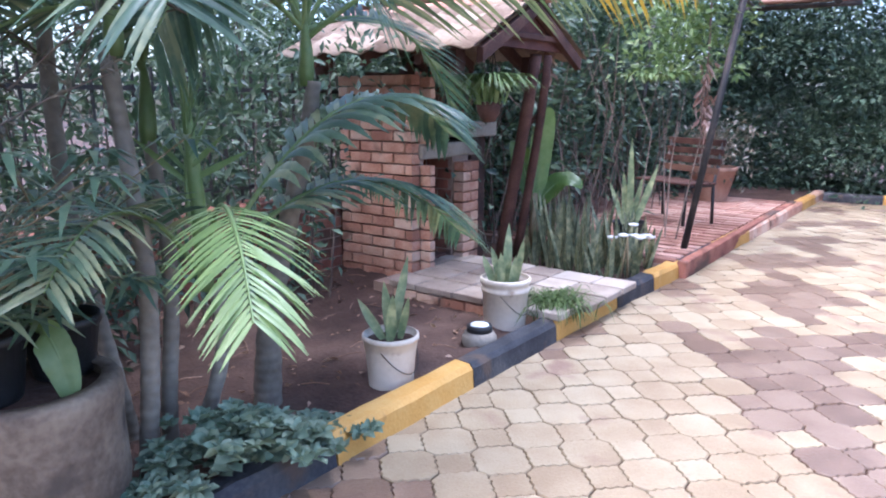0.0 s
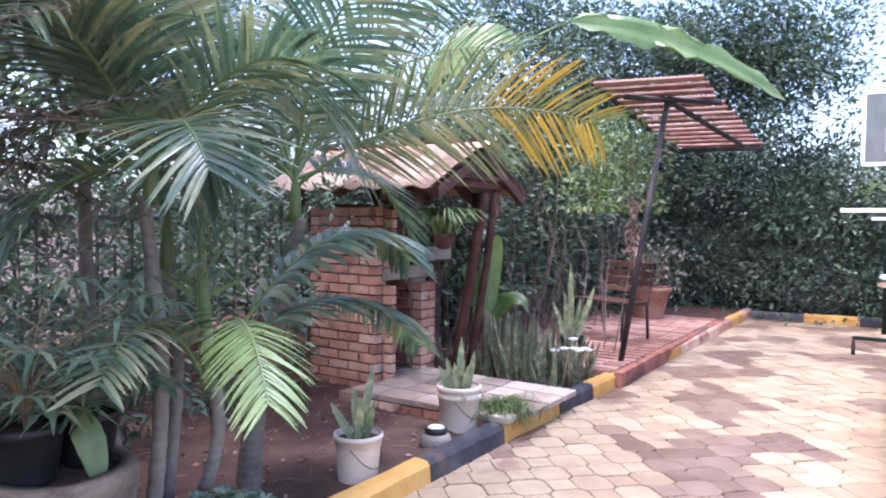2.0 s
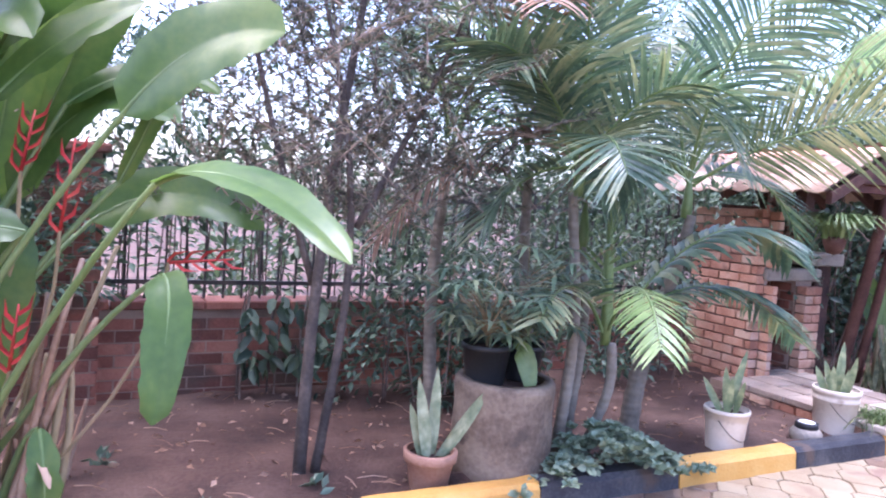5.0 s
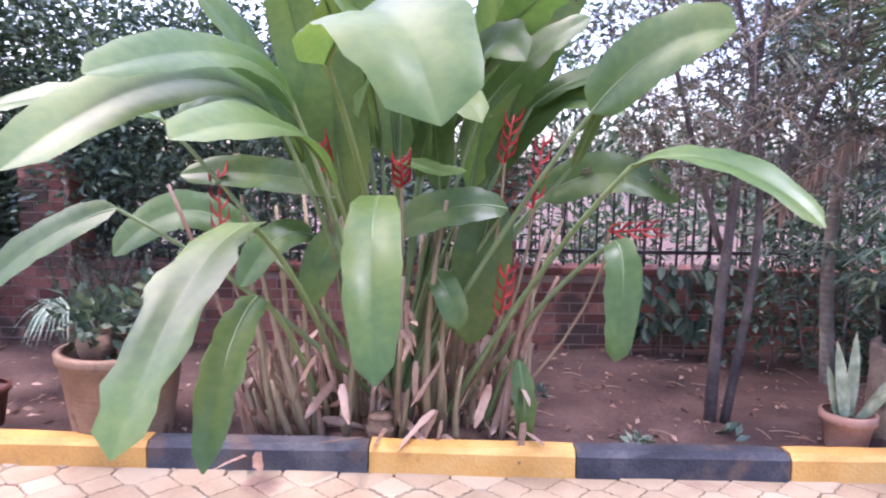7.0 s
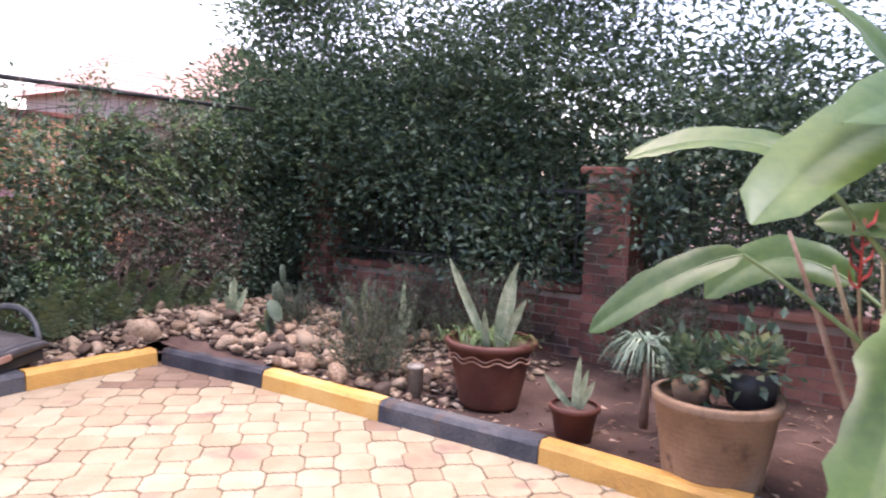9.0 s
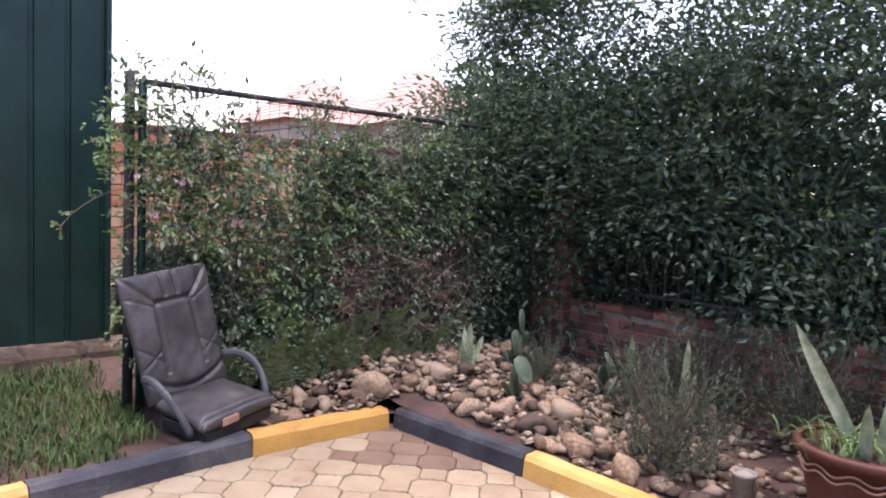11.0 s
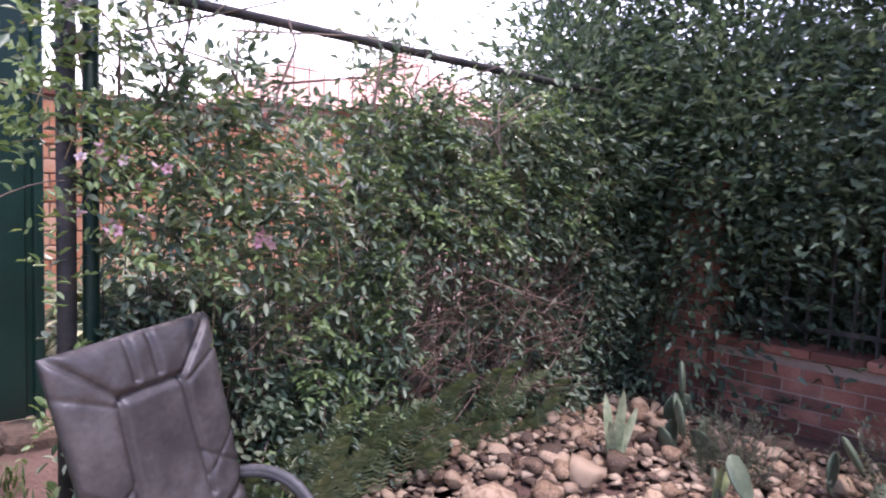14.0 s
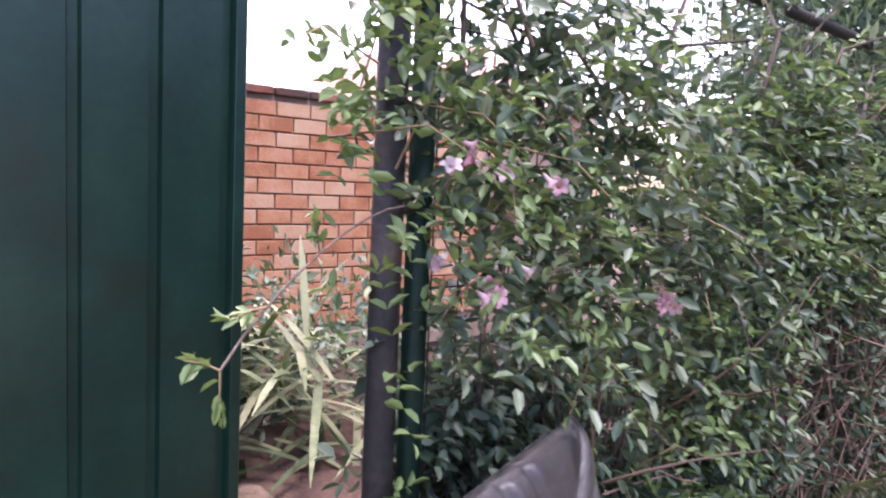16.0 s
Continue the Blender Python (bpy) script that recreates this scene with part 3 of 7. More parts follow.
sub("hearth_floor", Geo().box(-0.62, -0.06, 0.065, 0.435, 0, 0.14), M["soot_void"], bbq, smooth=False)
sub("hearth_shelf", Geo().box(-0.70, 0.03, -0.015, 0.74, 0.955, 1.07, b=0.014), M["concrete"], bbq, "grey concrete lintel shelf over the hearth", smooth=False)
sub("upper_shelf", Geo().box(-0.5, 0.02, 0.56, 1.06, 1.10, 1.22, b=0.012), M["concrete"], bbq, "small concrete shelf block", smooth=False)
# Dark block and panel stand in for shaded openings beside and above the hearth.
sub("shelf_pier", Geo().box(-0.42, -0.06, 0.78, 1.0, 0.0, 1.098, b=0.01), M["soot_void"], bbq, "dark block standing in for the shaded void under the shelf", smooth=False)
sub("chimney_back", Geo().box(-0.62, -0.55, 0.065, 0.62, 1.075, 1.62), M["soot_void"], bbq, smooth=False)
ROOF = thing("tiled_gable_roof", (-2.45, 4.35, 1.8), "weathered pink clay tiled gable roof on dark rafters over the barbecue", "roof")
RISE = 0.31
sub("gable_board", Geo().add([(-0.06, -0.6, 0), (-0.06, 0.6, 0), (-0.06, 0, RISE - 0.05), (-0.1, -0.6, 0), (-0.1, 0.6, 0), (-0.1, 0, RISE - 0.05)], [(0, 1, 2), (5, 4, 3), (0, 3, 4, 1), (1, 4, 5, 2), (2, 5, 3, 0)]), M["gable"], ROOF, "red-brown boarded gable", smooth=False)
sub("tie_beam", Geo().box(-0.055, -0.02, -0.42, 0.42, 0.06, 0.10, b=0.006), M["wood"], ROOF, smooth=False)


def rafter_pair(name, x_, thick, drop):
    for s_ in (-1, 1):
        e_, t_ = -0.12, RISE - drop
        sub(name, Geo().add([(x_, s_ * 0.68, e_), (x_, 0, t_ - 0.08), (x_, 0, t_), (x_, s_ * 0.68, e_ + 0.09), (x_ - thick, s_ * 0.68, e_), (x_ - thick, 0, t_ - 0.08), (x_ - thick, 0, t_), (x_ - thick, s_ * 0.68, e_ + 0.09)],
                            [(0, 1, 2, 3), (7, 6, 5, 4), (0, 4, 5, 1), (3, 2, 6, 7), (0, 3, 7, 4)]), M["wood"], ROOF, smooth=False)


rafter_pair("barge_board", 0.0, 0.05, 0.0)
for x_ in (-0.5, -1.0, -1.5):
    rafter_pair("rafter", x_, 0.05, 0.03)
tile_g = Geo()
pt = []
for k in range(7):
    a = k / 6
    pt.append((a * 0.24, 0.015 * math.sin(a * math.pi * 2) + 0.01))
tv = [(x, 0, z) for x, z in pt] + [(x, 0.36, z + 0.012) for x, z in pt] + [(x, 0, z - 0.014) for x, z in pt] + [(x, 0.36, z - 0.004) for x, z in pt]
tile_g.add(tv, [(i, i + 1, 8 + i, 7 + i) for i in range(6)] + [(15 + i, 14 + i, 21 + i, 22 + i) for i in range(6)] + [(i + 1, i, 14 + i, 15 + i) for i in range(6)])
tile_me = tile_g.mesh("tile")
tile_me.materials.append(material("clay_tile", [(0.17, 0.115, 0.08), (0.28, 0.20, 0.145), (0.38, 0.30, 0.225)], 0.85, 5, 40, 0.5, random_object=0.5))
slope = math.degrees(math.atan2(RISE, 0.68))
for s_ in (-1, 1):
    for row in range(3):
        for k in range(8):
            d_ = 0.86 - row * 0.285
            m_ = pose(-1.82 + k * 0.225 + RNG.normal(0, 0.006), s_ * (d_ * math.cos(radians(slope))), RISE + 0.015 - d_ * math.sin(radians(slope)) + 0.012 * row, slope if s_ < 0 else -slope, 0, RNG.normal(0, 0.8))
            if s_ > 0:
                m_ = pose(-1.82 + k * 0.225 + 0.24, s_ * (d_ * math.cos(radians(slope))), RISE + 0.015 - d_ * math.sin(radians(slope)) + 0.012 * row, 0, 0, 180) @ pose(0, 0, 0, slope)
            sub("tile", tile_me, None, ROOF, at=m_)
ridge = Geo()
for k in range(6):
    a = np.linspace(0, math.pi, 7)
    x0, x1 = -1.8 + k * 0.31, -1.8 + k * 0.31 + 0.34
    vs = [(x, 0.11 * math.cos(t), RISE + 0.06 * math.sin(t) + (0.01 if x == x0 else 0.0)) for x in (x0, x1) for t in a]
    ridge.add(vs, [(i, i + 1, 8 + i, 7 + i) for i in range(6)])
sub("ridge_tiles", ridge, M["tile"], ROOF)
for p in ((-0.35, -0.5), (-0.35, 0.5), (-1.6, -0.5), (-1.6, 0.5)):
    sub("post", Geo().box(p[0] - 0.05, p[0] + 0.05, p[1] - 0.05, p[1] + 0.05, -0.16, -0.02), M["wood"], ROOF, smooth=False)
t_ = thing("timber_prop", (-3.02, 4.84, 0.17), "pair of leaning rough dark timber poles holding the barbecue roof", "post")
for ox, oy, r_ in ((0.0, 0.0, 0.05), (0.09, 0.10, 0.036)):
    pp = np.array([(ox, oy, -0.01), (0.15 + ox, oy - 0.12, 0.5), (0.30 + ox, oy - 0.2, 1.0), (0.46 + ox * 0.5, oy - 0.32, 1.60)])
    sub("pole", Geo().tube(bez(pp, 9), r_ * np.array([1.15, 1.0, 1.06, 0.95, 1.0, 0.92, 0.97, 0.9, 0.85]), 10), M["wood"], t_)
sub("stub", Geo().tube([(0.30, -0.2, 1.02), (0.38, -0.08, 1.22)], [0.018, 0.012], 7), M["wood"], t_)

slab = thing("brick_hearth_slab", (-3.2, 3.65, 0.0), "low paved slab on brick edging before the barbecue", "slab")
sub("bed", Geo().box(-0.20, 1.3, 0.015, 1.05, -0.05, 0.13), M["mortar"], slab, smooth=False)
k_me = [Geo().box(0, w, 0, 0.24, 0, 0.045, b=0.006).mesh("slab_tile", False) for w in (0.24, 0.31)]
for me in k_me:
    me.materials.append(material("slab_stone", [(0.21, 0.16, 0.125), (0.31, 0.25, 0.195), (0.38, 0.32, 0.26)], 0.85, 5, 60, 0.4, random_object=0.5))
for r in range(4):
    x_ = -0.02 - (0.255 if r > 1 else 0)
    k = r
    while x_ < 1.2:
        w = (0.24, 0.31)[k % 2]
        sub("slab_tile", k_me[k % 2], None, slab, at=pose(x_, -0.02 + r * 0.27, 0.128 + RNG.uniform(0, 0.004)))
        x_ += w + 0.012
        k += 1
eb = Geo().box(0, 0.2, -0.012, 0.06, 0, 0.07, b=0.006).mesh("brick", False)
eb.materials.append(M["brick"])
for k in range(6):
    sub("brick", eb, None, slab, at=pose(0.02 + k * 0.212, 0.0, 0.05))
for k in range(5):
    sub("brick", eb, None, slab, at=pose(1.3, 0.0 + k * 0.212, 0.05, 0, 0, 90))

deck = thing("brick_terrace", (-4.0, 5.65, 0.0), "low terrace paved with red bricks", "terrace")
sub("bed", Geo().box(0.0, 2.2, 0.0, 4.6, -0.05, 0.10), M["mortar"], deck, smooth=False)
db = Geo().box(0, 0.21, 0, 0.10, 0, 0.045, b=0.005).mesh("brick", False)
db.materials.append(material("terrace_brick", [(0.24, 0.115, 0.08), (0.34, 0.185, 0.135), (0.42, 0.265, 0.20)], 0.85, 5, 60, 0.4, random_object=0.6))
for r in range(28):
    for k in range(10):
        sub("brick", db, None, deck, at=pose(0.02 + k * 0.216 + (r % 2) * 0.0, 0.01 + r * 0.163, 0.095 + RNG.uniform(0, 0.004)))
sub("edging", Geo().box(2.2, 2.28, 0, 4.6, -0.05, 0.145, b=0.01), M["brick_i"], deck, smooth=False)

# ---- plant kinds ----
def shrub_mass(name, label, category, boxes, mat_, size, stems=None, way_up=0.2, kind="stuff", at=None, clump=0.0, stem_mat="twig"):
    """Leaf masses filling boxes (x0, x1, y0, y1, z0, z1, count) with clumping, on thin stems."""
    t_ = thing(name, at or (0, 0, 0), label, category)
    gl = Geo()
    for x0, x1, y0, y1, z0, z1, count in boxes:
        bough = count > 4000
        k = max(3, count // (380 if bough else 110 if count > 2000 else 60))
        c = spread(k, (x0, x1), (y0, y1), (z0, z1))
        i = RNG.integers(0, k, count)
        off = RNG.normal(0, (clump or 0.16) * (1.35 if bough else 1.0), (count, 3)) * ((1, 1.2, 0.75) if bough else 1.0)
        p = c[i] + off
        p[:, 2] = np.maximum(p[:, 2], z0)
        way = unit(off * 4 + RNG.normal(0, 0.6, (count, 3)) + (0, 0, way_up))
        gl.leaves(p, way, size * RNG.uniform(0.6, 1.3, count))
    sub("foliage", gl, mat_, t_)["kind"] = kind
    if stems:
        gt = Geo()
        for x0, x1, y0, y1, z0, z1, count in stems:
            for _ in range(count):
                p = spread(1, (x0, x1), (y0, y1), (z0, z0 + 0.1))[0]
                h = RNG.uniform(0.5, 1.0) * (z1 - z0)
                q = p + (RNG.normal(0, 0.2), RNG.normal(0, 0.06), h * 0.5)
                e = q + (RNG.normal(0, 0.35), RNG.normal(0, 0.1), h * RNG.uniform(0.1, 0.5))
                q[0], e[0] = np.clip((q[0], e[0]), x0 - 0.05, x1 + 0.05)
                gt.tube([p, q, e], [0.008, 0.006, 0.0025], 5, False)
        sub("stem_tangle", gt, M[stem_mat], t_)["kind"] = "stuff"
    return t_


def frond_on(geo, stalk, ctrl, leaflets=46, leaf_len=0.42, leaf_w=0.013, bare=0.15, hang=0.35, up=0.25, roll=0.0, span=(0.0, 1.0), facing=None):
    """A palm frond along a curve; roll (degrees) turns the plane of its leaflets about the stalk."""
    pts = bez(ctrl, 17)
    if stalk is not None:
        stalk.tube(pts, np.linspace(0.012, 0.003, len(pts)), 5, False)
    d = unit(np.gradient(pts, axis=0))
    for i in range(leaflets):
        u = bare + (1 - bare) * (i + 0.5) / leaflets
        if not span[0] <= u < span[1]:
            continue
        q = u * (len(pts) - 1)
        k = min(int(q), len(pts) - 2)
        p = pts[k] + (pts[k + 1] - pts[k]) * (q - k)
        dd = d[k]
        side = unit(np.cross(dd, (0, 0, 1) if facing is None else facing) + 1e-6)
        upv = np.cross(side, dd)
        side, upv = side * math.cos(radians(roll)) + upv * math.sin(radians(roll)), upv * math.cos(radians(roll)) - side * math.sin(radians(roll))
        ll = leaf_len * (0.4 + 0.75 * math.sin(math.pi * min(1, (u - bare) / (1 - bare) * 0.8 + 0.16))) * RNG.uniform(0.85, 1.1)
        for s in (-1, 1):
            way = unit(side * s + dd * (0.5 + 0.5 * u) + upv * up + RNG.normal(0, 0.06, 3))
            t = np.linspace(0, 1, 5)[:, None]
            lp = p + way * ll * t + np.array((0, 0, -1.0)) * ll * hang * t ** 2
            geo.strip(lp, leaf_w * np.array([0.5, 1, 1, 0.7, 0.05]), dd, 0.3)


def blade_on(thing_, ctrl, width, face=(0.6, 0.1, 0.8), stalk_from=None, ragged=0.12, mat_="leaf_heli", fold=0.22, full=0.5, name="leaf"):
    """A broad heliconia or banana leaf along a curve; face is the way its upper side looks."""
    bl = bez(ctrl, 17)
    k = len(bl)
    u = np.linspace(0, 1, k)
    w = width * 0.5 * np.clip(np.sin(math.pi * np.clip(u * 0.90 + 0.07, 0, 1)), 0, 1) ** full
    w[-1], w[0] = 0.006, 0.015
    d = unit(np.gradient(bl, axis=0))
    face = np.asarray(face, float) + RNG.normal(0, 0.08, 3)
    sd = unit(np.cross(d, face))
    nr = np.cross(sd, d)
    cols = []
    for c in (-1, -0.7, -0.35, -0.06, 0.06, 0.35, 0.7, 1):
        rag = 1 + (ragged * RNG.uniform(-0.7, 0.1, (k, 1)) if abs(c) == 1 else 0)
        ripple = (0.05 * np.sin(u * 13 + c * 2.5 + width * 40) + 0.03 * np.sin(u * 31 + c))[:, None] * abs(c) * w[:, None]
        cols.append(bl + sd * (w[:, None] * c * rag) + nr * (w[:, None] * (fold * 1.7 * abs(c) - fold * 1.1 * c * c) + ripple))
    g_ = Geo().add(np.concatenate(cols), [(q * k + i, (q + 1) * k + i, (q + 1) * k + i + 1, q * k + i + 1) for q in range(7) for i in range(k - 1)])
    ob = sub(name, g_, M[mat_], thing_)
    rib = Geo().tube(bl - nr * 0.003, np.linspace(0.010, 0.002, k), 6, False)
    if stalk_from is not None:
        rib.tube(bez([stalk_from, (np.asarray(stalk_from) * 0.4 + bl[0] * 0.6) + (0, 0, 0.15), bl[0]], 8), np.linspace(0.018, 0.010, 8), 6, False)
    sub("midrib", rib, M["leaf_light"], ob)
    return ob


# ---- palms beside the barbecue ----
palm = thing("areca_palm", (0, 0, 0), "clump of areca palms with grey ringed stems and feathery fronds", "palm tree")


def palm_stem(base, top, r0, r1):
    k = max(8, int((top[2] - base[2]) / 0.05))
    u = np.linspace(0, 1, k)[:, None]
    pts = np.array(base) + (np.array(top) - np.array(base)) * u + np.array((0.03, 0.02, 0)) * np.sin(u * 5 + base[0] * 9)
    sub("stem", Geo().tube(pts, np.linspace(r0, r1, k) * (1 + 0.09 * (np.arange(k) % 2)), 12), M["palm_bark"], palm)


palm_stem((-2.21, 1.20, 0.0), (-2.25, 1.21, 1.60), 0.034, 0.026)
palm_stem((-2.30, 1.36, 0.0), (-2.42, 1.40, 1.30), 0.032, 0.024)
palm_stem((-2.30, 1.48, 0.0), (-2.20, 1.50, 0.75), 0.03, 0.028)
palm_stem((-2.45, 1.90, 0.0), (-2.24, 2.02, 1.52), 0.065, 0.030)
palm_stem((-2.60, 1.30, 0.0), (-2.85, 1.25, 1.75), 0.034, 0.028)
palm_stem((-3.25, 0.85, 0.0), (-3.3, 0.9, 1.9), 0.045, 0.032)
for p_, tp in (((-2.25, 1.21, 1.58), (-2.25, 1.21, 1.84)), ((-2.22, 1.47, 0.74), (-2.22, 1.42, 1.62)), ((-2.24, 2.02, 1.50), (-2.24, 2.02, 1.80)), ((-2.42, 1.4, 1.28), (-2.45, 1.42, 1.6))):
    sub("crownshaft", Geo().tube(bez([p_, (np.array(p_) + tp) / 2 + (0.02, 0, 0), tp], 7), [0.028, 0.033, 0.031, 0.027, 0.02, 0.014, 0.005], 8), M["leaf_light"], palm, "smooth yellow-green crownshaft")


def palm_frond(ctrl, mat_="leaf_palm", **kw):
    a_, b_ = Geo(), Geo()
    frond_on(a_, b_, ctrl, **kw)
    ob = sub("frond", a_, M[mat_], palm)
    sub("stalk", b_, M["leaf_light"], ob)


# low young fronds
palm_frond([(-2.22, 1.48, 0.80), (-1.85, 1.28, 1.25), (-1.45, 1.06, 1.22), (-1.22, 0.92, 0.95)], "leaf_light", leaf_len=0.22, leaf_w=0.008, hang=0.25, leaflets=30, bare=0.5, up=-0.05)
palm_frond([(-2.25, 1.55, 0.85), (-2.05, 1.85, 1.45), (-2.0, 2.25, 1.62), (-1.95, 2.62, 1.30)], leaf_len=0.36, leaf_w=0.02, hang=0.55, leaflets=34)
palm_frond([(-2.30, 1.65, 0.85), (-2.20, 2.1, 1.22), (-2.15, 2.5, 1.15), (-2.1, 2.95, 0.75)], leaf_len=0.34, leaf_w=0.013, hang=0.5)
palm_frond([(-2.22, 1.45, 0.8), (-2.15, 1.2, 1.2), (-2.0, 0.95, 1.15), (-1.85, 0.75, 0.95)], leaf_len=0.3, leaf_w=0.009, hang=0.2, leaflets=30)
palm_frond([(-2.22, 1.42, 1.0), (-2.24, 1.42, 1.3), (-2.20, 1.46, 1.5), (-2.18, 1.50, 1.75)], "leaf_light", leaf_len=0.3, leaf_w=0.012, hang=0.0, leaflets=16, up=0.0)
# crown of the front stem: long rising fronds
A_CROWN = (
    ((-2.39, 1.17, 2.07), (-2.64, 1.16, 2.37), (-2.94, 1.07, 2.49), "leaf_palm"), ((-2.28, 1.17, 2.11), (-2.14, 1.2, 2.37), (-2.0, 1.23, 2.58), "leaf_palm"),
    ((-2.03, 1.36, 2.14), (-1.77, 1.4, 2.25), (-1.54, 1.55, 2.1), "leaf_palm"), ((-2.44, 1.11, 1.95), (-2.64, 0.98, 2.0), (-2.74, 0.83, 1.73), "dry"),
    ((-2.36, 1.04, 1.75), (-2.3, 0.77, 1.62), (-2.27, 0.64, 1.38), "leaf_palm"), ((-2.33, 1.45, 2.24), (-2.39, 1.72, 2.58), (-2.39, 2.08, 2.94), "leaf_palm"),
    ((-2.16, 0.98, 2.12), (-2.12, 0.69, 2.32), (-2.03, 0.45, 2.27), "leaf_palm"), ((-2.04, 1.16, 1.95), (-1.77, 1.03, 1.93), (-1.65, 1.04, 1.68), "leaf_palm"),
    ((-2.25, 0.95, 2.2), (-2.35, 0.7, 2.5), (-2.5, 0.35, 2.55), "leaf_palm"), ((-2.1, 1.1, 2.3), (-1.95, 0.95, 2.6), (-1.7, 0.8, 2.7), "leaf_palm"), ((-2.5, 1.0, 2.3), (-2.8, 0.8, 2.6), (-3.2, 0.6, 2.6), "leaf_palm"), ((-2.5, 1.4, 2.3), (-2.9, 1.5, 2.5), (-3.3, 1.5, 2.3), "leaf_palm"))
for a_, b_, c_, m_ in A_CROWN:
    palm_frond([(-2.245, 1.215, 1.74), a_, b_, c_], m_, leaflets=34, leaf_len=0.42, leaf_w=0.0105, hang=0.22, bare=0.12, up=0.25, roll=RNG.uniform(-45, 45))
# crown of the stem beside the barbecue, with the long yellow-tipped frond
B_CROWN = (
    ((-2.16, 2.1, 2.27), (-1.93, 2.35, 2.67), (-1.51, 2.81, 2.97)), ((-2.41, 1.98, 2.22), (-2.52, 2.16, 2.66), (-2.44, 2.38, 3.05)), ((-2.2, 2.35, 2.26), (-2.1, 2.9, 2.65), (-1.7, 3.47, 2.62)),
    ((-2.17, 2.38, 1.89), (-2.13, 2.73, 1.79), (-2.09, 2.91, 1.32)), ((-2.26, 1.7, 1.99), (-2.2, 1.47, 1.93), (-2.2, 1.32, 1.63)), ((-2.47, 1.92, 2.3), (-2.72, 1.8, 2.65), (-2.97, 1.67, 2.84)),
    ((-2.06, 1.91, 2.33), (-1.78, 1.92, 2.68), (-1.41, 2.02, 2.84)), ((-2.4, 2.43, 2.16), (-2.4, 3.02, 2.39), (-2.23, 3.5, 2.27)), ((-2.6, 2.2, 2.1), (-3.0, 2.3, 2.3), (-3.3, 2.4, 2.1)))
for a_, b_, c_ in B_CROWN:
    palm_frond([(-2.24, 2.02, 1.72), a_, b_, c_], leaflets=42, leaf_len=0.28 if c_[2] < 1.5 else 0.46, leaf_w=0.0105, hang=0.24, bare=0.12, up=0.25, roll=RNG.uniform(-20, 55))
LONG = dict(ctrl=[(-2.23, 2.03, 1.69), (-1.92, 2.21, 1.98), (-1.46, 2.56, 2.25), (-1.0, 3.06, 2.04)], leaflets=50, leaf_len=0.46, leaf_w=0.0085, hang=0.16, bare=0.2, up=0.05, roll=58)
a_, b_, c_ = Geo(), Geo(), Geo()
frond_on(a_, b_, span=(0.0, 0.66), **LONG)
frond_on(c_, None, span=(0.66, 1.0), **LONG)
ob = sub("frond", a_, M["leaf_straw"], palm, "long arching frond fading to straw green")
sub("stalk", b_, M["leaf_light"], ob)
sub("yellow_tip", c_, M["leaf_palm_y"], ob, "yellowed outer leaflets")
# the back stems
for x_, y_, z_, yaws in ((-2.85, 1.25, 1.85, (-100, -30, 70, 160)), (-2.44, 1.41, 1.55, (-130, -60, 30, 150)), (-3.3, 0.9, 1.95, (-50, 30, 170))):
    for yaw_ in yaws:
        c_, s_ = math.cos(radians(yaw_)), math.sin(radians(yaw_))
        b_, ln_, r_, f_ = np.array((x_, y_, z_)), RNG.uniform(0.8, 1.3), RNG.uniform(0.5, 0.9), RNG.uniform(0.1, 0.6)
        palm_frond([b_, b_ + (c_ * ln_ * 0.25, s_ * ln_ * 0.25, r_), b_ + (c_ * ln_ * 0.7, s_ * ln_ * 0.7, r_ * 1.1), b_ + (c_ * ln_, s_ * ln_, f_)], "dry" if yaw_ in (-30, 150) else "leaf_palm", leaflets=38, leaf_len=0.42, leaf_w=0.010, hang=0.35)

# ---- heliconia clump ----
heli = thing("heliconia_clump", (0, 0, 0), "tall heliconia clump with broad green leaves and red bracts", "heliconia")
ROOT = (-2.45, -2.0, 0.1)
blade_on(heli, [(-1.85, -2.50, 1.70), (-1.45, -2.62, 1.92), (-1.0, -2.85, 1.72), (-0.66, -2.98, 1.45)], 0.30, (0.85, 0.05, 0.5), ROOT, full=0.4)
blade_on(heli, [(-1.85, -2.42, 1.75), (-1.5, -2.5, 1.98), (-1.1, -2.66, 1.86), (-0.78, -2.80, 1.73)], 0.24, (0.8, 0.1, 0.55), ROOT, full=0.4)
blade_on(heli, [(-1.55, -2.2, 1.42), (-1.2, -2.25, 1.66), (-0.9, -2.36, 1.63), (-0.64, -2.50, 1.54)], 0.26, (0.8, 0.0, 0.55), ROOT, full=0.4)
blade_on(heli, [(-2.2, -2.21, 1.34), (-2.15, -2.5, 1.44), (-2.1, -2.8, 1.45), (-2.1, -3.02, 1.42)], 0.22, (0.6, 0.0, 0.75), ROOT)
blade_on(heli, [(-1.0, -2.13, 1.80), (-0.75, -2.0, 2.0), (-0.5, -1.83, 1.90), (-0.34, -1.76, 1.57)], 0.40, (0.5, -0.15, 0.8), (-2.3, -2.05, 0.9), full=0.4)
blade_on(heli, [(-1.66, -2.02, 1.35), (-1.35, -2.02, 1.32), (-1.1, -2.0, 1.05), (-0.98, -1.97, 0.74)], 0.23, (0.9, 0.0, 0.45), (-2.3, -2.0, 0.6), full=0.4)
blade_on(heli, [(-1.5, -2.52, 1.24), (-1.15, -2.58, 1.22), (-0.8, -2.63, 0.95), (-0.60, -2.68, 0.64)], 0.29, (0.75, -0.2, 0.6), (-2.35, -2.3, 0.4), ragged=0.45, full=0.35)
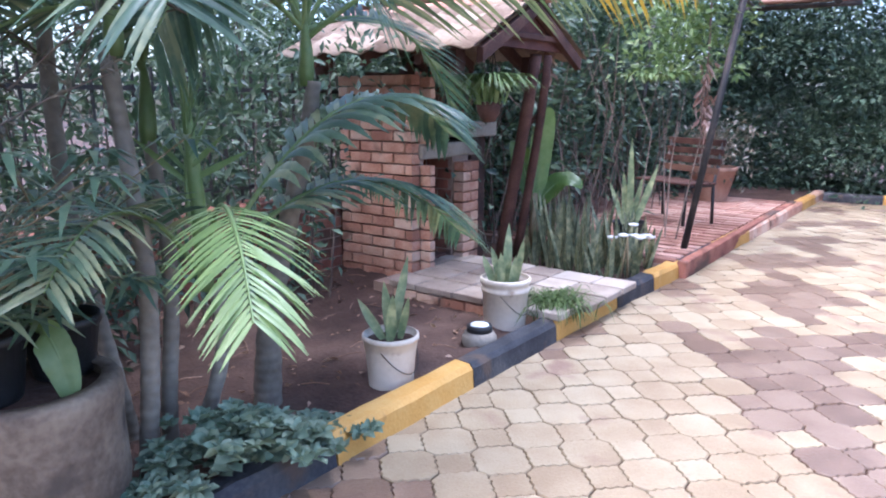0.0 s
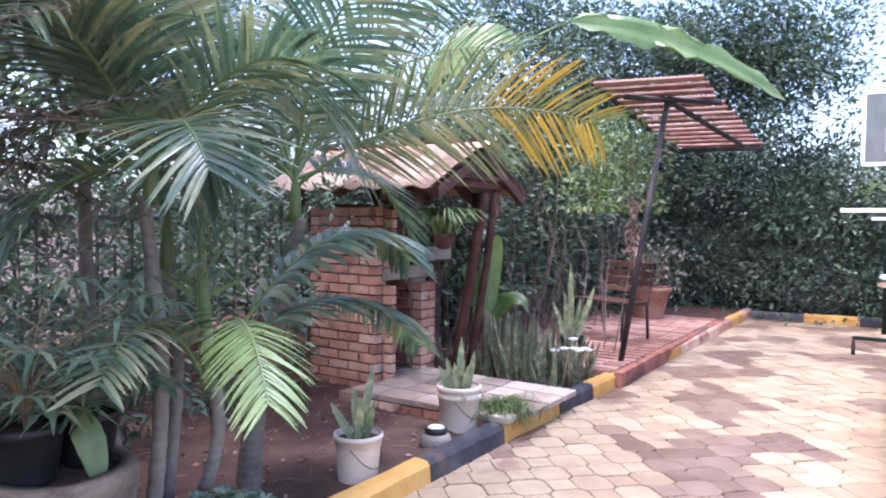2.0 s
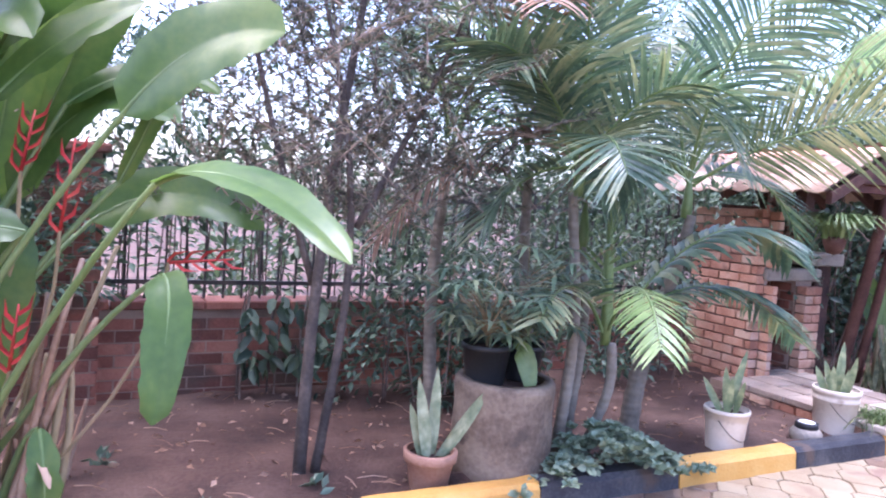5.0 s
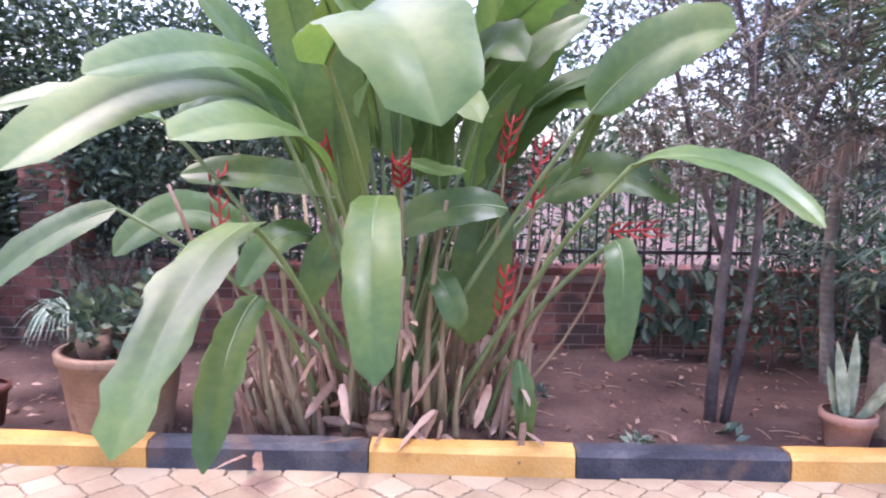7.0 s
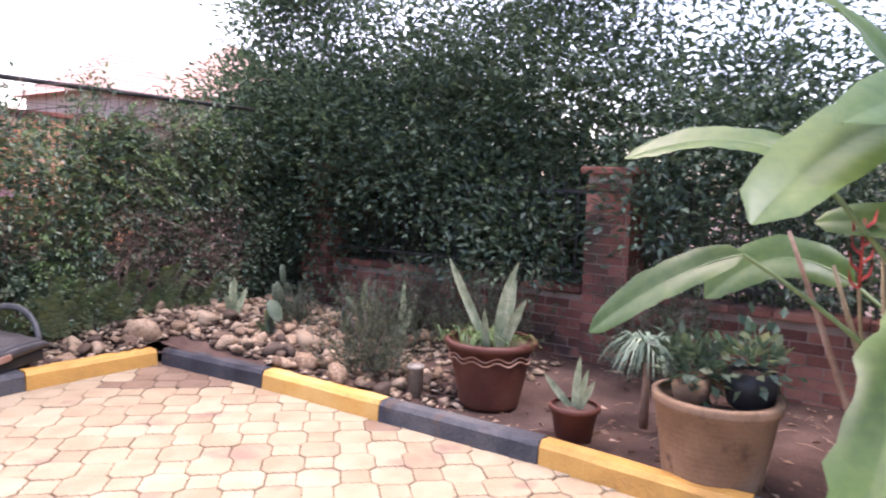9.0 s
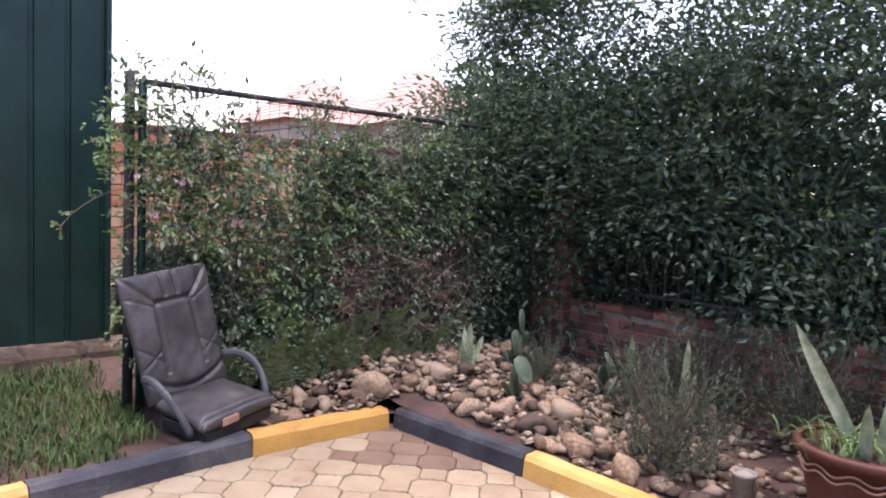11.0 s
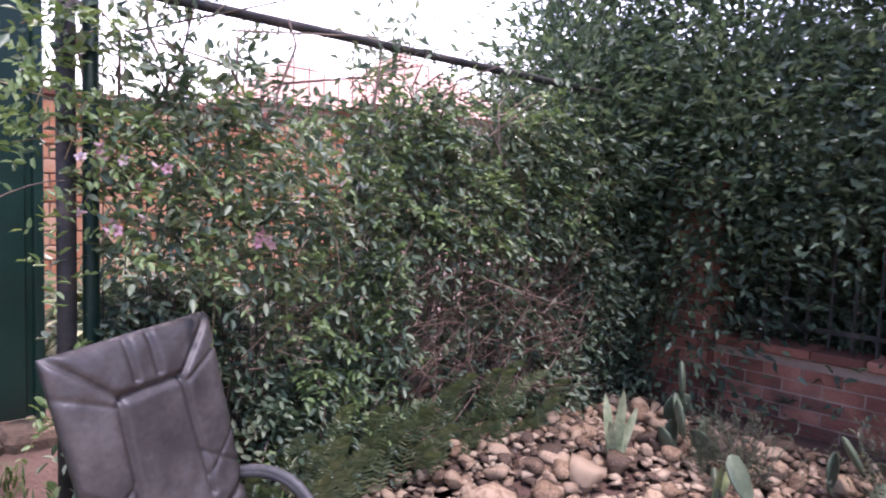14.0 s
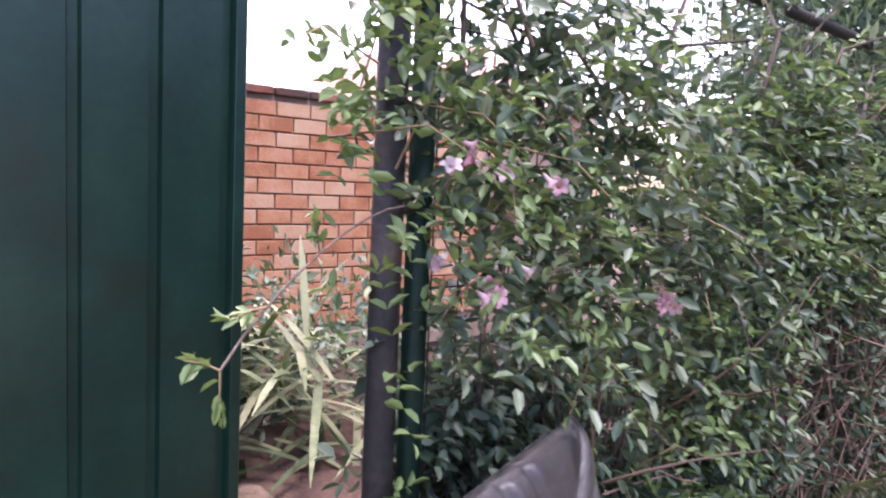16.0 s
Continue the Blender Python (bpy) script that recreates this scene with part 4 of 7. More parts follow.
blade_on(heli, [(-1.45, -2.48, 0.95), (-1.2, -2.50, 0.92), (-0.95, -2.50, 0.75), (-0.82, -2.50, 0.50)], 0.16, (0.8, 0.1, 0.5), (-2.35, -2.4, 0.2), ragged=0.35, full=0.4)
blade_on(heli, [(-2.2, -1.42, 1.27), (-2.12, -1.65, 1.33), (-2.1, -1.85, 1.24), (-2.1, -2.04, 1.14)], 0.24, (0.8, 0.0, 0.6), ROOT)
blade_on(heli, [(-2.2, -2.20, 1.22), (-2.1, -2.30, 1.55), (-2.05, -2.28, 1.8), (-2.02, -2.22, 2.08)], 0.34, (1.0, 0.1, 0.15), ROOT)
blade_on(heli, [(-2.5, -2.30, 1.3), (-2.5, -2.45, 1.8), (-2.45, -2.55, 2.3), (-2.35, -2.65, 2.7)], 0.29, (0.9, 0.3, 0.2), ROOT)
blade_on(heli, [(-2.4, -1.76, 1.35), (-2.4, -1.80, 1.9), (-2.35, -1.88, 2.3), (-2.25, -1.92, 2.7)], 0.29, (0.9, -0.3, 0.2), ROOT)
blade_on(heli, [(-2.5, -1.60, 1.35), (-2.5, -1.50, 1.9), (-2.45, -1.46, 2.3), (-2.35, -1.45, 2.75)], 0.29, (0.9, 0.3, 0.25), ROOT)
blade_on(heli, [(-2.6, -1.53, 1.35), (-2.6, -1.35, 1.9), (-2.55, -1.15, 2.4), (-2.4, -0.95, 2.65)], 0.29, (0.9, -0.2, 0.4), ROOT)
blade_on(heli, [(-2.5, -2.0, 1.5), (-2.5, -2.05, 2.0), (-2.4, -2.1, 2.5), (-2.2, -2.15, 2.9)], 0.4, (0.9, 0.1, 0.2), ROOT)
blade_on(heli, [(-2.45, -2.5, 1.6), (-2.35, -2.75, 2.1), (-2.25, -2.95, 2.35), (-2.1, -3.1, 2.4)], 0.3, (0.5, 0.3, 0.8), ROOT)
blade_on(heli, [(-2.3, -1.56, 1.75), (-2.3, -1.40, 1.98), (-2.25, -1.22, 2.12), (-2.2, -1.03, 2.21)], 0.24, (0.6, -0.5, 0.5), ROOT)
blade_on(heli, [(-2.3, -1.30, 1.78), (-2.25, -1.08, 1.98), (-2.2, -0.88, 1.97), (-2.2, -0.72, 1.88)], 0.2, (0.6, 0.0, 0.8), ROOT)
blade_on(heli, [(-1.8, -1.1, 1.72), (-1.7, -0.95, 1.95), (-1.58, -0.78, 2.06), (-1.48, -0.62, 2.02)], 0.30, (0.9, -0.25, 0.35), ROOT, full=0.4)
blade_on(heli, [(-2.2, -1.10, 1.48), (-2.2, -0.98, 1.75), (-2.18, -0.92, 1.95), (-2.15, -0.87, 2.12)], 0.14, (0.7, 0.7, 0.2), ROOT)
blade_on(heli, [(-1.48, -1.0, 1.49), (-1.3, -0.88, 1.58), (-1.1, -0.68, 1.52), (-0.92, -0.53, 1.30)], 0.20, (0.25, 0.05, 0.95), (-2.35, -1.7, 0.15), full=0.4)
blade_on(heli, [(-1.94, -0.94, 1.14), (-1.85, -0.90, 1.12), (-1.75, -0.93, 0.85), (-1.73, -0.97, 0.62)], 0.18, (0.95, 0.0, 0.3), (-2.4, -1.6, 0.2), ragged=0.25, full=0.4)
blade_on(heli, [(-1.98, -3.28, 1.26), (-1.92, -3.5, 1.2), (-1.9, -3.75, 1.02), (-1.9, -3.97, 0.81)], 0.24, (0.7, 0.0, 0.7), ROOT)
blade_on(heli, [(-1.95, -3.05, 1.68), (-1.9, -3.3, 1.82), (-1.85, -3.55, 1.78), (-1.81, -3.80, 1.68)], 0.24, (0.5, 0.0, 0.85), ROOT, full=0.4)
blade_on(heli, [(-2.05, -1.97, 1.50), (-1.95, -1.85, 1.50), (-1.9, -1.75, 1.42), (-1.9, -1.64, 1.46)], 0.16, (0.4, 0.0, 0.9), ROOT)
blade_on(heli, [(-2.15, -1.35, 0.50), (-2.08, -1.32, 0.35), (-2.06, -1.31, 0.22), (-2.08, -1.32, 0.09)], 0.13, (1, 0, 0.2), (-2.3, -1.5, 0.1), ragged=0.3)
blade_on(heli, [(-2.3, -1.49, 1.32), (-2.26, -1.53, 1.15), (-2.25, -1.56, 0.85), (-2.26, -1.60, 0.55)], 0.32, (1, 0.1, 0.1), ROOT)
blade_on(heli, [(-2.2, -2.4, 1.12), (-2.1, -2.55, 1.2), (-2.0, -2.62, 1.05), (-1.95, -2.70, 0.9)], 0.2, (0.8, 0, 0.5), ROOT)
blade_on(heli, [(-2.25, -2.25, 1.15), (-2.15, -2.32, 1.1), (-2.1, -2.36, 0.95), (-2.1, -2.42, 0.78)], 0.2, (0.9, 0.1, 0.3), ROOT)
blade_on(heli, [(-2.2, -1.8, 0.95), (-2.1, -1.72, 0.9), (-2.05, -1.68, 0.78), (-2.05, -1.66, 0.68)], 0.16, (0.9, 0.1, 0.3), ROOT)
blade_on(heli, [(-2.6, -1.2, 1.3), (-2.6, -0.95, 1.5), (-2.55, -0.7, 1.5), (-2.5, -0.45, 1.3)], 0.3, (0.7, 0.1, 0.7), ROOT)
blade_on(heli, [(-2.7, -2.9, 1.1), (-2.7, -3.2, 1.3), (-2.65, -3.4, 1.2), (-2.6, -3.6, 0.95)], 0.28, (0.8, 0.1, 0.6), ROOT)
for q in range(11):
    y_, h_ = -2.9 + 0.19 * q, RNG.uniform(1.75, 2.35)
    tilt_, out_ = (y_ + 2.0) * 0.45 + RNG.normal(0, 0.12), RNG.uniform(0.1, 0.5)
    blade_on(heli, [(-2.45, y_ * 0.5 - 1.0, h_ - 0.35), (-2.4 + out_ * 0.3, y_ * 0.6 - 0.8 + tilt_ * 0.2, h_ + 0.05), (-2.3 + out_ * 0.7, y_ * 0.6 - 0.8 + tilt_ * 0.6, h_ + 0.15), (-2.2 + out_, y_ * 0.6 - 0.8 + tilt_, h_ - RNG.uniform(-0.1, 0.2))], RNG.uniform(0.2, 0.28), (0.6, RNG.normal(0, 0.4), 0.6), ROOT, ragged=0.3, full=0.4)
for i in range(95):
    a = RNG.uniform(-0.75, 0.72)
    p = np.array((-2.45 + RNG.uniform(-0.25, 0.3), -2.0 + a, 0.02))
    hh = RNG.uniform(0.3, 1.35) if i % 3 else RNG.uniform(0.1, 0.4)
    tip = p + (RNG.uniform(-0.1, 0.1), a * 0.35 * hh + RNG.normal(0, 0.10) * hh, hh)
    g_ = Geo().tube(bez([p, (p + tip) / 2 + RNG.normal(0, 0.03, 3), tip], 5), [0.021, 0.019, 0.016, 0.013, 0.009], 6)
    sub("stalk", g_, M["stem"] if i % 4 else M["dry"], heli)
for dx, dy, z, tilt, yaw, ln in ((-2.15, -1.30, 1.28, 82, 60, 0.36), (-2.1, -1.45, 0.75, 80, 40, 0.26), (-2.1, -2.83, 1.15, 85, 0, 0.3), (-2.2, -1.44, 1.5, 80, 90, 0.24), (-2.2, -0.90, 1.16, 5, 85, 0.26), (-2.0, -1.94, 1.38, 60, 0, 0.16), (-2.05, -2.3, 1.45, 70, -40, 0.14)):
    gb = Geo()
    ax = np.array((math.cos(radians(tilt)) * math.cos(radians(yaw)), math.cos(radians(tilt)) * math.sin(radians(yaw)), math.sin(radians(tilt))))
    b0 = np.array((dx, dy, z))
    gb.tube([b0, b0 + ax * ln], [0.008, 0.004], 5)
    sd = unit(np.cross(ax, (0.9, 0.1, 0.1)))
    for k in range(8):
        p = b0 + ax * ln * k / 8
        s = sd * (1 if k % 2 else -1)
        gb.strip([p, p + s * 0.03 + ax * 0.03, p + s * 0.045 + ax * 0.085], [0.014, 0.016, 0.001], np.cross(ax, s), 0.8)
    bs = sub("bract_spike", gb, M["red"], heli, "red bract spike")
    bs["kind"] = "stuff"
    sub("flower_stalk", Geo().tube(bez([(-2.4, -2.0 + (dy + 2) * 0.5, 0.1), (dx - 0.1, dy, z * 0.6), b0], 6), 0.008, 5, False), M["stem"], heli)
gb = Geo()
for k in range(14):
    p = np.array((-2.0 + RNG.normal(0, 0.02), -1.93 + RNG.normal(0, 0.03), 0.62 + 0.022 * k))
    w_ = unit(RNG.normal(0, 1, 3) - (0, 0, 0.5))
    gb.strip([p, p + w_ * 0.05, p + w_ * 0.09 - (0, 0, 0.03)], [0.012, 0.014, 0.002], (0.2, 1, 0.1), 0.5)
sub("withered_bract", gb, M["dry"], heli, "withered orange-brown bract")["kind"] = "stuff"
sub("flower_stalk", Geo().tube([(-2.2, -1.98, 0.05), (-2.05, -1.95, 0.5), (-2.0, -1.93, 0.95)], 0.012, 6), M["stem"], heli)

gd = Geo()
for i in range(130):
    b = np.array((-2.4 + RNG.normal(0, 0.2), -2.0 + RNG.uniform(-0.8, 0.8), RNG.uniform(0.06, 0.6)))
    w_ = unit((RNG.normal(0.2, 0.4), RNG.normal(0, 0.4), -0.7 if b[2] > 0.2 else RNG.normal(0, 0.1)))
    ln = RNG.uniform(0.1, 0.3) if b[2] > 0.2 else RNG.uniform(0.15, 0.4)
    e_ = b + w_ * ln
    e_[2] = max(e_[2], 0.06)
    gd.strip(bez([b, (b + e_) / 2 + (0.04, 0, 0.02), e_], 5), RNG.uniform(0.01, 0.03) * np.array([0.5, 1, 0.8, 0.9, 0.2]), (RNG.normal(), RNG.normal(), 0.1), 0.5)
sub("dead_leaves", gd, M["dry"], heli, "curled dry brown leaves round the stalks")["kind"] = "stuff"
# lower dry frond hanging by the ring planter
palm_frond([(-2.85, 1.25, 1.6), (-2.8, 0.9, 1.9), (-2.75, 0.5, 1.7), (-2.7, 0.2, 1.25)], "dry", leaf_len=0.3, leaf_w=0.008, hang=0.5)

# ---- hedge and creepers ----
def leafy_sprays(geo, twigs, at, way, length, pairs, size):
    """Arching shoots with opposite leaflets: at and way give their starts and directions."""
    n = len(at)
    way = unit(way)
    length = np.broadcast_to(np.asarray(length, float), (n,))[:, None]
    side = unit(np.cross(way, RNG.normal(0, 0.5, (n, 3)) + (0, 0.3, 1)))
    for k in range(pairs):
        u = (k + 0.7) / pairs
        p = at + way * length * u - np.array((0, 0, 1)) * length * 0.35 * u * u
        for s_ in (-1, 1):
            geo.leaves(p, side * s_ + way * 0.55 + RNG.normal(0, 0.25, (n, 3)), size * RNG.uniform(0.7, 1.25, n) * (1.1 - 0.35 * u), 0.5, 0.3, True)
    geo.leaves(at + way * length - np.array((0, 0, 1)) * length * 0.35, way - (0, 0, 0.5), size * RNG.uniform(0.7, 1.1, n), 0.45, 0.3, True)
    if twigs is not None:
        for i in range(0, n, 6):
            e_ = at[i] + way[i] * length[i]
            twigs.tube([at[i] - way[i] * 0.1, (at[i] + e_) / 2, e_ - (0, 0, 0.35 * length[i][0])], [0.003, 0.0022, 0.001], 4, False)


def hedge_face(x, z):
    """How far the creeper bulges towards the paving."""
    return 0.09 * np.sin(x * 3.1 + z * 1.3) * np.sin(z * 3.7 + x * 0.9) + 0.05 * np.sin(x * 7.3 - z * 5.1) + 0.04


creeper = thing("creeper_hedge", (0, 0, 0), "dense small-leaved flowering creeper over the mesh fence", "hedge")
gl, gt = Geo(), Geo()
p_ = spread(9000, (-4.1, -0.42), (-8.64, -8.56), (0.22, 2.04))
chance = np.ones(len(p_))
chance[(p_[:, 0] < -1.75) & (p_[:, 0] > -3.3) & (p_[:, 2] < 1.25) & (p_[:, 2] > 0.45)] = 0.22
chance[(p_[:, 0] > -1.8) & (p_[:, 2] > 1.15)] = 0.62
chance[(p_[:, 2] > 1.85)] *= 0.6
lump = np.sin(p_[:, 0] * 5.3 + 2 * np.sin(p_[:, 2] * 2.1)) * np.sin(p_[:, 2] * 6.1 + p_[:, 0] * 1.7)
p_ = p_[RNG.random(len(p_)) < chance * (0.62 + 0.38 * lump)]
p_[:, 1] += hedge_face(p_[:, 0], p_[:, 2]) * RNG.uniform(0.2, 1.1, len(p_))
behind_chair = (p_[:, 0] > -1.05) & (p_[:, 0] < -0.2) & (p_[:, 2] < 1.2)
p_[behind_chair, 1] = np.minimum(p_[behind_chair, 1], -8.60) - 0.12
leafy_sprays(gl, gt, p_, RNG.normal(0, 0.6, p_.shape) + (0, 0.75, 0.15), RNG.uniform(0.10, 0.24, len(p_)), 3, 0.057)
sub("foliage", gl, M["leaf_hedge"], creeper)["kind"] = "stuff"
# Inner leaf layer: the shade between the outer leaves is coloured in.
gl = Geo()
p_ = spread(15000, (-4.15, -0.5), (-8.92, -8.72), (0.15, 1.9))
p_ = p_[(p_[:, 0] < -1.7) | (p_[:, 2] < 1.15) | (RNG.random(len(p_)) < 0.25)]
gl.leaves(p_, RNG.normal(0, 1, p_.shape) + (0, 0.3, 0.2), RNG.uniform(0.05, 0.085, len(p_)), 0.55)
sub("inner_foliage", gl, M["leaf_dark"], creeper, "inner creeper leaves in a darker green that stands in for shade")["kind"] = "stuff"
for k in range(130):
    a_ = np.array((RNG.uniform(-4.0, -0.5), -8.66, RNG.uniform(0.1, 0.6)))
    b_ = a_ + (RNG.normal(0, 0.25), RNG.uniform(0.0, 0.1), RNG.uniform(0.4, 0.8))
    c_ = b_ + (RNG.normal(0, 0.3), RNG.uniform(-0.05, 0.1), RNG.uniform(0.1, 0.6))
    b_[0], c_[0] = min(b_[0], -0.45), min(c_[0], -0.42)
    gt.tube(bez([a_, b_, c_], 6), np.linspace(0.007, 0.002, 6), 5, False)
sub("stem_tangle", gt, M["twig"], creeper)["kind"] = "stuff"
tw = thing("twiggy_patch", (0, 0, 0), "tangle of bare brown twigs in a thin patch of the creeper", "twigs")
gt = Geo()
for k in range(360):
    a_ = np.array((RNG.normal(-2.45, 0.55), RNG.uniform(-8.54, -8.40), float(np.clip(RNG.normal(0.7, 0.32), 0.15, 1.5))))
    w_ = unit((RNG.normal(0, 0.8), RNG.normal(0.05, 0.15), RNG.normal(0.35, 0.55)))
    ln = RNG.uniform(0.2, 0.6)
    gt.tube(bez([a_, a_ + w_ * ln * 0.5 + RNG.normal(0, 0.04, 3), a_ + w_ * ln - (0, 0, 0.1 * ln)], 5), np.linspace(0.0045, 0.0012, 5), 4, False)
sub("twig_tangle", gt, material("bare_twig", [(0.07, 0.042, 0.03), (0.13, 0.08, 0.058), (0.22, 0.15, 0.115)], 0.9, 5, 40, 0, island=0.6), tw)["kind"] = "stuff"
new_growth = thing("creeper_new_growth", (0, 0, 0), "fresh pale green shoots over the creeper", "shoots")
gl, gt = Geo(), Geo()
p_ = np.concatenate([spread(330, (-1.7, -0.42), (-8.56, -8.44), (0.4, 1.9)), spread(170, (-3.2, -1.6), (-8.56, -8.46), (1.2, 2.1))])
p_ = np.concatenate([p_, spread(64, (-0.50, -0.26), (-8.6, -8.5), (0.35, 2.1)), spread(36, (-0.32, -0.14), (-8.6, -8.5), (1.65, 2.15))])
p_ = p_[(p_[:, 0] < -1.1) | (p_[:, 2] > 1.2) | (p_[:, 0] > -0.3)]
leafy_sprays(gl, gt, p_, RNG.normal(0, 0.5, p_.shape) + (0, 0.6, 0.4), RNG.uniform(0.12, 0.28, len(p_)), 4, 0.044)
sub("foliage", gl, M["leaf_light"], new_growth)["kind"] = "stuff"
sub("twig_tangle", gt, M["stem"], new_growth)["kind"] = "stuff"
# Shade among these trees is put into their dark leaf colour.
shrub_mass("boundary_trees", "tall small-leaved trees behind the boundary wall, leaves darkened for shade", "trees", [
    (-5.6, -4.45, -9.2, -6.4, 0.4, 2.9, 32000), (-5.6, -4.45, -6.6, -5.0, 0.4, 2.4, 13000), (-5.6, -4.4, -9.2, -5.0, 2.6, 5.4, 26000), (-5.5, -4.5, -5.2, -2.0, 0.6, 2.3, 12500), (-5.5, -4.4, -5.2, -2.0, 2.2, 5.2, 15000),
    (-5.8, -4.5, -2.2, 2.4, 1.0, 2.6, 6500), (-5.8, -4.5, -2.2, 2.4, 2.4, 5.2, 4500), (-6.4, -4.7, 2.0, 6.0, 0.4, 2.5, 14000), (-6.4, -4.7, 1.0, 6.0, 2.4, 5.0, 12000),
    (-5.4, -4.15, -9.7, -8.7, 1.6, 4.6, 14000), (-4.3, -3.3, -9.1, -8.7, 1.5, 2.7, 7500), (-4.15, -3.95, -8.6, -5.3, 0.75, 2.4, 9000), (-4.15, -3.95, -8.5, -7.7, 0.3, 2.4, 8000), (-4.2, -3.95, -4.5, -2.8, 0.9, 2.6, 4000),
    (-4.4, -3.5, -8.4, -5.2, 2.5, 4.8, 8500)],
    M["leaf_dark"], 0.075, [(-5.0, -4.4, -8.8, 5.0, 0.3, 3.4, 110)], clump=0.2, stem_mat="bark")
# Added backing: dark leaves close the gaps where bright sky would show through.
shrub_mass("tree_row_behind", "added backing row of dark broad-leaved trees behind the boundary", "trees", [(-6.8, -5.7, -10.2, -6.0, 0.0, 2.7, 13000), (-6.8, -5.7, -6.2, -4.6, 0.0, 2.0, 3500), (-8.2, -7.2, -6.0, 9.0, 0.0, 2.3, 12000), (-4.9, -4.5, -9.9, -9.0, 0.5, 2.8, 4000)], M["leaf_dark"], 0.15, clump=0.25)
shrub_mass("far_thicket", "dense dark leafy thicket around the terrace end", "shrubs", [
    (-6.0, -3.6, 8.6, 13.0, 0.2, 5.2, 46000), (-3.8, 4.6, 12.4, 13.8, 0.1, 2.4, 34000), (-4.0, -0.4, 12.2, 14.5, 1.5, 5.6, 34000), (-5.0, -3.6, 4.9, 9.0, 0.2, 2.6, 24000), (-5.0, 6.0, 14.0, 15.5, 0.0, 3.2, 32000), (-3.6, 4.2, 12.1, 12.9, 0.05, 1.2, 12000)],
    M["leaf_far"], 0.115, [(-4.3, -3.0, 5.0, 9.0, 0.1, 2.8, 110)], clump=0.24)
shrub_mass("understorey", "dark mixed shrubs between the palms and the boundary wall", "shrubs", [
    (-4.0, -3.3, 1.3, 3.5, 0.2, 1.9, 2600), (-4.1, -3.5, -0.2, 1.4, 1.1, 2.4, 700), (-4.15, -3.9, -4.4, -0.6, 0.8, 2.5, 4500), (-3.9, -3.4, 0.4, 1.4, 0.1, 1.2, 1600)],
    M["leaf_far"], 0.085, [(-3.9, -3.4, 0.5, 3.4, 0.05, 1.8, 26)], clump=0.16)
shrub_mass("light_bush", "pale green leafy bush hanging by the pergola post", "bush", [(-2.6, -1.9, 6.3, 7.3, 1.7, 2.5, 1500)], M["leaf_light"], 0.09, [(-2.5, -2.0, 6.4, 7.2, 0.1, 2.4, 5)], clump=0.16)

# ---- pots and small planters ----
def pot_shell(profile_out, thick=0.012, n=28):
    """A hollow pot from its outer profile (radius, height), bottom first."""
    inner = [(max(0.01, r - thick), z) for r, z in reversed(profile_out[1:])] + [(0.02, profile_out[1][1] + 0.02)]
    return Geo().lathe([(0.01, profile_out[0][1])] + list(profile_out) + inner, n)


def disc(r, z, n=24, bumpy=0.008):
    ang = np.linspace(0, 2 * math.pi, n, endpoint=False)
    vs = [(0, 0, z + 0.01)] + [(r * 0.5 * math.cos(a), r * 0.5 * math.sin(a), z + RNG.normal(0, bumpy)) for a in ang] + [(r * math.cos(a), r * math.sin(a), z) for a in ang]
    fs_ = [(0, 1 + i, 1 + (i + 1) % n) for i in range(n)] + [(1 + i, 1 + n + i, 1 + n + (i + 1) % n, 1 + (i + 1) % n) for i in range(n)]
    return Geo().add(vs, fs_)


def sword(parent, base, tip, width, bend=(0, 0, 0), facing=(1, 0, 0), mat_="leaf_sans", name="leaf"):
    """One stiff sword-shaped leaf."""
    b, t = np.array(base, float), np.array(tip, float)
    pts = bez([b, (b + t) / 2 + bend, t], 8)
    w = width * 0.5 * np.array([0.65, 0.9, 1, 1, 0.95, 0.8, 0.5, 0.02])
    sub(name, Geo().strip(pts, w, np.cross(unit(t - b), facing), 0.3), M[mat_], parent)


def tuft(parent, n, radius, length, mat_, width=0.006, base=(0, 0, 0), droop=0.7, name="blade_tuft"):
    g_ = Geo()
    for _ in range(n):
        a = RNG.uniform(0, 6.28)
        b = np.array(base) + (radius * 0.5 * RNG.normal() * math.cos(a), radius * 0.5 * RNG.normal() * math.sin(a), 0)
        ln = length * RNG.uniform(0.6, 1.1)
        o = np.array((math.cos(a), math.sin(a), 0))
        pts = bez([b, b + o * ln * 0.2 + (0, 0, ln * 0.8), b + o * ln * 0.75 + (0, 0, ln * (1 - droop))], 5)
        g_.strip(pts, width * np.array([0.7, 1, 1, 0.7, 0.05]), np.cross(o, (0, 0, 1)), 0.3)
    ob = sub(name, g_, M[mat_], parent)
    ob["kind"] = "stuff"


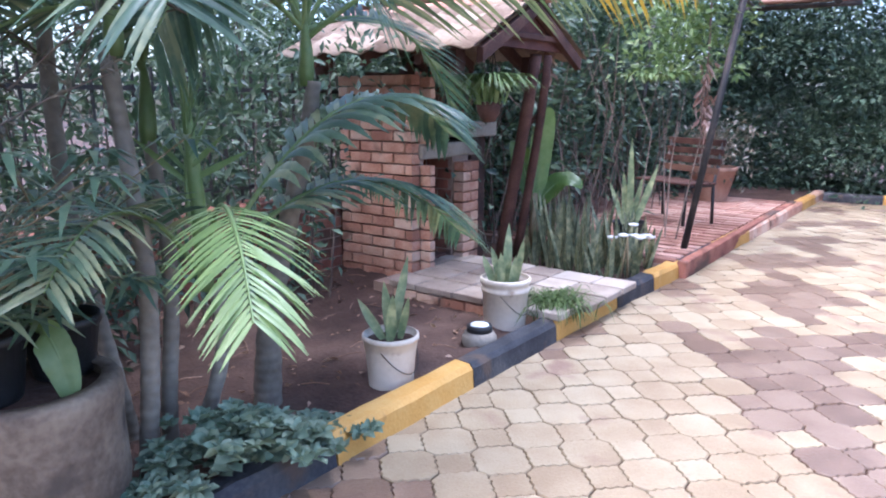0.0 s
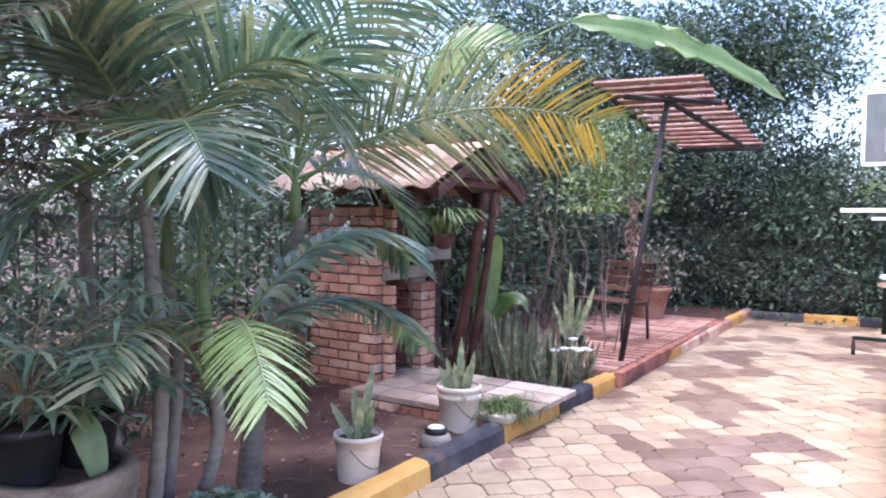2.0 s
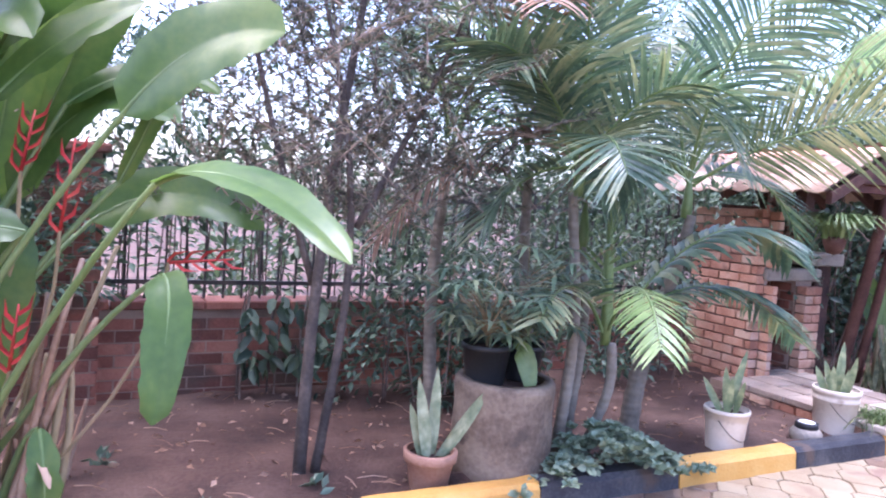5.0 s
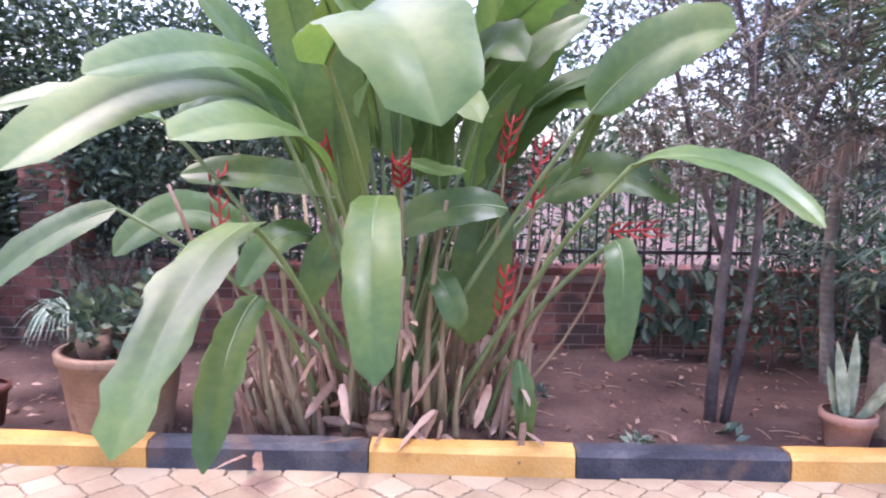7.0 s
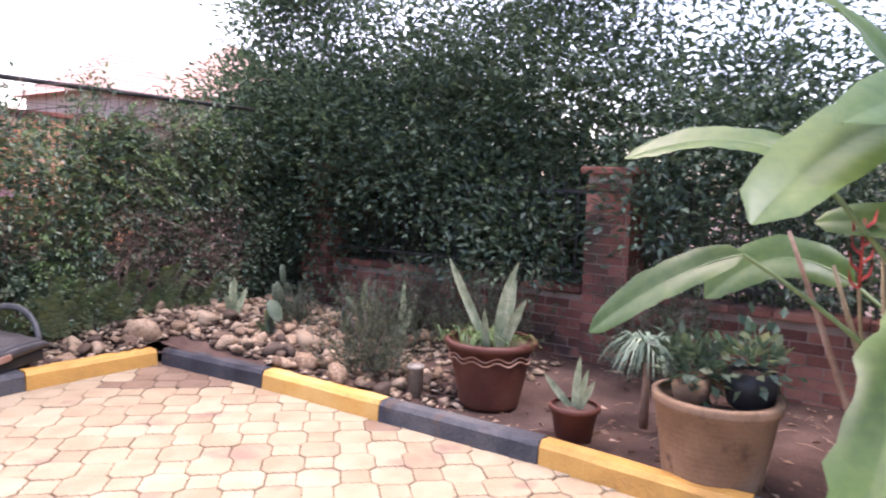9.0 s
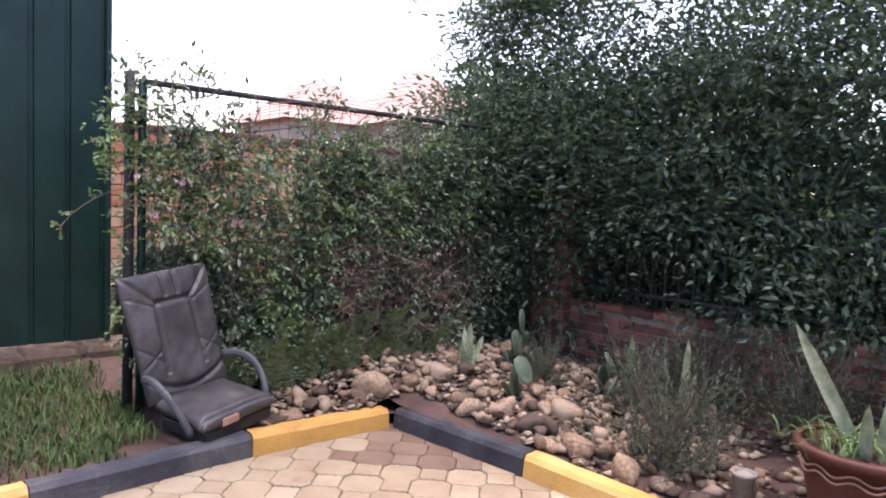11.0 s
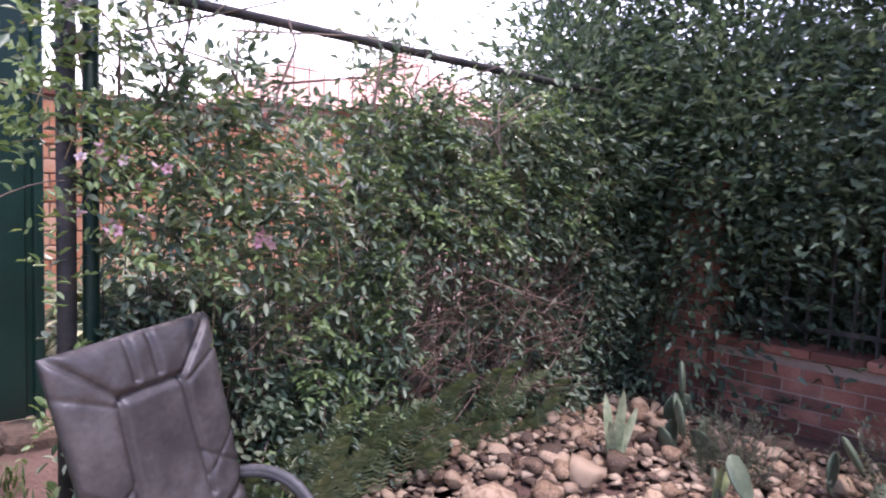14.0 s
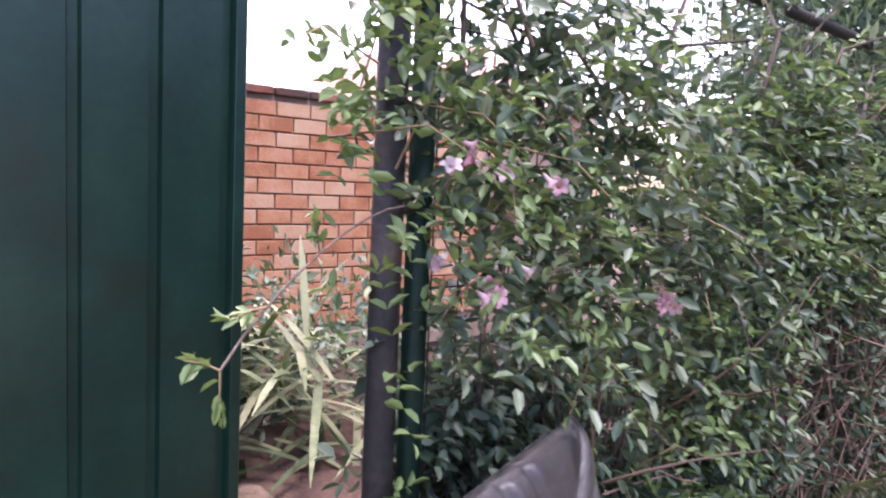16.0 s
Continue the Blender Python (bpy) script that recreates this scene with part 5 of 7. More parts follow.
def bucket(at, label, leaves, scale=1.0, ribs=False):
    t_ = thing("plastic_bucket", at, label, "bucket", "white bucket planters")
    s = scale
    prof = [(0.115 * s, 0.0), (0.118 * s, 0.01), (0.135 * s, 0.22 * s), (0.138 * s, 0.225 * s), (0.138 * s, 0.24 * s), (0.141 * s, 0.242 * s), (0.143 * s, 0.28 * s), (0.152 * s, 0.282 * s), (0.152 * s, 0.305 * s), (0.146 * s, 0.31 * s)]
    if ribs:
        prof = [(0.125 * s, 0.0), (0.128 * s, 0.01), (0.142 * s, 0.25 * s), (0.15 * s, 0.252 * s), (0.15 * s, 0.27 * s), (0.145 * s, 0.275 * s), (0.147 * s, 0.30 * s), (0.157 * s, 0.302 * s), (0.157 * s, 0.33 * s), (0.15 * s, 0.335 * s)]
    sub("tub", pot_shell(prof, 0.006), M["bucket"], t_)
    sub("soil", disc(0.135 * s, 0.27 * s), M["soil"], t_)
    hp = [(0.145 * s * math.cos(a), 0.145 * s * math.sin(a), 0.245 * s - 0.13 * s * math.sin(max(0, min(math.pi, (a + 1.2) * 1.3)))) for a in np.linspace(-1.2, 1.2, 12)]
    sub("wire_handle", Geo().tube(hp, 0.0025, 5, False), M["iron"], t_)
    for dx, dy, lx, ly, lz, w in leaves:
        sword(t_, (dx, dy, 0.27 * s), (lx, ly, lz), w, facing=(0.8, -0.6, 0.2))
    return t_


bucket((-2.12, 2.40, 0.05), "white plastic bucket planted with a small snake plant", ((0, 0, 0.03, 0.10, 0.66, 0.05), (-0.02, 0.02, -0.04, 0.0, 0.54, 0.05), (0.02, -0.03, 0.06, -0.05, 0.50, 0.05), (-0.03, -0.02, -0.12, -0.10, 0.46, 0.045), (0.03, 0.03, 0.1, 0.02, 0.48, 0.04)), 0.92)
bucket((-2.16, 3.52, 0.05), "ribbed white plastic bucket holding young snake plants", ((0, 0, -0.02, 0.06, 0.66, 0.06), (0.04, 0.03, 0.10, 0.04, 0.58, 0.05), (-0.03, 0.0, -0.09, -0.03, 0.52, 0.05), (-0.05, -0.04, -0.12, -0.08, 0.47, 0.05), (0.0, -0.05, 0.0, -0.06, 0.5, 0.05), (0.05, -0.02, 0.07, 0.0, 0.48, 0.045)), 1.0, True)
lamp = thing("garden_lamp", (-2.08, 3.12, 0.06), "small round garden spotlight in a dark stone-like base", "lamp")
sub("base", Geo().lathe([(0.01, 0), (0.085, 0), (0.1, 0.03), (0.1, 0.07), (0.08, 0.1), (0.01, 0.1)], 20), M["concrete"], lamp)
sub("ring", Geo().lathe([(0.05, 0.1), (0.075, 0.1), (0.072, 0.135), (0.06, 0.14), (0.05, 0.125)], 20), M["plastic"], lamp)
sub("lens", Geo().lathe([(0.01, 0.128), (0.058, 0.128), (0.05, 0.14), (0.01, 0.145)], 18), M["white_metal"], lamp, "pale glass lens")
gt = thing("grass_tuft", (-1.98, 3.85, 0.08), "tuft of fine dark green grass spilling over the kerb", "grass")
tuft(gt, 320, 0.22, 0.36, "grass", 0.004, droop=0.85)

# concrete ring planter with pots and fine-leaved plants on it
ring = thing("concrete_ring", (-2.25, 0.83, 0.03), "weathered round concrete ring used as a plant stand", "planter")
sub("ring", pot_shell([(0.27, 0), (0.275, 0.02), (0.265, 0.12), (0.275, 0.2), (0.268, 0.4), (0.275, 0.5), (0.272, 0.53), (0.26, 0.545)], 0.05, 36), M["ring"], ring)
sub("soil", disc(0.24, 0.5), M["soil"], ring)
for k, (dx, dy, r, h, lab) in enumerate(((-0.05, -0.1, 0.13, 0.22, "black plastic nursery pot with a cassava-leaved plant"), (-0.1, 0.16, 0.12, 0.2, "black plastic nursery pot with a bushy green plant"))):
    bp = thing("nursery_pot", (-2.25 + dx, 0.83 + dy, 0.535), lab, "plant pot", "black nursery pots")
    sub("pot", pot_shell([(r * 0.78, 0), (r * 0.8, 0.01), (r, h - 0.03), (r * 1.06, h - 0.03), (r * 1.06, h)], 0.006), M["plastic"], bp)
    sub("soil", disc(r * 0.92, h - 0.03), M["soil"], bp)
    gl, gst_ = Geo(), Geo()
    for i in range(42):
        a, ln = RNG.uniform(0, 6.28), RNG.uniform(0.2, 0.62)
        o = np.array((math.cos(a), math.sin(a), 0))
        tip = o * ln * 0.75 + np.array((0, 0, h + ln * RNG.uniform(0.15, 1.0)))
        gst_.tube(bez([(0, 0, h - 0.03), (0, 0, h + ln * 0.5), tip], 5), 0.003, 4, False)
        for q in range(8):
            b = a + radians(-140 + 40 * q)
            w_ = np.array((math.cos(b), math.sin(b), RNG.uniform(-0.3, 0.15)))
            lp = [tip, tip + w_ * 0.07 + (0, 0, 0.01), tip + w_ * 0.15 - (0, 0, 0.035)]
            gl.strip(lp, [0.004, 0.013, 0.001], np.cross(w_, (0, 0, 1)), 0.2)
    sub("foliage", gl, M["leaf_palm"], bp)
    sub("stalk_tuft", gst_, M["stem"], bp)["kind"] = "stuff"
blade_on(bp, [(0.12, -0.12, 0.2), (0.2, -0.12, 0.25), (0.24, -0.1, 0.1), (0.26, -0.1, 0.0)], 0.11, (1, -0.4, 0.2), mat_="leaf_light")

succ = thing("succulent_patch", (-1.98, 1.35, 0.06), "low patch of blue-green succulents spilling over the kerb", "succulents")
for i in range(150):
    cx, cy = RNG.normal(0.02, 0.10), RNG.normal(0.05, 0.24)
    cz = 0.03 + 0.24 * max(0, 1 - abs(cy) * 1.9) * RNG.uniform(0.35, 1.15)
    g_ = Geo()
    n = 13
    an = np.arange(n) * 2.4
    w_ = np.stack([np.cos(an), np.sin(an), 0.2 + 0.07 * np.arange(n) + RNG.normal(0, 0.2, n)], 1)
    g_.leaves(np.tile((cx, cy, cz), (n, 1)) + w_ * 0.006, w_, (0.062 - 0.0022 * np.arange(n)) * RNG.uniform(0.8, 1.3), 0.75, 0.3, True)
    sub("rosette", g_, M["leaf_pale"], succ)["kind"] = "stuff"

p3 = thing("terracotta_pot", (-2.15, 0.36, 0.05), "small cracked terracotta pot with a mottled snake plant", "plant pot")
sub("pot", pot_shell([(0.09, 0), (0.095, 0.01), (0.12, 0.15), (0.135, 0.155), (0.138, 0.2), (0.128, 0.205)], 0.012), M["terracotta"], p3)
sub("soil", disc(0.118, 0.17), M["soil"], p3)
for b, t, w in (((0, 0, 0.17), (-0.02, 0.02, 0.62), 0.065), ((0.02, -0.03, 0.17), (0.02, -0.10, 0.58), 0.065), ((0.02, 0.04, 0.17), (0.06, 0.28, 0.52), 0.075), ((0, -0.042, 0.15), (0.0, -0.13, 0.45), 0.055), ((0.03, 0.02, 0.17), (0.1, 0.13, 0.36), 0.05)):
    sword(p3, b, t, w, mat_="leaf_agave")

sp = thing("clay_jar", (-2.2, -2.05, 0.05), "small round buff clay jar sunk among the heliconia stalks", "jar")
sub("body", pot_shell([(0.05, 0), (0.075, 0.03), (0.08, 0.08), (0.06, 0.11), (0.065, 0.125)], 0.008), M["basket"], sp)
sub("lid", Geo().lathe([(0.01, 0.125), (0.068, 0.125), (0.068, 0.14), (0.01, 0.148)], 20), M["basket"], sp)

bigp = thing("big_clay_planter", (-2.27, -3.42, 0.04), "large worn buff clay planter with smaller pots standing in it", "planter")
sub("pot", pot_shell([(0.235, 0), (0.24, 0.02), (0.30, 0.42), (0.315, 0.43), (0.318, 0.475), (0.30, 0.48)], 0.025, 36), M["basket"], bigp)
sub("soil", disc(0.28, 0.40), M["soil"], bigp)
for dx, dy, r, h, m_, lab, bl in ((0.02, -0.12, 0.10, 0.15, "basket", "round grey stone-like bowl with kalanchoe", "leaf_dark"), (-0.1, 0.14, 0.13, 0.2, "plastic", "black plastic pot with a leafy succulent", "leaf_palm")):
    bw_ = thing("plant_bowl", (-2.27 + dx, -3.42 + dy, 0.445), lab, "plant pot")
    sub("bowl", pot_shell([(r * 0.6, 0), (r * 0.85, 0.03), (r, h * 0.6), (r * 0.9, h)], 0.01), M[m_], bw_)
    sub("soil", disc(r * 0.85, h - 0.02), M["soil"], bw_)
    gl = Geo()
    n = 170
    off = RNG.normal(0, 0.07, (n, 3)) + (0, 0, h + 0.06)
    gl.leaves(off, unit(off - (0, 0, h)) + RNG.normal(0, 0.3, (n, 3)), 0.075, 0.6)
    sub("foliage", gl, M[bl], bw_)["kind"] = "stuff"
yuc = thing("grassy_rosette", (-2.75, -3.95, 0.08), "spiky rosette of narrow pale leaves", "plant")
sub("stem", Geo().tube([(0, 0, 0), (0, 0, 0.45)], [0.03, 0.02], 8), M["dry"], yuc)
tuft(yuc, 90, 0.05, 0.42, "leaf_pale", 0.008, (0, 0, 0.42), 1.1)

redp = thing("glazed_pot", (-2.60, -4.98, 0.05), "large red-brown glazed pot with wavy trim and an agave", "plant pot")
sub("pot", pot_shell([(0.20, 0), (0.205, 0.02), (0.265, 0.3), (0.285, 0.4), (0.31, 0.405), (0.318, 0.44), (0.305, 0.455)], 0.025, 40), M["red_pot"], redp)
for z_ in (0.335, 0.365):
    wv = [((0.279 + 0.09 * (z_ - 0.335) + 0.003) * math.cos(a), (0.279 + 0.09 * (z_ - 0.335) + 0.003) * math.sin(a), z_ + 0.014 * math.sin(a * 11)) for a in np.linspace(0, 2 * math.pi, 90)]
    sub("wavy_trim", Geo().tube(wv, 0.006, 5, False), M["terracotta"], redp, "paler wavy relief band")
sub("soil", disc(0.28, 0.40), M["soil"], redp)
for b, t, w, bd in (((0, -0.03, 0.4), (0.02, -0.36, 0.98), 0.075, (0, -0.03, 0.06)), ((0.03, 0.08, 0.4), (0.05, 0.22, 1.0), 0.085, (0, -0.06, 0)), ((0.05, 0.12, 0.4), (0.12, 0.33, 0.78), 0.075, (0, -0.02, 0)), ((-0.08, 0.05, 0.4), (-0.14, 0.1, 0.85), 0.07, (0, 0, 0)), ((0.08, 0.02, 0.4), (0.16, 0.04, 0.68), 0.06, (0, 0, 0))):
    sword(redp, b, t, w, bd, mat_="leaf_agave")
tuft(redp, 160, 0.3, 0.2, "leaf_light", 0.005, (0, -0.05, 0.4), 0.7, "ground_cover")
bkp = thing("dark_clay_pot", (-2.33, -4.22, 0.05), "dark brown clay pot with a stubby pale-leaved cactus", "plant pot")
sub("pot", pot_shell([(0.10, 0), (0.105, 0.01), (0.135, 0.19), (0.15, 0.195), (0.15, 0.22), (0.14, 0.225)], 0.012), M["red_pot"], bkp)
sub("soil", disc(0.13, 0.2), M["soil"], bkp)
for b, t, w in (((0, 0, 0.2), (0.0, 0.02, 0.52), 0.05), ((0, -0.02, 0.2), (0.02, -0.2, 0.38), 0.05), ((0.02, 0.03, 0.2), (0.05, 0.14, 0.40), 0.045), ((0, 0.02, 0.2), (-0.03, 0.06, 0.44), 0.04)):
    sword(bkp, b, t, w, mat_="leaf_agave")
tin = thing("plastic_tub", (-2.38, -5.45, 0.05), "small grey plastic tub among the stones", "tub")
sub("tub", pot_shell([(0.05, 0), (0.055, 0.2), (0.06, 0.2), (0.06, 0.22)], 0.004), M["concrete"], tin)

# ---- slender tree with fine dark foliage ----
tree = thing("slender_tree", (-2.5, -0.18, 0.03), "slender twin-stemmed tree with fine purplish-brown foliage", "tree")
for pts, r in (([(0, -0.03, 0), (0.0, -0.02, 0.7), (0.0, 0.0, 1.4), (-0.02, 0.15, 2.2), (-0.1, 0.3, 3.2)], [0.036, 0.03, 0.026, 0.02, 0.008]), ([(0.0, 0.05, 0), (0.02, 0.12, 0.6), (0.02, 0.26, 1.25), (0.0, 0.2, 1.8), (-0.05, -0.2, 3.0)], [0.028, 0.023, 0.02, 0.015, 0.006]), ([(-0.05, 0.0, 1.0), (-0.1, -0.3, 1.9), (-0.1, -0.5, 2.9)], [0.02, 0.015, 0.006]), ([(0.0, 0.2, 1.3), (-0.05, 0.6, 2.0), (-0.1, 0.9, 2.8)], [0.02, 0.014, 0.006])):
    sub("trunk", Geo().tube(bez(pts, 12), np.interp(np.linspace(0, 1, 12), np.linspace(0, 1, len(r)), r), 9), M["bark"], tree)
gt_, gl = Geo(), Geo()
for i in range(560):
    z0 = RNG.uniform(1.25, 3.3)
    b = np.array((RNG.normal(-0.15, 0.28), RNG.normal(0.25, 0.55) + (z0 - 1.8) * 0.1, z0))
    w_ = unit((RNG.normal(0, 0.6), RNG.normal(0, 0.8), 0.6))
    ln = RNG.uniform(0.3, 0.6)
    gt_.tube([b, b + w_ * ln * 0.5, b + w_ * ln + (0, 0, -0.03)], [0.004, 0.003, 0.0015], 4, False)
    n = 42
    u = RNG.uniform(0.1, 1, n)[:, None]
    gl.leaves(b + w_ * ln * u, unit(w_ * 0.8 + RNG.normal(0, 0.6, (n, 3))), 0.05, 0.17)
sub("twig_tangle", gt_, M["twig"], tree)["kind"] = "stuff"
fine = material("fine_dark_foliage", [(0.07, 0.078, 0.058), (0.13, 0.13, 0.10), (0.20, 0.18, 0.145), (0.28, 0.24, 0.19)], 0.6, 3, 30, 0, leaf=0.2, island=0.6)
sub("foliage", gl, fine, tree)["kind"] = "stuff"
shade = thing("broad_leaved_shrub", (-3.85, -0.1, 0.05), "low dark shrub with hanging oval leaves against the wall", "shrub")
gl = Geo()
pt_ = spread(90, (-0.1, 0.15), (-0.2, 0.5), (0.2, 0.72))
gl.leaves(pt_, RNG.normal(0, 0.3, (90, 3)) + (0.5, 0, -0.6), 0.15, 0.5, 0.25, True)
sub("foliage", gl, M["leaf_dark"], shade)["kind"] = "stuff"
gs_ = Geo()
for i in range(9):
    b = np.array((RNG.uniform(-0.1, 0.1), RNG.uniform(-0.2, 0.5), -0.02))
    gs_.tube([b, b + (0.02, 0, 0.5), b + (0.05, 0.03, 0.75)], 0.008, 5, False)
sub("stem_tuft", gs_, M["twig"], shade)["kind"] = "stuff"
for x_, y_, n in ((-2.2, -0.75, 14), (-2.35, -0.2, 10), (-2.9, -1.15, 20)):
    w_ = thing("weed", (x_, y_, 0.05), "small pale green weed in bare soil", "weed", "weeds in the bed")
    off = np.abs(RNG.normal(0, 0.05, (n, 3)))
    sub("leaves", Geo().leaves(off * (1, 1, 0.4), RNG.normal(0, 1, (n, 3)) + (0, 0, 0.6), 0.08, 0.5), M["leaf_pale"], w_)["kind"] = "stuff"

# ---- rockery in the corner ----
def rock_mesh(seed, flat=0.7):
    r = np.random.default_rng(seed)
    bm = bmesh.new()
    bmesh.ops.create_icosphere(bm, subdivisions=2, radius=1.0)
    ax = r.normal(0, 1, (9, 3))
    ax /= np.linalg.norm(ax, axis=1, keepdims=True)
    cut = r.uniform(0.42, 0.72, 9)
    for v in bm.verts:
        p = np.array(v.co)
        for a, c in zip(ax, cut):
            d = p @ a
            if d > c:
                p = p - a * (d - c) * 0.98
        v.co = (p[0], p[1] * 0.85, p[2] * flat)
    me = bpy.data.meshes.new("stone")
    bm.to_mesh(me)
    bm.free()
    me.polygons.foreach_set("use_smooth", [True] * len(me.polygons))
    me.materials.append(M["stone"])
    return me


ROCKS = [rock_mesh(s, f) for s, f in ((1, 0.7), (2, 0.6), (3, 0.8), (4, 0.65), (5, 0.75), (6, 0.55), (7, 0.85))]
rockery = thing("rockery", (0, 0, 0), "heap of rounded river stones filling the bed corner", "rocks")
placed = 0
while placed < 290:
    x_, y_ = RNG.uniform(-3.7, -0.95), RNG.uniform(-8.45, -5.5)
    if x_ > -2.02 and y_ > -7.72 or x_ > -1.1 and y_ < -8.2 or (y_ > -6.3 and x_ > -2.15) or (x_ < -2.9 and y_ > -6.2):
        continue
    s = RNG.choice([0.048, 0.058, 0.068, 0.08, 0.095], p=[0.3, 0.3, 0.2, 0.13, 0.07])
    sub("stone", ROCKS[int(RNG.integers(7))], None, rockery, at=pose(x_, y_, float(bed_height(x_, y_)) + s * 0.35 + RNG.uniform(0, 0.05), RNG.uniform(-25, 25), RNG.uniform(-25, 25), RNG.uniform(0, 360)) @ Matrix.Diagonal((s, s, s, 1)))
    placed += 1
for x_, y_, s in ((-2.25, -6.75, 0.14), (-2.2, -6.35, 0.15), (-2.15, -6.0, 0.13), (-2.6, -6.8, 0.16), (-2.1, -7.2, 0.13), (-1.75, -7.85, 0.17), (-2.3, -7.75, 0.14), (-2.35, -7.1, 0.12), (-1.45, -7.95, 0.1)):
    sub("stone", ROCKS[int(RNG.integers(7))], None, rockery, "large rounded boulder", at=pose(x_, y_, float(bed_height(x_, y_)) + s * 0.35, RNG.uniform(-15, 15), RNG.uniform(-15, 15), RNG.uniform(0, 360)) @ Matrix.Diagonal((s, s, s, 1)))
gg = Geo()
base_v = np.array([(0, 0, 0.6), (1, 0, 0), (0.3, 0.9, 0.05), (-0.8, 0.55, 0), (-0.8, -0.6, 0.05), (0.35, -0.95, 0), (0, 0, -0.6)])
base_f = [(0, 1, 2), (0, 2, 3), (0, 3, 4), (0, 4, 5), (0, 5, 1), (6, 2, 1), (6, 3, 2), (6, 4, 3), (6, 5, 4), (6, 1, 5)]
for i in range(5200):
    x_, y_ = RNG.uniform(-3.8, -1.0), RNG.uniform(-8.5, -5.0)
    if x_ > -2.05 and y_ > -7.72 or y_ > -6.0 and RNG.random() < 0.7:
        continue
    s = RNG.uniform(0.018, 0.05)
    gg.add((base_v * (1, 1, 0.7) + RNG.normal(0, 0.15, (7, 3))) @ np.array(pose(0, 0, 0, RNG.uniform(0, 40), 0, RNG.uniform(0, 360)).to_3x3()).T * s + (x_, y_, float(bed_height(x_, y_)) + s * 0.3 + (RNG.uniform(0, 0.03) if y_ < -6.2 else 0)), base_f)
sub("gravel", gg, M["stone_i"], rockery)["kind"] = "stuff"


def agave(at, leaves, label, mat_="leaf_agave"):
    t_ = thing("agave", at, label, "agave", "agaves in the rockery")
    for tx, ty, tz, w in leaves:
        sword(t_, (tx * 0.1, ty * 0.1, 0), (tx, ty, tz), w, (tx * 0.1, ty * 0.1, 0.06), mat_=mat_, facing=(0.5, 0.8, 0.1))


agave((-2.62, -7.80, 0.22), ((0.03, 0.06, 0.42, 0.06), (-0.12, 0.05, 0.3, 0.05), (0.13, 0.05, 0.28, 0.05), (-0.05, -0.1, 0.35, 0.05)), "pale striped agave among the stones")
agave((-2.55, -7.25, 0.2), ((-0.16, 0.02, 0.2, 0.045), (0.03, 0.05, 0.24, 0.04), (0.16, 0.05, 0.12, 0.04)), "small yellow-edged agave among the stones", "leaf_sans")
agave((-3.25, -6.75, 0.16), ((0.02, 0.03, 0.5, 0.07), (-0.1, 0.02, 0.3, 0.05), (0.1, 0.1, 0.3, 0.05)), "tall striped agave leaf by the wall", "leaf_sans")
agave((-3.3, -6.35, 0.15), ((0.0, 0.03, 0.55, 0.06), (-0.1, 0.05, 0.3, 0.05)), "tall pale agave by the wall")
opu = thing("prickly_pear", (-3.1, -7.75, 0.2), "grey-green prickly pear with flat round pads", "cactus")
pad = Geo().lathe([(0.01, -0.1), (0.05, -0.08), (0.075, -0.02), (0.08, 0.03), (0.06, 0.085), (0.01, 0.105)], 14).mesh("pad")
pad.materials.append(M["leaf_pad"])
for dx, dy, dz, a, b in ((0, 0, 0.08, 0, 0), (0.02, 0.05, 0.24, 15, 20), (-0.08, -0.02, 0.23, -25, -30), (0.12, 0.05, 0.08, 20, 60), (0.13, 0.12, 0.24, 10, 40), (-0.15, 0.1, 0.09, -10, 10), (-0.05, 0.02, 0.40, 5, 30), (0.02, 0.2, 0.1, 30, 80), (0.5, 0.5, 0.09, 10, 30), (0.55, 0.62, 0.2, 30, 0), (-0.2, 0.75, 0.08, 0, 0), (-0.15, 0.85, 0.2, 30, 30), (0.05, 1.0, 0.08, -20, 30)):
    sub("pad", pad, None, opu, at=pose(dx, dy, dz, a, 0, b) @ Matrix.Diagonal((1, 0.25, 1, 1)))
wisp = thing("wispy_shrub", (-2.45, -5.95, 0.08), "wispy grey-green feathery shrub among the stones", "shrub")
g_ = Geo()
for i in range(120):
    a = RNG.uniform(0, 6.28)
    b = np.array((RNG.normal(0, 0.1), RNG.normal(0, 0.14), 0))
    e = b + (math.cos(a) * 0.22, math.sin(a) * 0.3, RNG.uniform(0.25, 0.75))
    n = 40
    u = RNG.uniform(0.15, 1, n)[:, None]
    g_.leaves(b + (e - b) * u, unit(e - b) + RNG.normal(0, 0.5, (n, 3)), 0.04, 0.14)
sub("foliage", g_, M["leaf_wisp"], wisp)["kind"] = "stuff"
gs_ = Geo()
for i in range(14):
    a = i * 0.45
    gs_.tube([(0, 0, -0.02), (math.cos(a) * 0.06, math.sin(a) * 0.08, 0.25), (math.cos(a) * 0.18, math.sin(a) * 0.22, 0.55)], [0.006, 0.004, 0.002], 4, False)
sub("stem_tuft", gs_, M["twig"], wisp)["kind"] = "stuff"
w2 = copy_thing(wisp, pose(-3.2, -6.6, 0.12, 0, 0, 70) @ Matrix.Diagonal((0.75, 0.75, 0.75, 1)))
tagged(w2, "wispy feathery shrub by the low wall")
w3 = copy_thing(wisp, pose(-3.0, -7.35, 0.15, 0, 0, 200) @ Matrix.Diagonal((0.6, 0.6, 0.6, 1)))
tagged(w3, "dry feathery shrub beside the prickly pear")
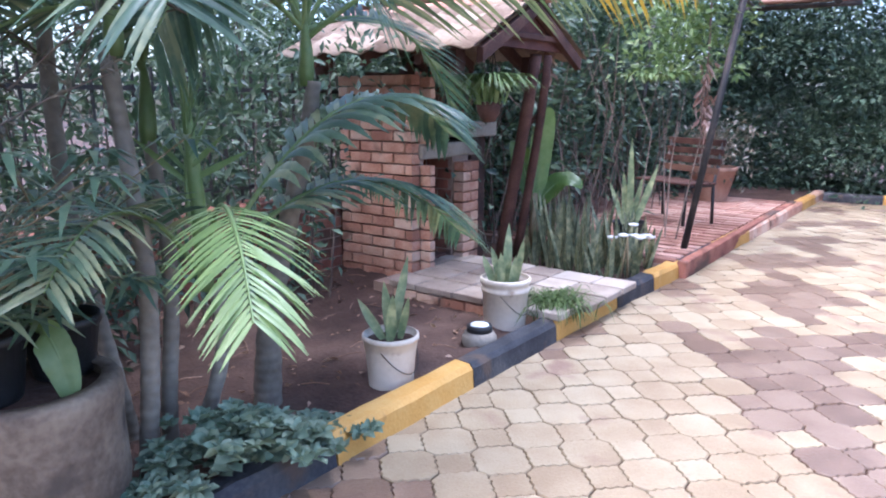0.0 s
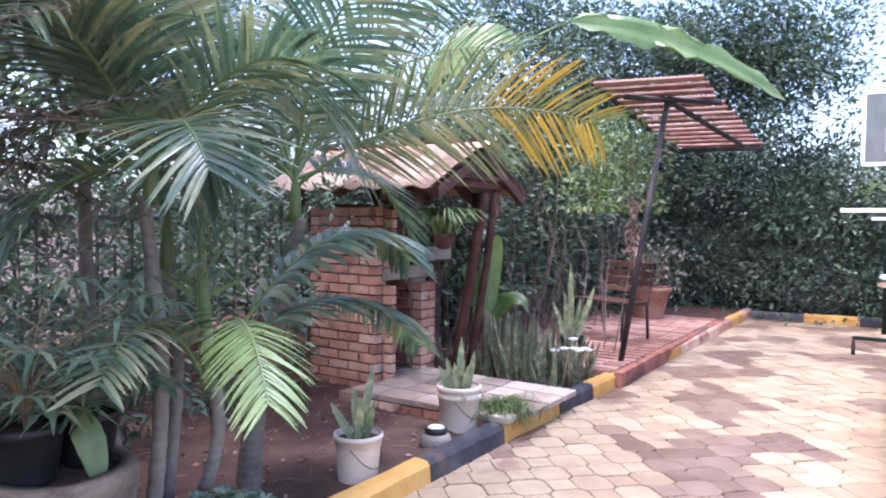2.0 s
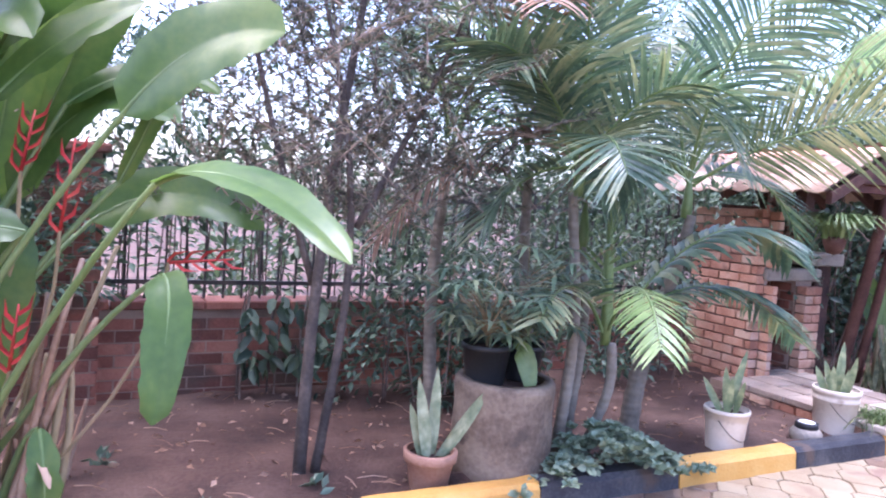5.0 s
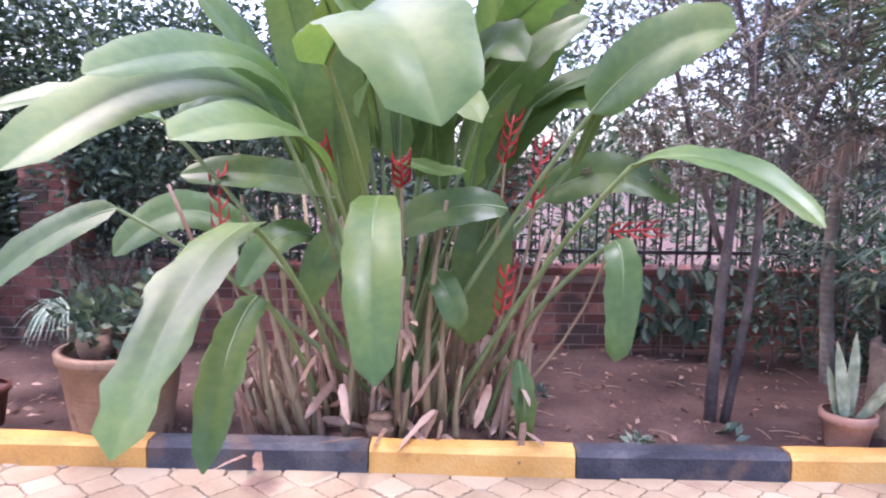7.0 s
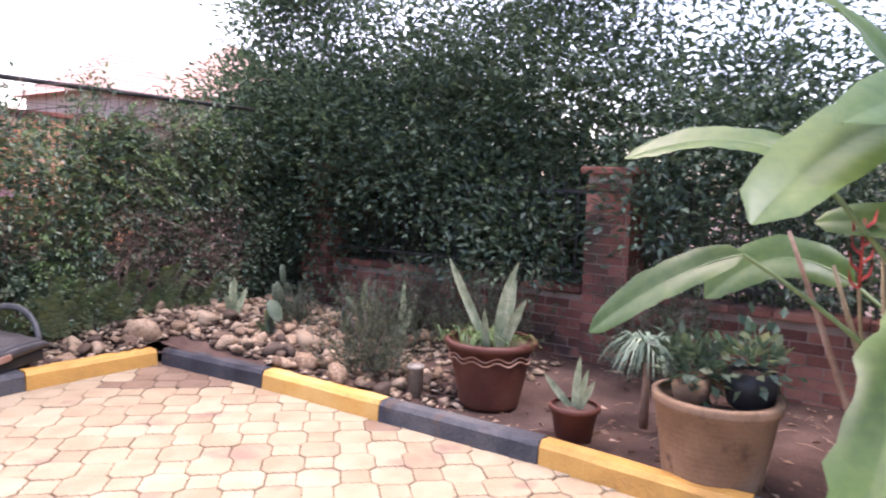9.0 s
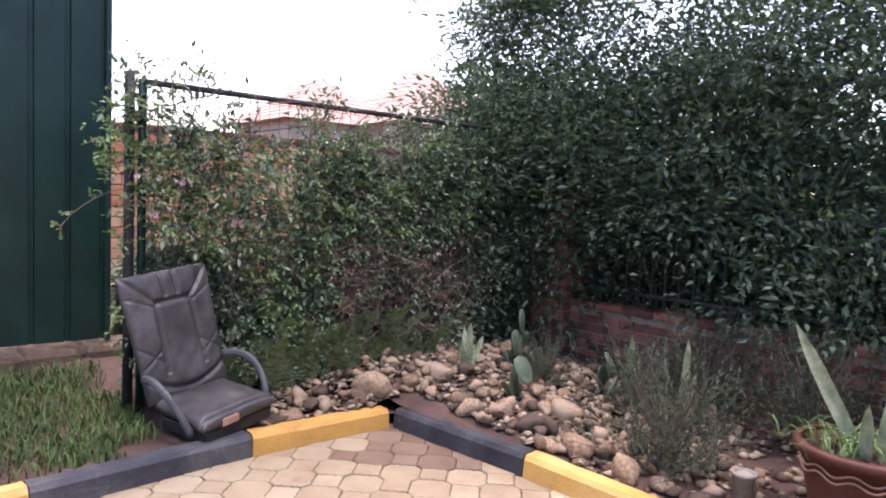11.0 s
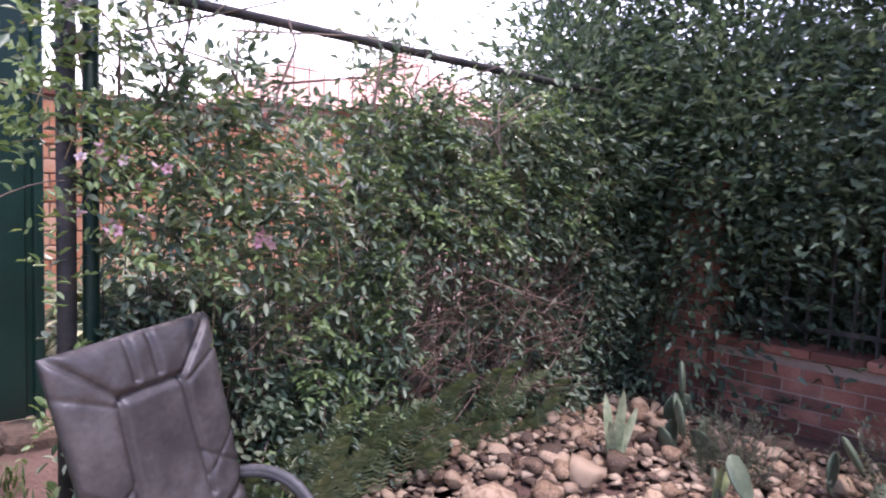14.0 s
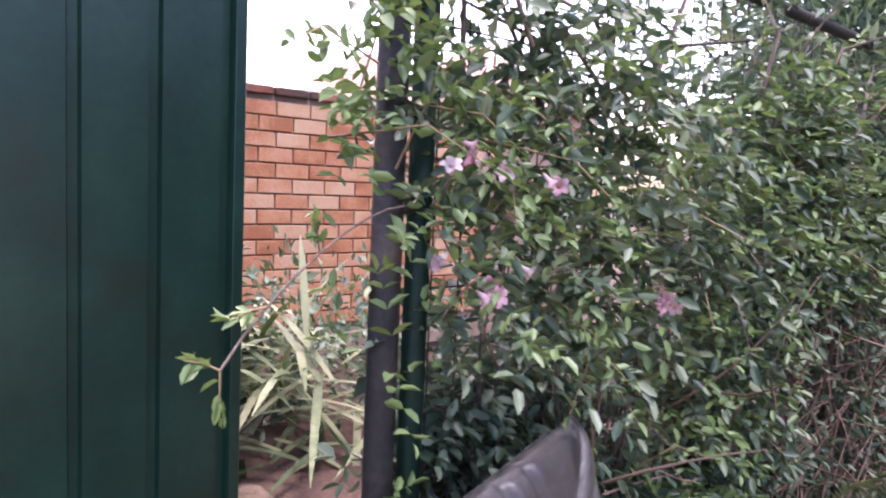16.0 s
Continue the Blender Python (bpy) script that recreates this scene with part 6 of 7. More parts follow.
for x_, y_, k_, r_ in ((-3.65, -6.35, 1.1, 120), (-3.6, -5.6, 1.15, 250), (-3.7, -4.2, 1.2, 310)):
    tagged(copy_thing(wisp, pose(x_, y_, 0.1, 0, 0, r_) @ Matrix.Diagonal((k_, k_, k_, 1))), "tall feathery grey-green shrub against the low wall")
fern = thing("fern_clump", (-1.9, -8.40, 0.12), "green sword ferns at the foot of the hedge", "ferns")
for i in range(34):
    a_, b_ = Geo(), Geo()
    bx, h_ = RNG.uniform(-0.95, 1.0), RNG.uniform(0.25, 0.62)
    yx, oy = RNG.normal(0, 0.10), RNG.uniform(-0.06, 0.14)
    frond_on(a_, b_, [(bx, oy, 0), (bx + yx * 0.2, oy + 0.02, h_ * 0.5), (bx + yx * 0.6, oy + 0.05, h_ * 0.95), (bx + yx * 1.3, oy + 0.18, h_)], leaflets=26, leaf_len=0.055, leaf_w=0.0055, bare=0.1, hang=0.2, up=0.0, facing=(0.4, 0.9, 0.1))
    sub("frond", a_, M["leaf_fern"], fern)

# ---- worn office chair on the verge ----
chair = thing("office_chair", pose(-0.64, -8.12, 0.105, 0, 7, 15), "worn black leather office chair without legs, standing on the verge", "chair")


def cushion(w0, w1, length, thick, seams, nx_=90, ny_=112):
    """A quilted slab: x across, y along; returns top and bottom vertex grids as one closed Geo."""
    g_ = Geo()
    u, v = np.linspace(-1, 1, nx_), np.linspace(0, 1, ny_)
    uu, vv = np.meshgrid(u, v)
    w = w0 + (w1 - w0) * vv
    x = uu * w / 2
    y = vv * length
    edge = (1 - uu ** 6) * (1 - (2 * vv - 1) ** 8)
    z = thick * (0.35 + 0.65 * edge ** 0.5)
    for fx in seams:
        z = z - 0.020 * np.exp(-(fx(uu, vv) / 0.021) ** 2)
    z = z + 0.004 * np.sin(uu * 5 + vv * 9) * np.sin(vv * 7 + uu * 3) + 0.0012 * np.sin(uu * 13 - vv * 17 + np.sin(vv * 11) * 2)
    top = np.stack([x, y, z], -1).reshape(-1, 3)
    bot = np.stack([x, y, -0.012 * edge], -1).reshape(-1, 3)
    n = nx_ * ny_
    f_ = [(j * nx_ + i, j * nx_ + i + 1, (j + 1) * nx_ + i + 1, (j + 1) * nx_ + i) for j in range(ny_ - 1) for i in range(nx_ - 1)]
    f2 = [tuple(n + q for q in reversed(f)) for f in f_]
    rim = list(range(nx_)) + [j * nx_ + nx_ - 1 for j in range(1, ny_)] + [(ny_ - 1) * nx_ + i for i in range(nx_ - 2, -1, -1)] + [j * nx_ for j in range(ny_ - 2, 0, -1)]
    f3 = [(rim[k], n + rim[k], n + rim[(k + 1) % len(rim)], rim[(k + 1) % len(rim)]) for k in range(len(rim))]
    return g_.add(np.concatenate([top, bot]), f_ + f2 + f3)


def seam(test, keep):
    """A stitched line: the distance to it where keep holds, far away elsewhere."""
    return lambda a, b: np.where(keep(a, b), test(a, b), 9.0)


back_seams = [seam(lambda a, b: b - 0.76, lambda a, b: np.abs(a) < 0.40),
              seam(lambda a, b: (np.abs(a) - 0.40 - (b - 0.76) * 2.4) * 0.4, lambda a, b: b > 0.76),
              seam(lambda a, b: (np.abs(a) - 0.40 - (0.76 - b) * 0.12) * 0.5, lambda a, b: (b <= 0.76) & (b > 0.2)),
              seam(lambda a, b: np.minimum(np.abs(a - 0.14), np.abs(a + 0.14)) * 0.5, lambda a, b: b > 0.80),
              seam(lambda a, b: np.minimum(np.minimum(np.abs(b - 0.64 - 0.2 * np.abs(a)), np.abs(b - 0.52 + 0.25 * np.abs(a))), np.abs(b - 0.30 - 0.3 * (np.abs(a) - 0.5))) + 0.016, lambda a, b: np.abs(a) > 0.46),
              lambda a, b: (b - 0.20 + 0.13 * np.clip(1 - a ** 2, 0, 1)) * 0.8]
sub("backrest", cushion(0.56, 0.62, 0.80, 0.07, back_seams), M["leather"], chair, "creased black leather backrest with stitched panels", at=pose(0, -0.10, 0.17, 103, 0, 0) @ pose(0, 0, 0, 0, 180, 0))
sub("back_shell", Geo().box(-0.25, 0.25, 0.02, 0.79, 0.015, 0.035, b=0.008), M["plastic"], chair, at=pose(0, -0.10, 0.17, 103, 0, 0), smooth=False)
sub("seat", cushion(0.54, 0.50, 0.50, 0.07, [lambda a, b: (b - 0.08) * 0.8]), M["leather"], chair, "grey worn seat cushion with torn front edge", at=pose(0, 0.42, 0.12, 4, 0, 180))
sub("seat_pan", Geo().box(-0.24, 0.24, -0.05, 0.40, 0.03, 0.108, b=0.01), M["plastic"], chair, smooth=False)
sub("base_block", Geo().box(-0.18, 0.18, 0.0, 0.32, -0.02, 0.03, b=0.005), M["iron"], chair, smooth=False)
sub("torn_patch", Geo().box(0.02, 0.14, 0.405, 0.425, 0.11, 0.16, b=0.006), M["terracotta"], chair, "torn front edge with bare orange foam", smooth=False)
for s_ in (-1, 1):
    ap = bez([(s_ * 0.28, -0.12, 0.34), (s_ * 0.33, 0.05, 0.40), (s_ * 0.34, 0.20, 0.36), (s_ * 0.32, 0.30, 0.22), (s_ * 0.27, 0.30, 0.07)], 14)
    g_ = Geo()
    for k in range(2):
        g_.tube(ap + (0, 0, 0.012 * k), 0.022 - 0.004 * k, 8)
    sub("armrest", g_, M["grey_plastic"], chair, "curved grey plastic armrest")
gv = thing("verge_grass", (0, 0, 0), "green grass on the verge beside the chair", "grass")
g_ = Geo()
for i in range(11000):
    x_, y_ = RNG.uniform(-0.35, 2.2), RNG.uniform(-9.45, -7.75)
    if x_ < -0.1 and y_ > -8.0 or math.sin(x_ * 3.7 + 1.3 * y_) + math.sin(y_ * 5.1 - x_) < -0.8 + RNG.normal(0, 0.4):
        continue
    ln = RNG.uniform(0.04, 0.12)
    a = RNG.uniform(0, 6.28)
    b = np.array((x_, y_, 0.07 + 0.14 * min(1, max(0, (-8.4 - y_)))))
    o = np.array((math.cos(a), math.sin(a), 0))
    g_.strip([b, b + (0, 0, ln * 0.6) + o * ln * 0.2, b + (0, 0, ln * 0.8) + o * ln * 0.6], [0.004, 0.004, 0.0004], np.cross(o, (0, 0, 1)), 0.2)
sub("blade_cover", g_, M["grass"], gv)["kind"] = "stuff"

# flowers and stray shoots of the creeper
def bloom():
    """One trumpet flower: a short tube flaring into five petals."""
    g_ = Geo().tube([(0, 0, 0), (0, 0.02, 0), (0, 0.035, 0)], [0.004, 0.008, 0.012], 7, False)
    for k in range(5):
        a = k * 1.2566
        o = np.array((math.cos(a), 0, math.sin(a)))
        g_.strip([np.array((0, 0.033, 0)) + o * 0.009, np.array((0, 0.046, 0)) + o * 0.022, np.array((0, 0.042, 0)) + o * 0.036], [0.007, 0.013, 0.005], np.cross(o, (0, 1, 0)), 0.2)
    me = g_.mesh("flower")
    me.materials.append(M["pink"])
    return me


BLOOM = bloom()


def spray(x_, y_, z_, n, label):
    t_ = thing("flower_cluster", (x_, y_, z_), label, "flowers", "flower clusters of the creeper")
    sub("stalk", Geo().tube([(0, -0.12, -0.1), (0, -0.04, -0.02), (0, 0, 0)], 0.003, 4, False), M["twig"], t_)
    for _ in range(n):
        sub("flower", BLOOM, None, t_, at=pose(RNG.normal(0, 0.05), RNG.normal(0, 0.02), RNG.normal(0, 0.03), RNG.normal(-10, 30), 0, RNG.normal(-15, 50)) @ Matrix.Diagonal((0.62, 0.62, 0.62, 1)))


spray(-0.38, -8.40, 1.66, 4, "pink trumpet flowers on the creeper")
spray(-0.50, -8.40, 1.60, 4, "pale pink flowers on the creeper")
spray(-0.92, -8.37, 1.37, 5, "faded pink flowers on the creeper")
spray(-0.42, -8.40, 1.43, 5, "withered pale pink flowers on the creeper")
shoot = thing("creeper_shoot", (-0.30, -8.50, 1.50), "thin leafy shoot reaching out before the gate", "shoot")
sp_ = bez([(0, 0, 0.06), (0.15, 0.08, 0.06), (0.34, 0.15, -0.06), (0.41, 0.15, -0.17)], 9)
sub("stem", Geo().tube(sp_, 0.0022, 5, False), M["twig"], shoot)
for k_, e_ in ((6, (0.06, 0.02, -0.01)), (8, (0.05, 0.0, 0.02)), (8, (0.0, 0.0, -0.06)), (4, (0.02, 0.02, 0.05))):
    sub("side_shoot", Geo().tube([sp_[k_], sp_[k_] + np.array(e_) * 0.5 + (0, 0, 0.004), sp_[k_] + e_], [0.002, 0.0016, 0.001], 4, False), M["stem"], shoot)
    pk = sp_[k_] + np.array(e_) * RNG.uniform(0.2, 1.1, (9, 1))
    sub("leaf_spray", Geo().leaves(pk, unit(e_) + RNG.normal(0, 0.6, (9, 3)), 0.032, 0.42, 0.25, True), M["leaf_light"], shoot)["kind"] = "stuff"
shrub_mass("top_shoots", "loose creeper shoots above the fence rail", "shoots", [(-3.2, -0.4, -8.7, -8.58, 1.95, 2.3, 900), (-0.9, -0.2, -8.7, -8.5, 1.7, 2.4, 420)], M["leaf_hedge"], 0.06, [(-3.0, -0.4, -8.6, -8.5, 1.7, 2.5, 30)], clump=0.07)

# heap of cut leaves and litter behind the post
heap = thing("leaf_heap", (-1.05, -10.75, 0.2), "heap of cut pale sword leaves drying by the gate", "garden waste")
CUT = material("cut_leaf", [(0.04, 0.06, 0.022), (0.09, 0.115, 0.045), (0.22, 0.23, 0.12)], 0.6, 4, 40, 0, leaf=0.2, random_object=0.7)
for i in range(150):
    b = np.array((RNG.normal(0, 0.22), RNG.normal(0, 0.35), RNG.uniform(0.0, 0.65)))
    w_ = unit((RNG.normal(0, 0.8), RNG.normal(0, 0.6), RNG.normal(-0.25, 0.35)))
    ln = RNG.uniform(0.35, 0.8)
    sub("cut_leaf", Geo().strip(bez([b, b + w_ * ln * 0.5 + (0, 0, 0.06), b + w_ * ln], 5), 0.02 * np.array([0.6, 1, 1, 0.8, 0.1]), np.cross(w_, (0, 0, 1)), 0.25), CUT, heap)
shrub_mass("bush_beyond_gate", "leafy bush beyond the fence end", "bush", [(-2.6, -0.85, -11.9, -10.6, 0.2, 0.9, 1500)], M["leaf_hedge"], 0.09, clump=0.15)

# litter on the soil
lit = thing("leaf_litter", (0, 0, 0), "dry leaves and twigs scattered over the soil", "litter")
g_ = Geo()
n = 900
p_ = spread(n, (-4.0, -2.05), (-5.5, 4.6), (0, 0))
p_[:, 2] = bed_height(p_[:, 0], p_[:, 1]) + 0.012
g_.leaves(p_, RNG.normal(0, 1, (n, 3)) * (1, 1, 0.12), RNG.uniform(0.02, 0.075, n), 0.45)
for i in range(160):
    b = np.array((RNG.uniform(-3.9, -2.1), RNG.uniform(-4.8, 4.5), 0))
    b[2] = float(bed_height(b[0], b[1])) + 0.012
    a = RNG.uniform(0, 6.28)
    g_.tube([b, b + (math.cos(a) * 0.07, math.sin(a) * 0.07, 0.012), b + (math.cos(a) * 0.14, math.sin(a) * 0.15, 0.004)], 0.0025, 4, False)
sub("leaves", g_, M["dry"], lit)["kind"] = "stuff"

# ---- barbecue surroundings, terrace, far end ----
snake = thing("snake_plant_bed", (0, 0, 0), "dense bed of snake plants beside the barbecue slab", "plants")
for i in range(150):
    bx, by = RNG.uniform(-2.9, -1.98), RNG.uniform(4.85, 5.62)
    hh = RNG.uniform(0.3, 0.62) * (1.15 if bx < -2.4 else 0.9)
    sword(snake, (bx, by, 0.04), (bx + RNG.normal(0, 0.09), by + RNG.normal(0, 0.09), 0.04 + hh), RNG.uniform(0.026, 0.044), RNG.normal(0, 0.02, 3), facing=(RNG.normal(0.6, 0.5), RNG.normal(-0.7, 0.5), 0), mat_="leaf_sans_dark")
tall = thing("tall_snake_plant", (-2.35, 5.95, 0.13), "tall pale snake plant in a dark pot on the terrace", "plant")
sub("pot", pot_shell([(0.11, 0), (0.115, 0.01), (0.15, 0.24), (0.16, 0.25)], 0.01), M["plastic"], tall)
for b, t, w in (((0, 0, 0.2), (0.0, -0.05, 1.0), 0.06), ((0.04, 0, 0.2), (0.2, 0.1, 0.78), 0.06), ((-0.03, 0, 0.2), (-0.08, 0.0, 0.7), 0.06), ((0, 0.03, 0.2), (0.08, 0.05, 0.66), 0.05), ((-0.04, 0, 0.2), (-0.2, -0.02, 0.6), 0.05)):
    sword(tall, b, t, w, facing=(0.5, -0.8, 0))
fungi = thing("pale_flower_cluster", (-2.0, 5.05, 0.42), "cream shell-like flower cluster above the snake plants", "flowers")
for k in range(7):
    sub("petal_disc", Geo().lathe([(0.005, 0), (0.03, 0.005), (0.045, 0.02), (0.005, 0.028)], 10, (RNG.normal(0, 0.07), RNG.normal(0, 0.08), RNG.normal(0, 0.03))), M["white_metal"], fungi)
for k in range(3):
    sub("stalk", Geo().tube([(RNG.normal(0, 0.05), RNG.normal(0, 0.05), -0.38), (0, 0, -0.02 + 0.02 * k)], 0.006, 5), M["stem"], fungi)
ban = thing("banana_plant", (-3.0, 5.35, 0.05), "young banana plant with upright green leaves behind the barbecue", "banana plant")
sub("stem", Geo().tube([(0, 0, 0), (0, 0, 0.6)], [0.05, 0.03], 8), M["stem"], ban)
blade_on(ban, [(0, 0, 0.5), (0.02, 0.02, 0.9), (0.06, 0.0, 1.2), (0.15, -0.06, 1.35)], 0.22, (0.8, -0.6, 0.2), mat_="leaf_light")
blade_on(ban, [(0, 0, 0.45), (0.1, 0.1, 0.7), (0.25, 0.15, 0.8), (0.38, 0.15, 0.65)], 0.2, (0.5, -0.4, 0.7), mat_="leaf_heli")
blade_on(ban, [(0, 0, 0.45), (-0.08, -0.05, 0.8), (-0.1, -0.1, 1.0), (-0.16, -0.18, 1.05)], 0.2, (0.6, -0.7, 0.2), mat_="leaf_heli")

hang = thing("hanging_plant", (-2.62, 4.0, 1.42), "spider plant hanging in a rough basket under the eave", "hanging plant")
sub("basket", Geo().lathe([(0.01, -0.12), (0.05, -0.11), (0.08, -0.04), (0.09, 0.01), (0.07, 0.02)], 16), M["wood"], hang)
tuft(hang, 150, 0.12, 0.42, "leaf_light", 0.012, (0, 0, 0.0), 0.75)
for dx, dy in ((0.1, 0), (-0.06, 0.09), (-0.06, -0.09)):
    sub("hanger", Geo().tube([(dx, dy, 0.02), (0, 0.05, 0.36)], 0.004, 4, False), M["iron"], hang)
dryh = thing("dry_flower_spike", (-2.0, 6.75, 1.15), "withered hanging pale-brown flower spike", "flower spike")
g_ = Geo()
for k in range(70):
    p = np.array((RNG.normal(0, 0.035), RNG.normal(0, 0.05), RNG.uniform(0, 0.75)))
    w_ = unit((RNG.normal(0, 0.5), RNG.normal(0, 0.5), -0.8))
    g_.strip([p, p + w_ * 0.06, p + w_ * 0.13], [0.012, 0.018, 0.002], RNG.normal(0, 1, 3), 0.5)
sub("bract_cluster", g_, material("withered_pink", [(0.22, 0.12, 0.09), (0.40, 0.26, 0.20), (0.55, 0.42, 0.36)], 0.8, 4, 40, 0, leaf=0.15, island=0.5), dryh)["kind"] = "stuff"
sub("stalk", Geo().tube([(0, 0, 0.1), (0, 0, 0.8), (-0.05, 0.1, 1.3)], 0.01, 6), M["twig"], dryh)
d2 = copy_thing(dryh, pose(-2.75, 5.05, 1.62) @ Matrix.Diagonal((0.8, 0.8, 0.6, 1)))

perg = thing("pergola", (0, 0, 0), "leaning iron post pergola with a slatted reddish roof", "pergola")
sub("post", Geo().tube([(-1.93, 6.22, 0.12), (-1.60, 6.5, 2.78)], 0.03, 10), M["iron"], perg)
sub("post", Geo().tube([(-3.4, 8.6, 0.12), (-3.2, 8.5, 2.5)], 0.03, 10), M["iron"], perg)
for a, b in (((-1.95, 6.2, 2.78), (-1.15, 6.75, 2.74)), ((-1.6, 6.45, 2.76), (-1.25, 8.6, 2.49)), ((-2.3, 8.6, 2.48), (-1.05, 8.75, 2.48)), ((-2.1, 6.0, 2.82), (-2.1, 8.6, 2.49))):
    sub("beam", Geo().tube([a, b], 0.028, 8), M["iron"], perg)
sl = Geo().box(-0.5, 0.5, -0.06, 0.06, 0, 0.022, b=0.004).mesh("slat", False)
sl.materials.append(material("pergola_slat", [(0.20, 0.10, 0.08), (0.32, 0.18, 0.14), (0.42, 0.27, 0.22)], 0.8, 5, 60, 0.3, random_object=0.5))
for k in range(14):
    sub("slat", sl, None, perg, at=pose(-1.66 + 0.006 * k + RNG.normal(0, 0.02), 6.0 + k * 0.205, 2.86 - 0.026 * k, -6, 0, 10 + RNG.normal(0, 1.5)))
bench = thing("garden_bench", pose(-2.55, 7.7, 0.14, 0, 0, -28), "slatted dark wood and iron garden bench on the terrace", "bench")
for s_ in (-0.38, 0.38):
    sub("leg", Geo().tube([(s_, -0.2, 0), (s_, -0.18, 0.42), (s_, 0.2, 0.42), (s_, 0.3, 0.92)], 0.018, 8), M["iron"], bench)
    sub("leg", Geo().tube([(s_, 0.22, 0), (s_, 0.2, 0.42)], 0.018, 8), M["iron"], bench)
for k in range(4):
    sub("seat_slat", Geo().box(-0.42, 0.42, -0.2 + k * 0.105, -0.11 + k * 0.105, 0.435, 0.458, b=0.004), M["wood"], bench, smooth=False)
for k in range(4):
    sub("back_slat", Geo().box(-0.42, 0.42, 0.21 + k * 0.022, 0.235 + k * 0.022, 0.54 + k * 0.10, 0.61 + k * 0.10, b=0.004), material("warm_slat", [(0.12, 0.06, 0.04), (0.22, 0.12, 0.08)], 0.7, 5, 60, 0.3) if k == 0 else M["wood"], bench, smooth=False)
pot4 = thing("terracotta_planter", (-2.7, 9.7, 0.12), "broad terracotta planter with a dry bush on the terrace", "plant pot")
sub("pot", pot_shell([(0.2, 0), (0.205, 0.02), (0.3, 0.42), (0.32, 0.43), (0.32, 0.48)], 0.02), M["terracotta"], pot4)
sub("soil", disc(0.28, 0.42), M["soil"], pot4)
off = RNG.normal(0, 0.22, (700, 3)) + (0, 0, 0.75)
sub("foliage", Geo().leaves(off, RNG.normal(0, 1, (700, 3)), 0.1, 0.35), fine, pot4)["kind"] = "stuff"

# big banana leaf reaching in from above
bl2 = thing("banana_tree", (-4.6, 6.6, 0.0), "banana tree with a long pale arching leaf above the pergola", "banana tree")
sub("trunk", Geo().tube(bez([(0, 0, 0), (0.05, -0.1, 1.5), (0.2, -0.3, 3.0)], 8), np.linspace(0.13, 0.08, 8), 10), M["stem"], bl2)
blade_on(bl2, [(2.33, -1.0, 3.42), (2.72, -0.2, 3.52), (3.21, 0.8, 3.44), (3.81, 1.9, 3.0)], 0.42, (0.75, -0.45, 0.35), (0.2, -0.3, 2.9), ragged=0.95, mat_="leaf_banana")
blade_on(bl2, [(0.1, -0.4, 3.0), (-0.4, -0.9, 3.7), (-0.9, -1.4, 3.8), (-1.4, -1.9, 3.3)], 0.5, (0.4, -0.2, 0.9), (0.2, -0.3, 2.9), ragged=0.4, mat_="leaf_banana")
blade_on(bl2, [(0.2, -0.3, 3.0), (0.4, 0.3, 3.9), (0.5, 0.9, 4.2), (0.6, 1.6, 3.9)], 0.5, (0.6, -0.4, 0.7), (0.2, -0.3, 2.9), ragged=0.4, mat_="leaf_banana")
far_ban = thing("far_banana_plants", (0.9, 13.0, 0.0), "bright green banana plants beyond the hoop", "banana plants")
sub("trunk", Geo().tube([(0, 0, 0), (0, 0, 1.7)], [0.1, 0.06], 8), M["stem"], far_ban)
for a in range(7):
    y_ = radians(a * 51 + 200)
    c_, s_ = math.cos(y_), math.sin(y_)
    blade_on(far_ban, [(0, 0, 1.6), (c_ * 0.4, s_ * 0.3, 2.3), (c_ * 0.9, s_ * 0.6, 2.4), (c_ * 1.3, s_ * 0.9, 1.9)], 0.42, (0.1, -0.6, 0.8), ragged=0.3, mat_="leaf_banana")

# basketball hoop
hoop = thing("basketball_hoop", (0.26, 11.0, 0.0), "basketball hoop with a grey-green backboard on a green pole", "basketball hoop")
sub("pole", Geo().tube([(0.0, 0.12, -0.02), (0.0, 0.12, 2.9)], 0.05, 12), M["green_iron"], hoop)
sub("backboard", Geo().box(-0.34, 1.20, -0.02, 0.02, 2.42, 3.42), M["board_grey"], hoop, smooth=False)
wm = M["white_metal"]
for n_, bx in (("board_edge", (-0.36, 1.22, 3.40, 3.45)), ("board_edge", (-0.36, 1.22, 2.39, 2.44)), ("board_edge", (-0.37, -0.32, 2.44, 3.40)), ("board_edge", (1.18, 1.23, 2.44, 3.40)), ("target_line", (-0.07, 0.41, 2.88, 2.93)), ("target_line", (-0.07, 0.41, 2.57, 2.62)), ("target_line", (-0.07, -0.02, 2.62, 2.88)), ("target_line", (0.36, 0.41, 2.62, 2.88))):
    sub(n_, Geo().box(bx[0], bx[1], -0.028, -0.021 if n_ == "target_line" else 0.026, bx[2], bx[3]), wm, hoop, "white painted line", smooth=False)
rg = [(0.2 + 0.22 * math.cos(a), -0.27 + 0.22 * math.sin(a), 2.55) for a in np.linspace(0, 6.283, 25)]
sub("rim", Geo().tube(rg, 0.012, 6, False), M["red"], hoop, "red rim")
sub("rim_bracket", Geo().box(0.03, 0.36, -0.06, -0.03, 2.5, 2.58), M["red"], hoop, smooth=False)
rack = thing("wheeled_rack", (0.42, 9.0, 0.0), "wheeled green frame with two white top rails", "rack")
sub("upright", Geo().tube([(0.0, 0, 0.2), (0.0, 0, 1.7)], 0.03, 8), M["green_iron"], rack)
